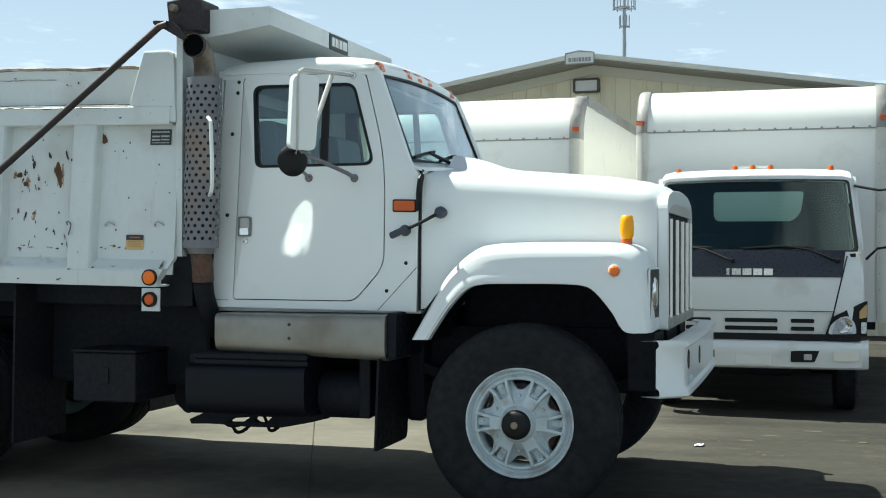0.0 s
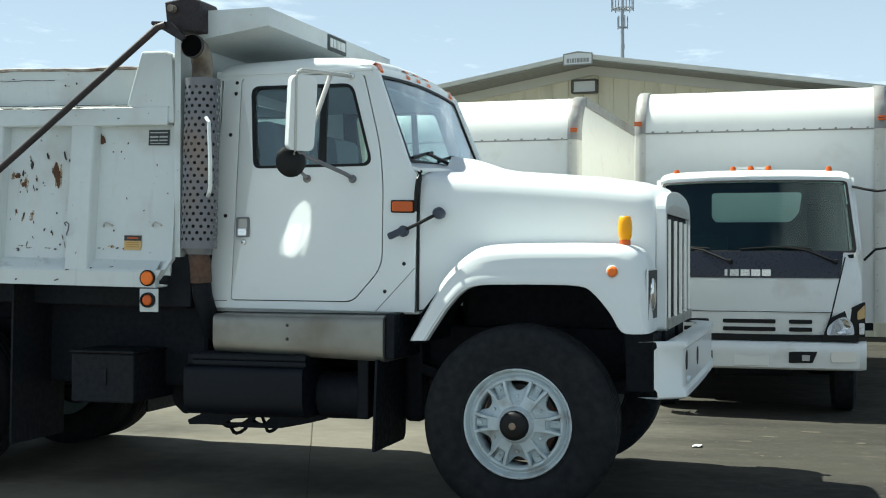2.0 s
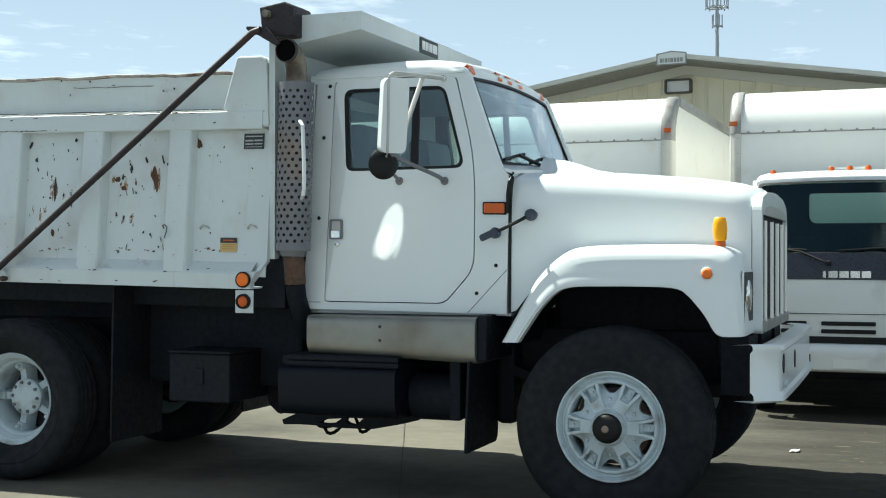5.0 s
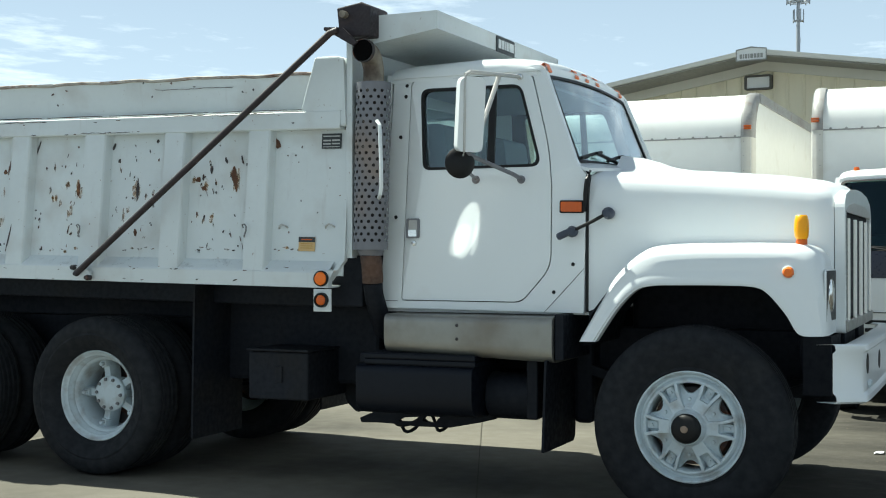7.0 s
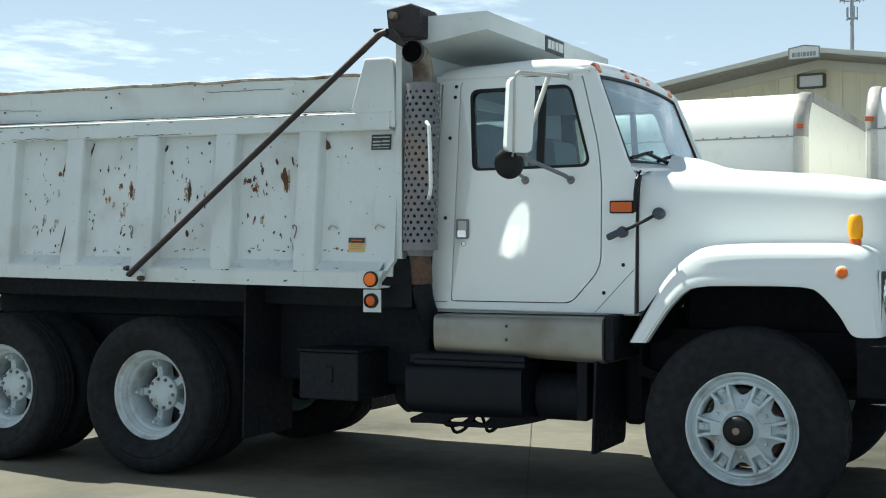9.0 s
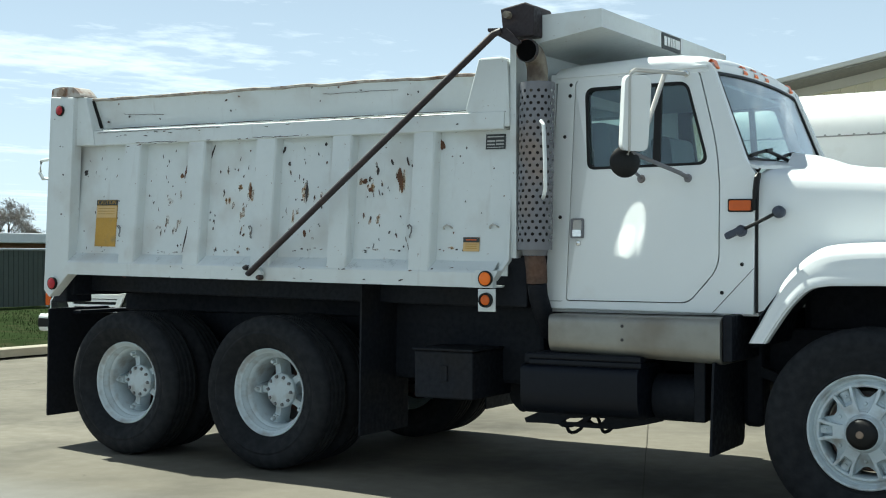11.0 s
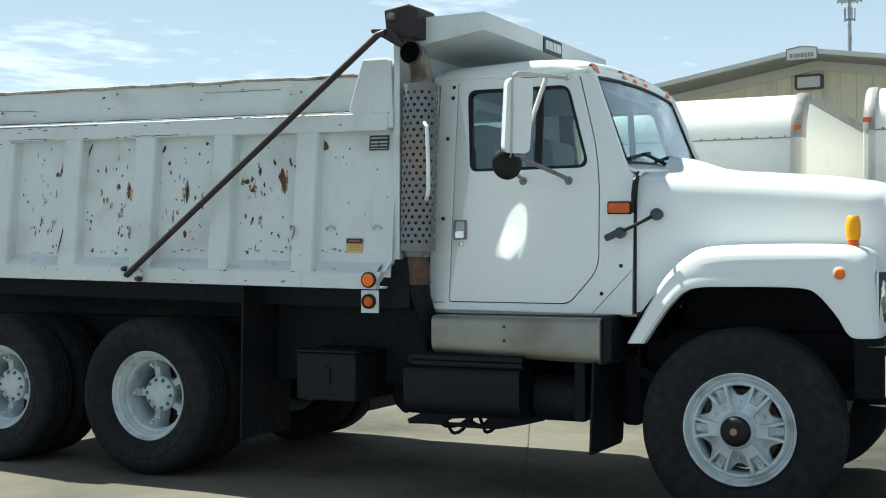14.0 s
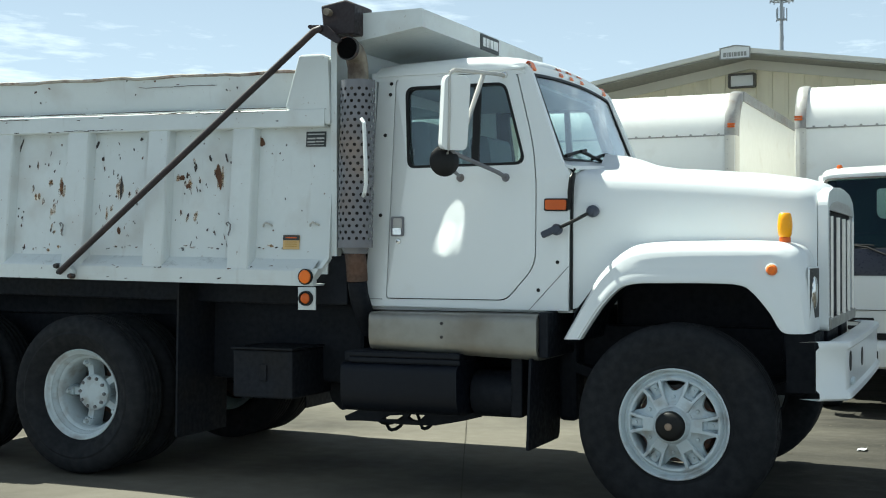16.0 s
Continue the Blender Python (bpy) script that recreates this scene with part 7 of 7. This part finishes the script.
    # unseen blocks added under and behind the cab, against sun streaks on the ground
    part("engine", box(X(-0.36), X(0.36), Y(0.45), Y(2.0), 0.32, 0.84), BLACK, t, "dark engine block added to shade the ground", bevel=0.04)
    part("cab_gap_block", box(X(-0.95), X(0.9), Y(1.38), Y(1.62), 0.8, 1.7), BLACK, t, "black block added behind the cab to stop sun", bevel=0.04)
    part("fuel_tank", box(X(0.48), X(0.92), Y(1.5), Y(2.9), 0.36, 0.76), BLACK, t, "black tank block added to shade the ground", bevel=0.04)
    part("battery_box", box(X(-0.92), X(-0.48), Y(1.5), Y(2.6), 0.36, 0.76), BLACK, t, "black side box added to shade the ground", bevel=0.03)
    part("rear_axle", box(X(-0.8), X(0.8), Y(4.6), Y(4.8), 0.30, 0.48), BLACK, t, bevel=0.04)
    # the cargo box, its head rounded
    box_p = [(1.68, 0.78), (1.68, H - R)] + [(1.68 + R * (1 - math.cos(a)), H - R + R * math.sin(a)) for a in [math.pi / 2 * i / 8 for i in range(1, 9)]] + [(7.6, H), (7.6, 0.78)]
    bd = part("cargo_box", solid(bmesh.new(), box_p, X(-1.262), X(1.262), "x"), BOXW, t, "white cargo box with a rounded head", smooth=True)
    bd.data.transform(Matrix.Translation((0, fy0, 0)))
    for s_ in (-1, 1):
        def edge_strip(pth):
            return loft(bmesh.new(), [[(X(s_ * 1.155), Y(y), z), (X(s_ * 1.20), Y(y - 0.008), z + 0.004), (X(s_ * 1.257), Y(y + 0.015), z), (X(s_ * 1.278), Y(y + 0.05), z - (0.01 if z > 2.9 else 0)), (X(s_ * 1.281), Y(y + 0.20), z - (0.03 if z > 2.9 else 0))] for y, z in pth])
        part("corner_trim", edge_strip([(1.665, 0.78), (1.665, 1.8), (1.665, H - R - 0.03)]), BOXEDGE, bd, "pale corner strip with rivets", smooth=True)
        part("corner_cap", edge_strip([(1.655, H - R - 0.03), (1.655, H - R)] + [(1.655 + (R + 0.01) * (1 - math.cos(a)), H - R + (R + 0.014) * math.sin(a)) for a in [math.pi / 2 * i / 8 for i in range(1, 9)]]), BOXMETAL, bd, "grey metal corner cap", smooth=True)
        part("top_trim", box(X(s_ * 1.277 - 0.012), X(s_ * 1.277 + 0.012), Y(2.1), Y(7.6), H - 0.10, H + 0.006), BOXMETAL, bd, "grey metal roof rail", bevel=0.004)
        for dz_ in (-0.013, 0.013):
            part("marker_lamp", plate(bmesh.new(), rounded([(-0.04, -0.010), (0.04, -0.010), (0.04, 0.010), (-0.04, 0.010)], 0.006), [], 0.03, lambda u, v, w, s_=s_: (X(s_ * 1.232 + u), Y(1.63 + w), 2.862 + dz_ + v)), AMBER, bd, "small amber clearance lamp", bevel=0.004)
        for z in [0.95 + 0.16 * i for i in range(12)]:
            part("rivet", lathe(bmesh.new(), [(0, -0.006), (0.009, -0.004), (0.011, 0.003)], (X(s_ * 1.19), Y(1.664), z), 6), BOXMETAL, bd)
    part("rivet_strip", box(X(-1.155), X(1.155), Y(1.668), Y(1.681), H - R - 0.034, H - R - 0.020), BOXMETAL, bd, "riveted seam strip")
    for i in range(15):
        part("rivet", lathe(bmesh.new(), [(0, -0.012), (0.012, -0.009), (0.015, 0.004)], (X(-1.08 + 0.155 * i), Y(1.668), H - R - 0.016), 8), BOXMETAL, bd)
    part("cross_members", box(X(-1.15), X(1.15), Y(1.72), Y(6.25), 0.70, 0.779), BLACK, bd)
    return t


box_truck(1.04, 5.11, 3.23, 0.445)
bt2 = box_truck(-2.227, 5.58, 3.275, 0.49)
bt2.matrix_world = bt2.matrix_world @ pose(0, 0, 0, 0, 0, -1.2)

# ---- the van parked beyond the tail ----
def van(cx, fy0):
    t = thing("pickup_truck", (cx, fy0, 0), "white pickup truck seen behind the mud flap", "car")
    X = lambda x: cx + x
    Y = lambda y: fy0 + y
    rows = []
    for y, zt, hw in ((0.03, 0.98, 0.84), (0.10, 1.02, 0.90), (0.30, 1.05, 0.94), (0.8, 1.09, 0.96), (1.25, 1.12, 0.97)):
        rows.append([(X(-hw), Y(y), 0.5), (X(-hw), Y(y), zt - 0.12), (X(-hw + 0.08), Y(y), zt - 0.02), (X(-0.4), Y(y), zt + 0.02), (X(0.4), Y(y), zt + 0.02), (X(hw - 0.08), Y(y), zt - 0.02), (X(hw), Y(y), zt - 0.12), (X(hw), Y(y), 0.5)])
    bd = part("bonnet", loft(bmesh.new(), rows, 0.02, towards((cx, None, 0.4))), TRUCKW, t, "white bonnet and wings", smooth=True)
    part("cab", plate(bmesh.new(), rounded([(1.2, 0.5), (1.25, 1.12), (1.85, 1.75), (2.3, 1.80), (3.2, 1.75), (3.4, 1.1), (5.2, 1.05), (5.2, 0.5)], 0.08), [], 1.86, lambda u, v, w: (X(-0.93 + w * (1 if v < 1.2 else 0.86) + (0 if v < 1.2 else 0.13)), Y(u), v)), TRUCKW, t, "white pickup cab", bevel=0.03)
    part("windscreen", plate(bmesh.new(), [(-0.82, 0), (0.82, 0), (0.68, 1), (-0.68, 1)], [], 0.01, lambda u, v, w: (X(u), Y(1.27 + 0.55 * v - w), 1.15 + 0.58 * v)), NAVYBAND, t, "dark windscreen")
    part("grille_back", box(X(-0.84), X(0.84), Y(0.04), Y(0.06), 0.72, 1.0), TRIM, t, "dark grille opening")
    part("grille_surround", plate(bmesh.new(), [(-0.43, 0.735), (-0.35, 0.735), (-0.42, 0.905), (0.42, 0.905), (0.35, 0.735), (0.43, 0.735), (0.55, 0.965), (-0.55, 0.965)], [], 0.03, lambda u, v, w: (X(u), Y(0.0 + w), v)), TRUCKW, t, "white grille surround", bevel=0.006)
    for z in (0.80, 0.865):
        part("grille_bar", box(X(-0.40), X(0.40), Y(0.005), Y(0.03), z, z + 0.03), LABELW, t, "bright grille bar", bevel=0.004)
    for s_ in (-1, 1):
        hl = part("headlamp", plate(bmesh.new(), rounded([(0.49, 0.75), (0.82, 0.75), (0.84, 0.87), (0.54, 0.89)], 0.02), [], 0.04, lambda u, v, w: (X(s_ * u), Y(0.0 + w + max(0, u - 0.7) * 0.2), v)), CLEAR, t, "clear headlamp")
        part("reflector", plate(bmesh.new(), rounded([(0.50, 0.76), (0.81, 0.76), (0.83, 0.86), (0.55, 0.88)], 0.02), [], 0.01, lambda u, v, w: (X(s_ * u), Y(0.045 + w + max(0, u - 0.7) * 0.2), v)), LAMPSILVER, hl)
        part("turn_lamp", box(X(s_ * 0.93 - 0.04), X(s_ * 0.93 + 0.04), Y(0.06), Y(0.2), 0.80, 0.96), AMBER, t, "amber turn lamp", bevel=0.01)
        for yy in (0.9, 4.1):
            part("wheel", lathe(bmesh.new(), [(0.0, 0.05), (0.2, 0.04), (0.22, 0.0), (0.34, 0.012), (0.37, 0.04), (0.37, 0.2), (0.34, 0.23), (0.0, 0.2)], (X(s_ * 0.85 - 0.115), Y(yy), 0.36), 28, "x"), RUBBER, t, "black tyre", smooth=True)
    bpv = part("bumper", loft(bmesh.new(), [[(X(x), Y(y - e), z) for e, z in ((0.0, 0.46), (0.06, 0.47), (0.08, 0.50), (0.08, 0.66), (0.05, 0.69), (0.0, 0.69))] for x, y in ((-1.0, 0.3), (-0.98, 0.04), (-0.9, -0.02), (0, -0.06), (0.9, -0.02), (0.98, 0.04), (1.0, 0.3))]), TRUCKW, t, "white front bumper", smooth=True)
    part("bumper_opening", box(X(-0.92), X(-0.62), Y(-0.11), Y(-0.09), 0.52, 0.64), TRIM, bpv, bevel=0.01)
    return t


van(-10.83, 4.95)
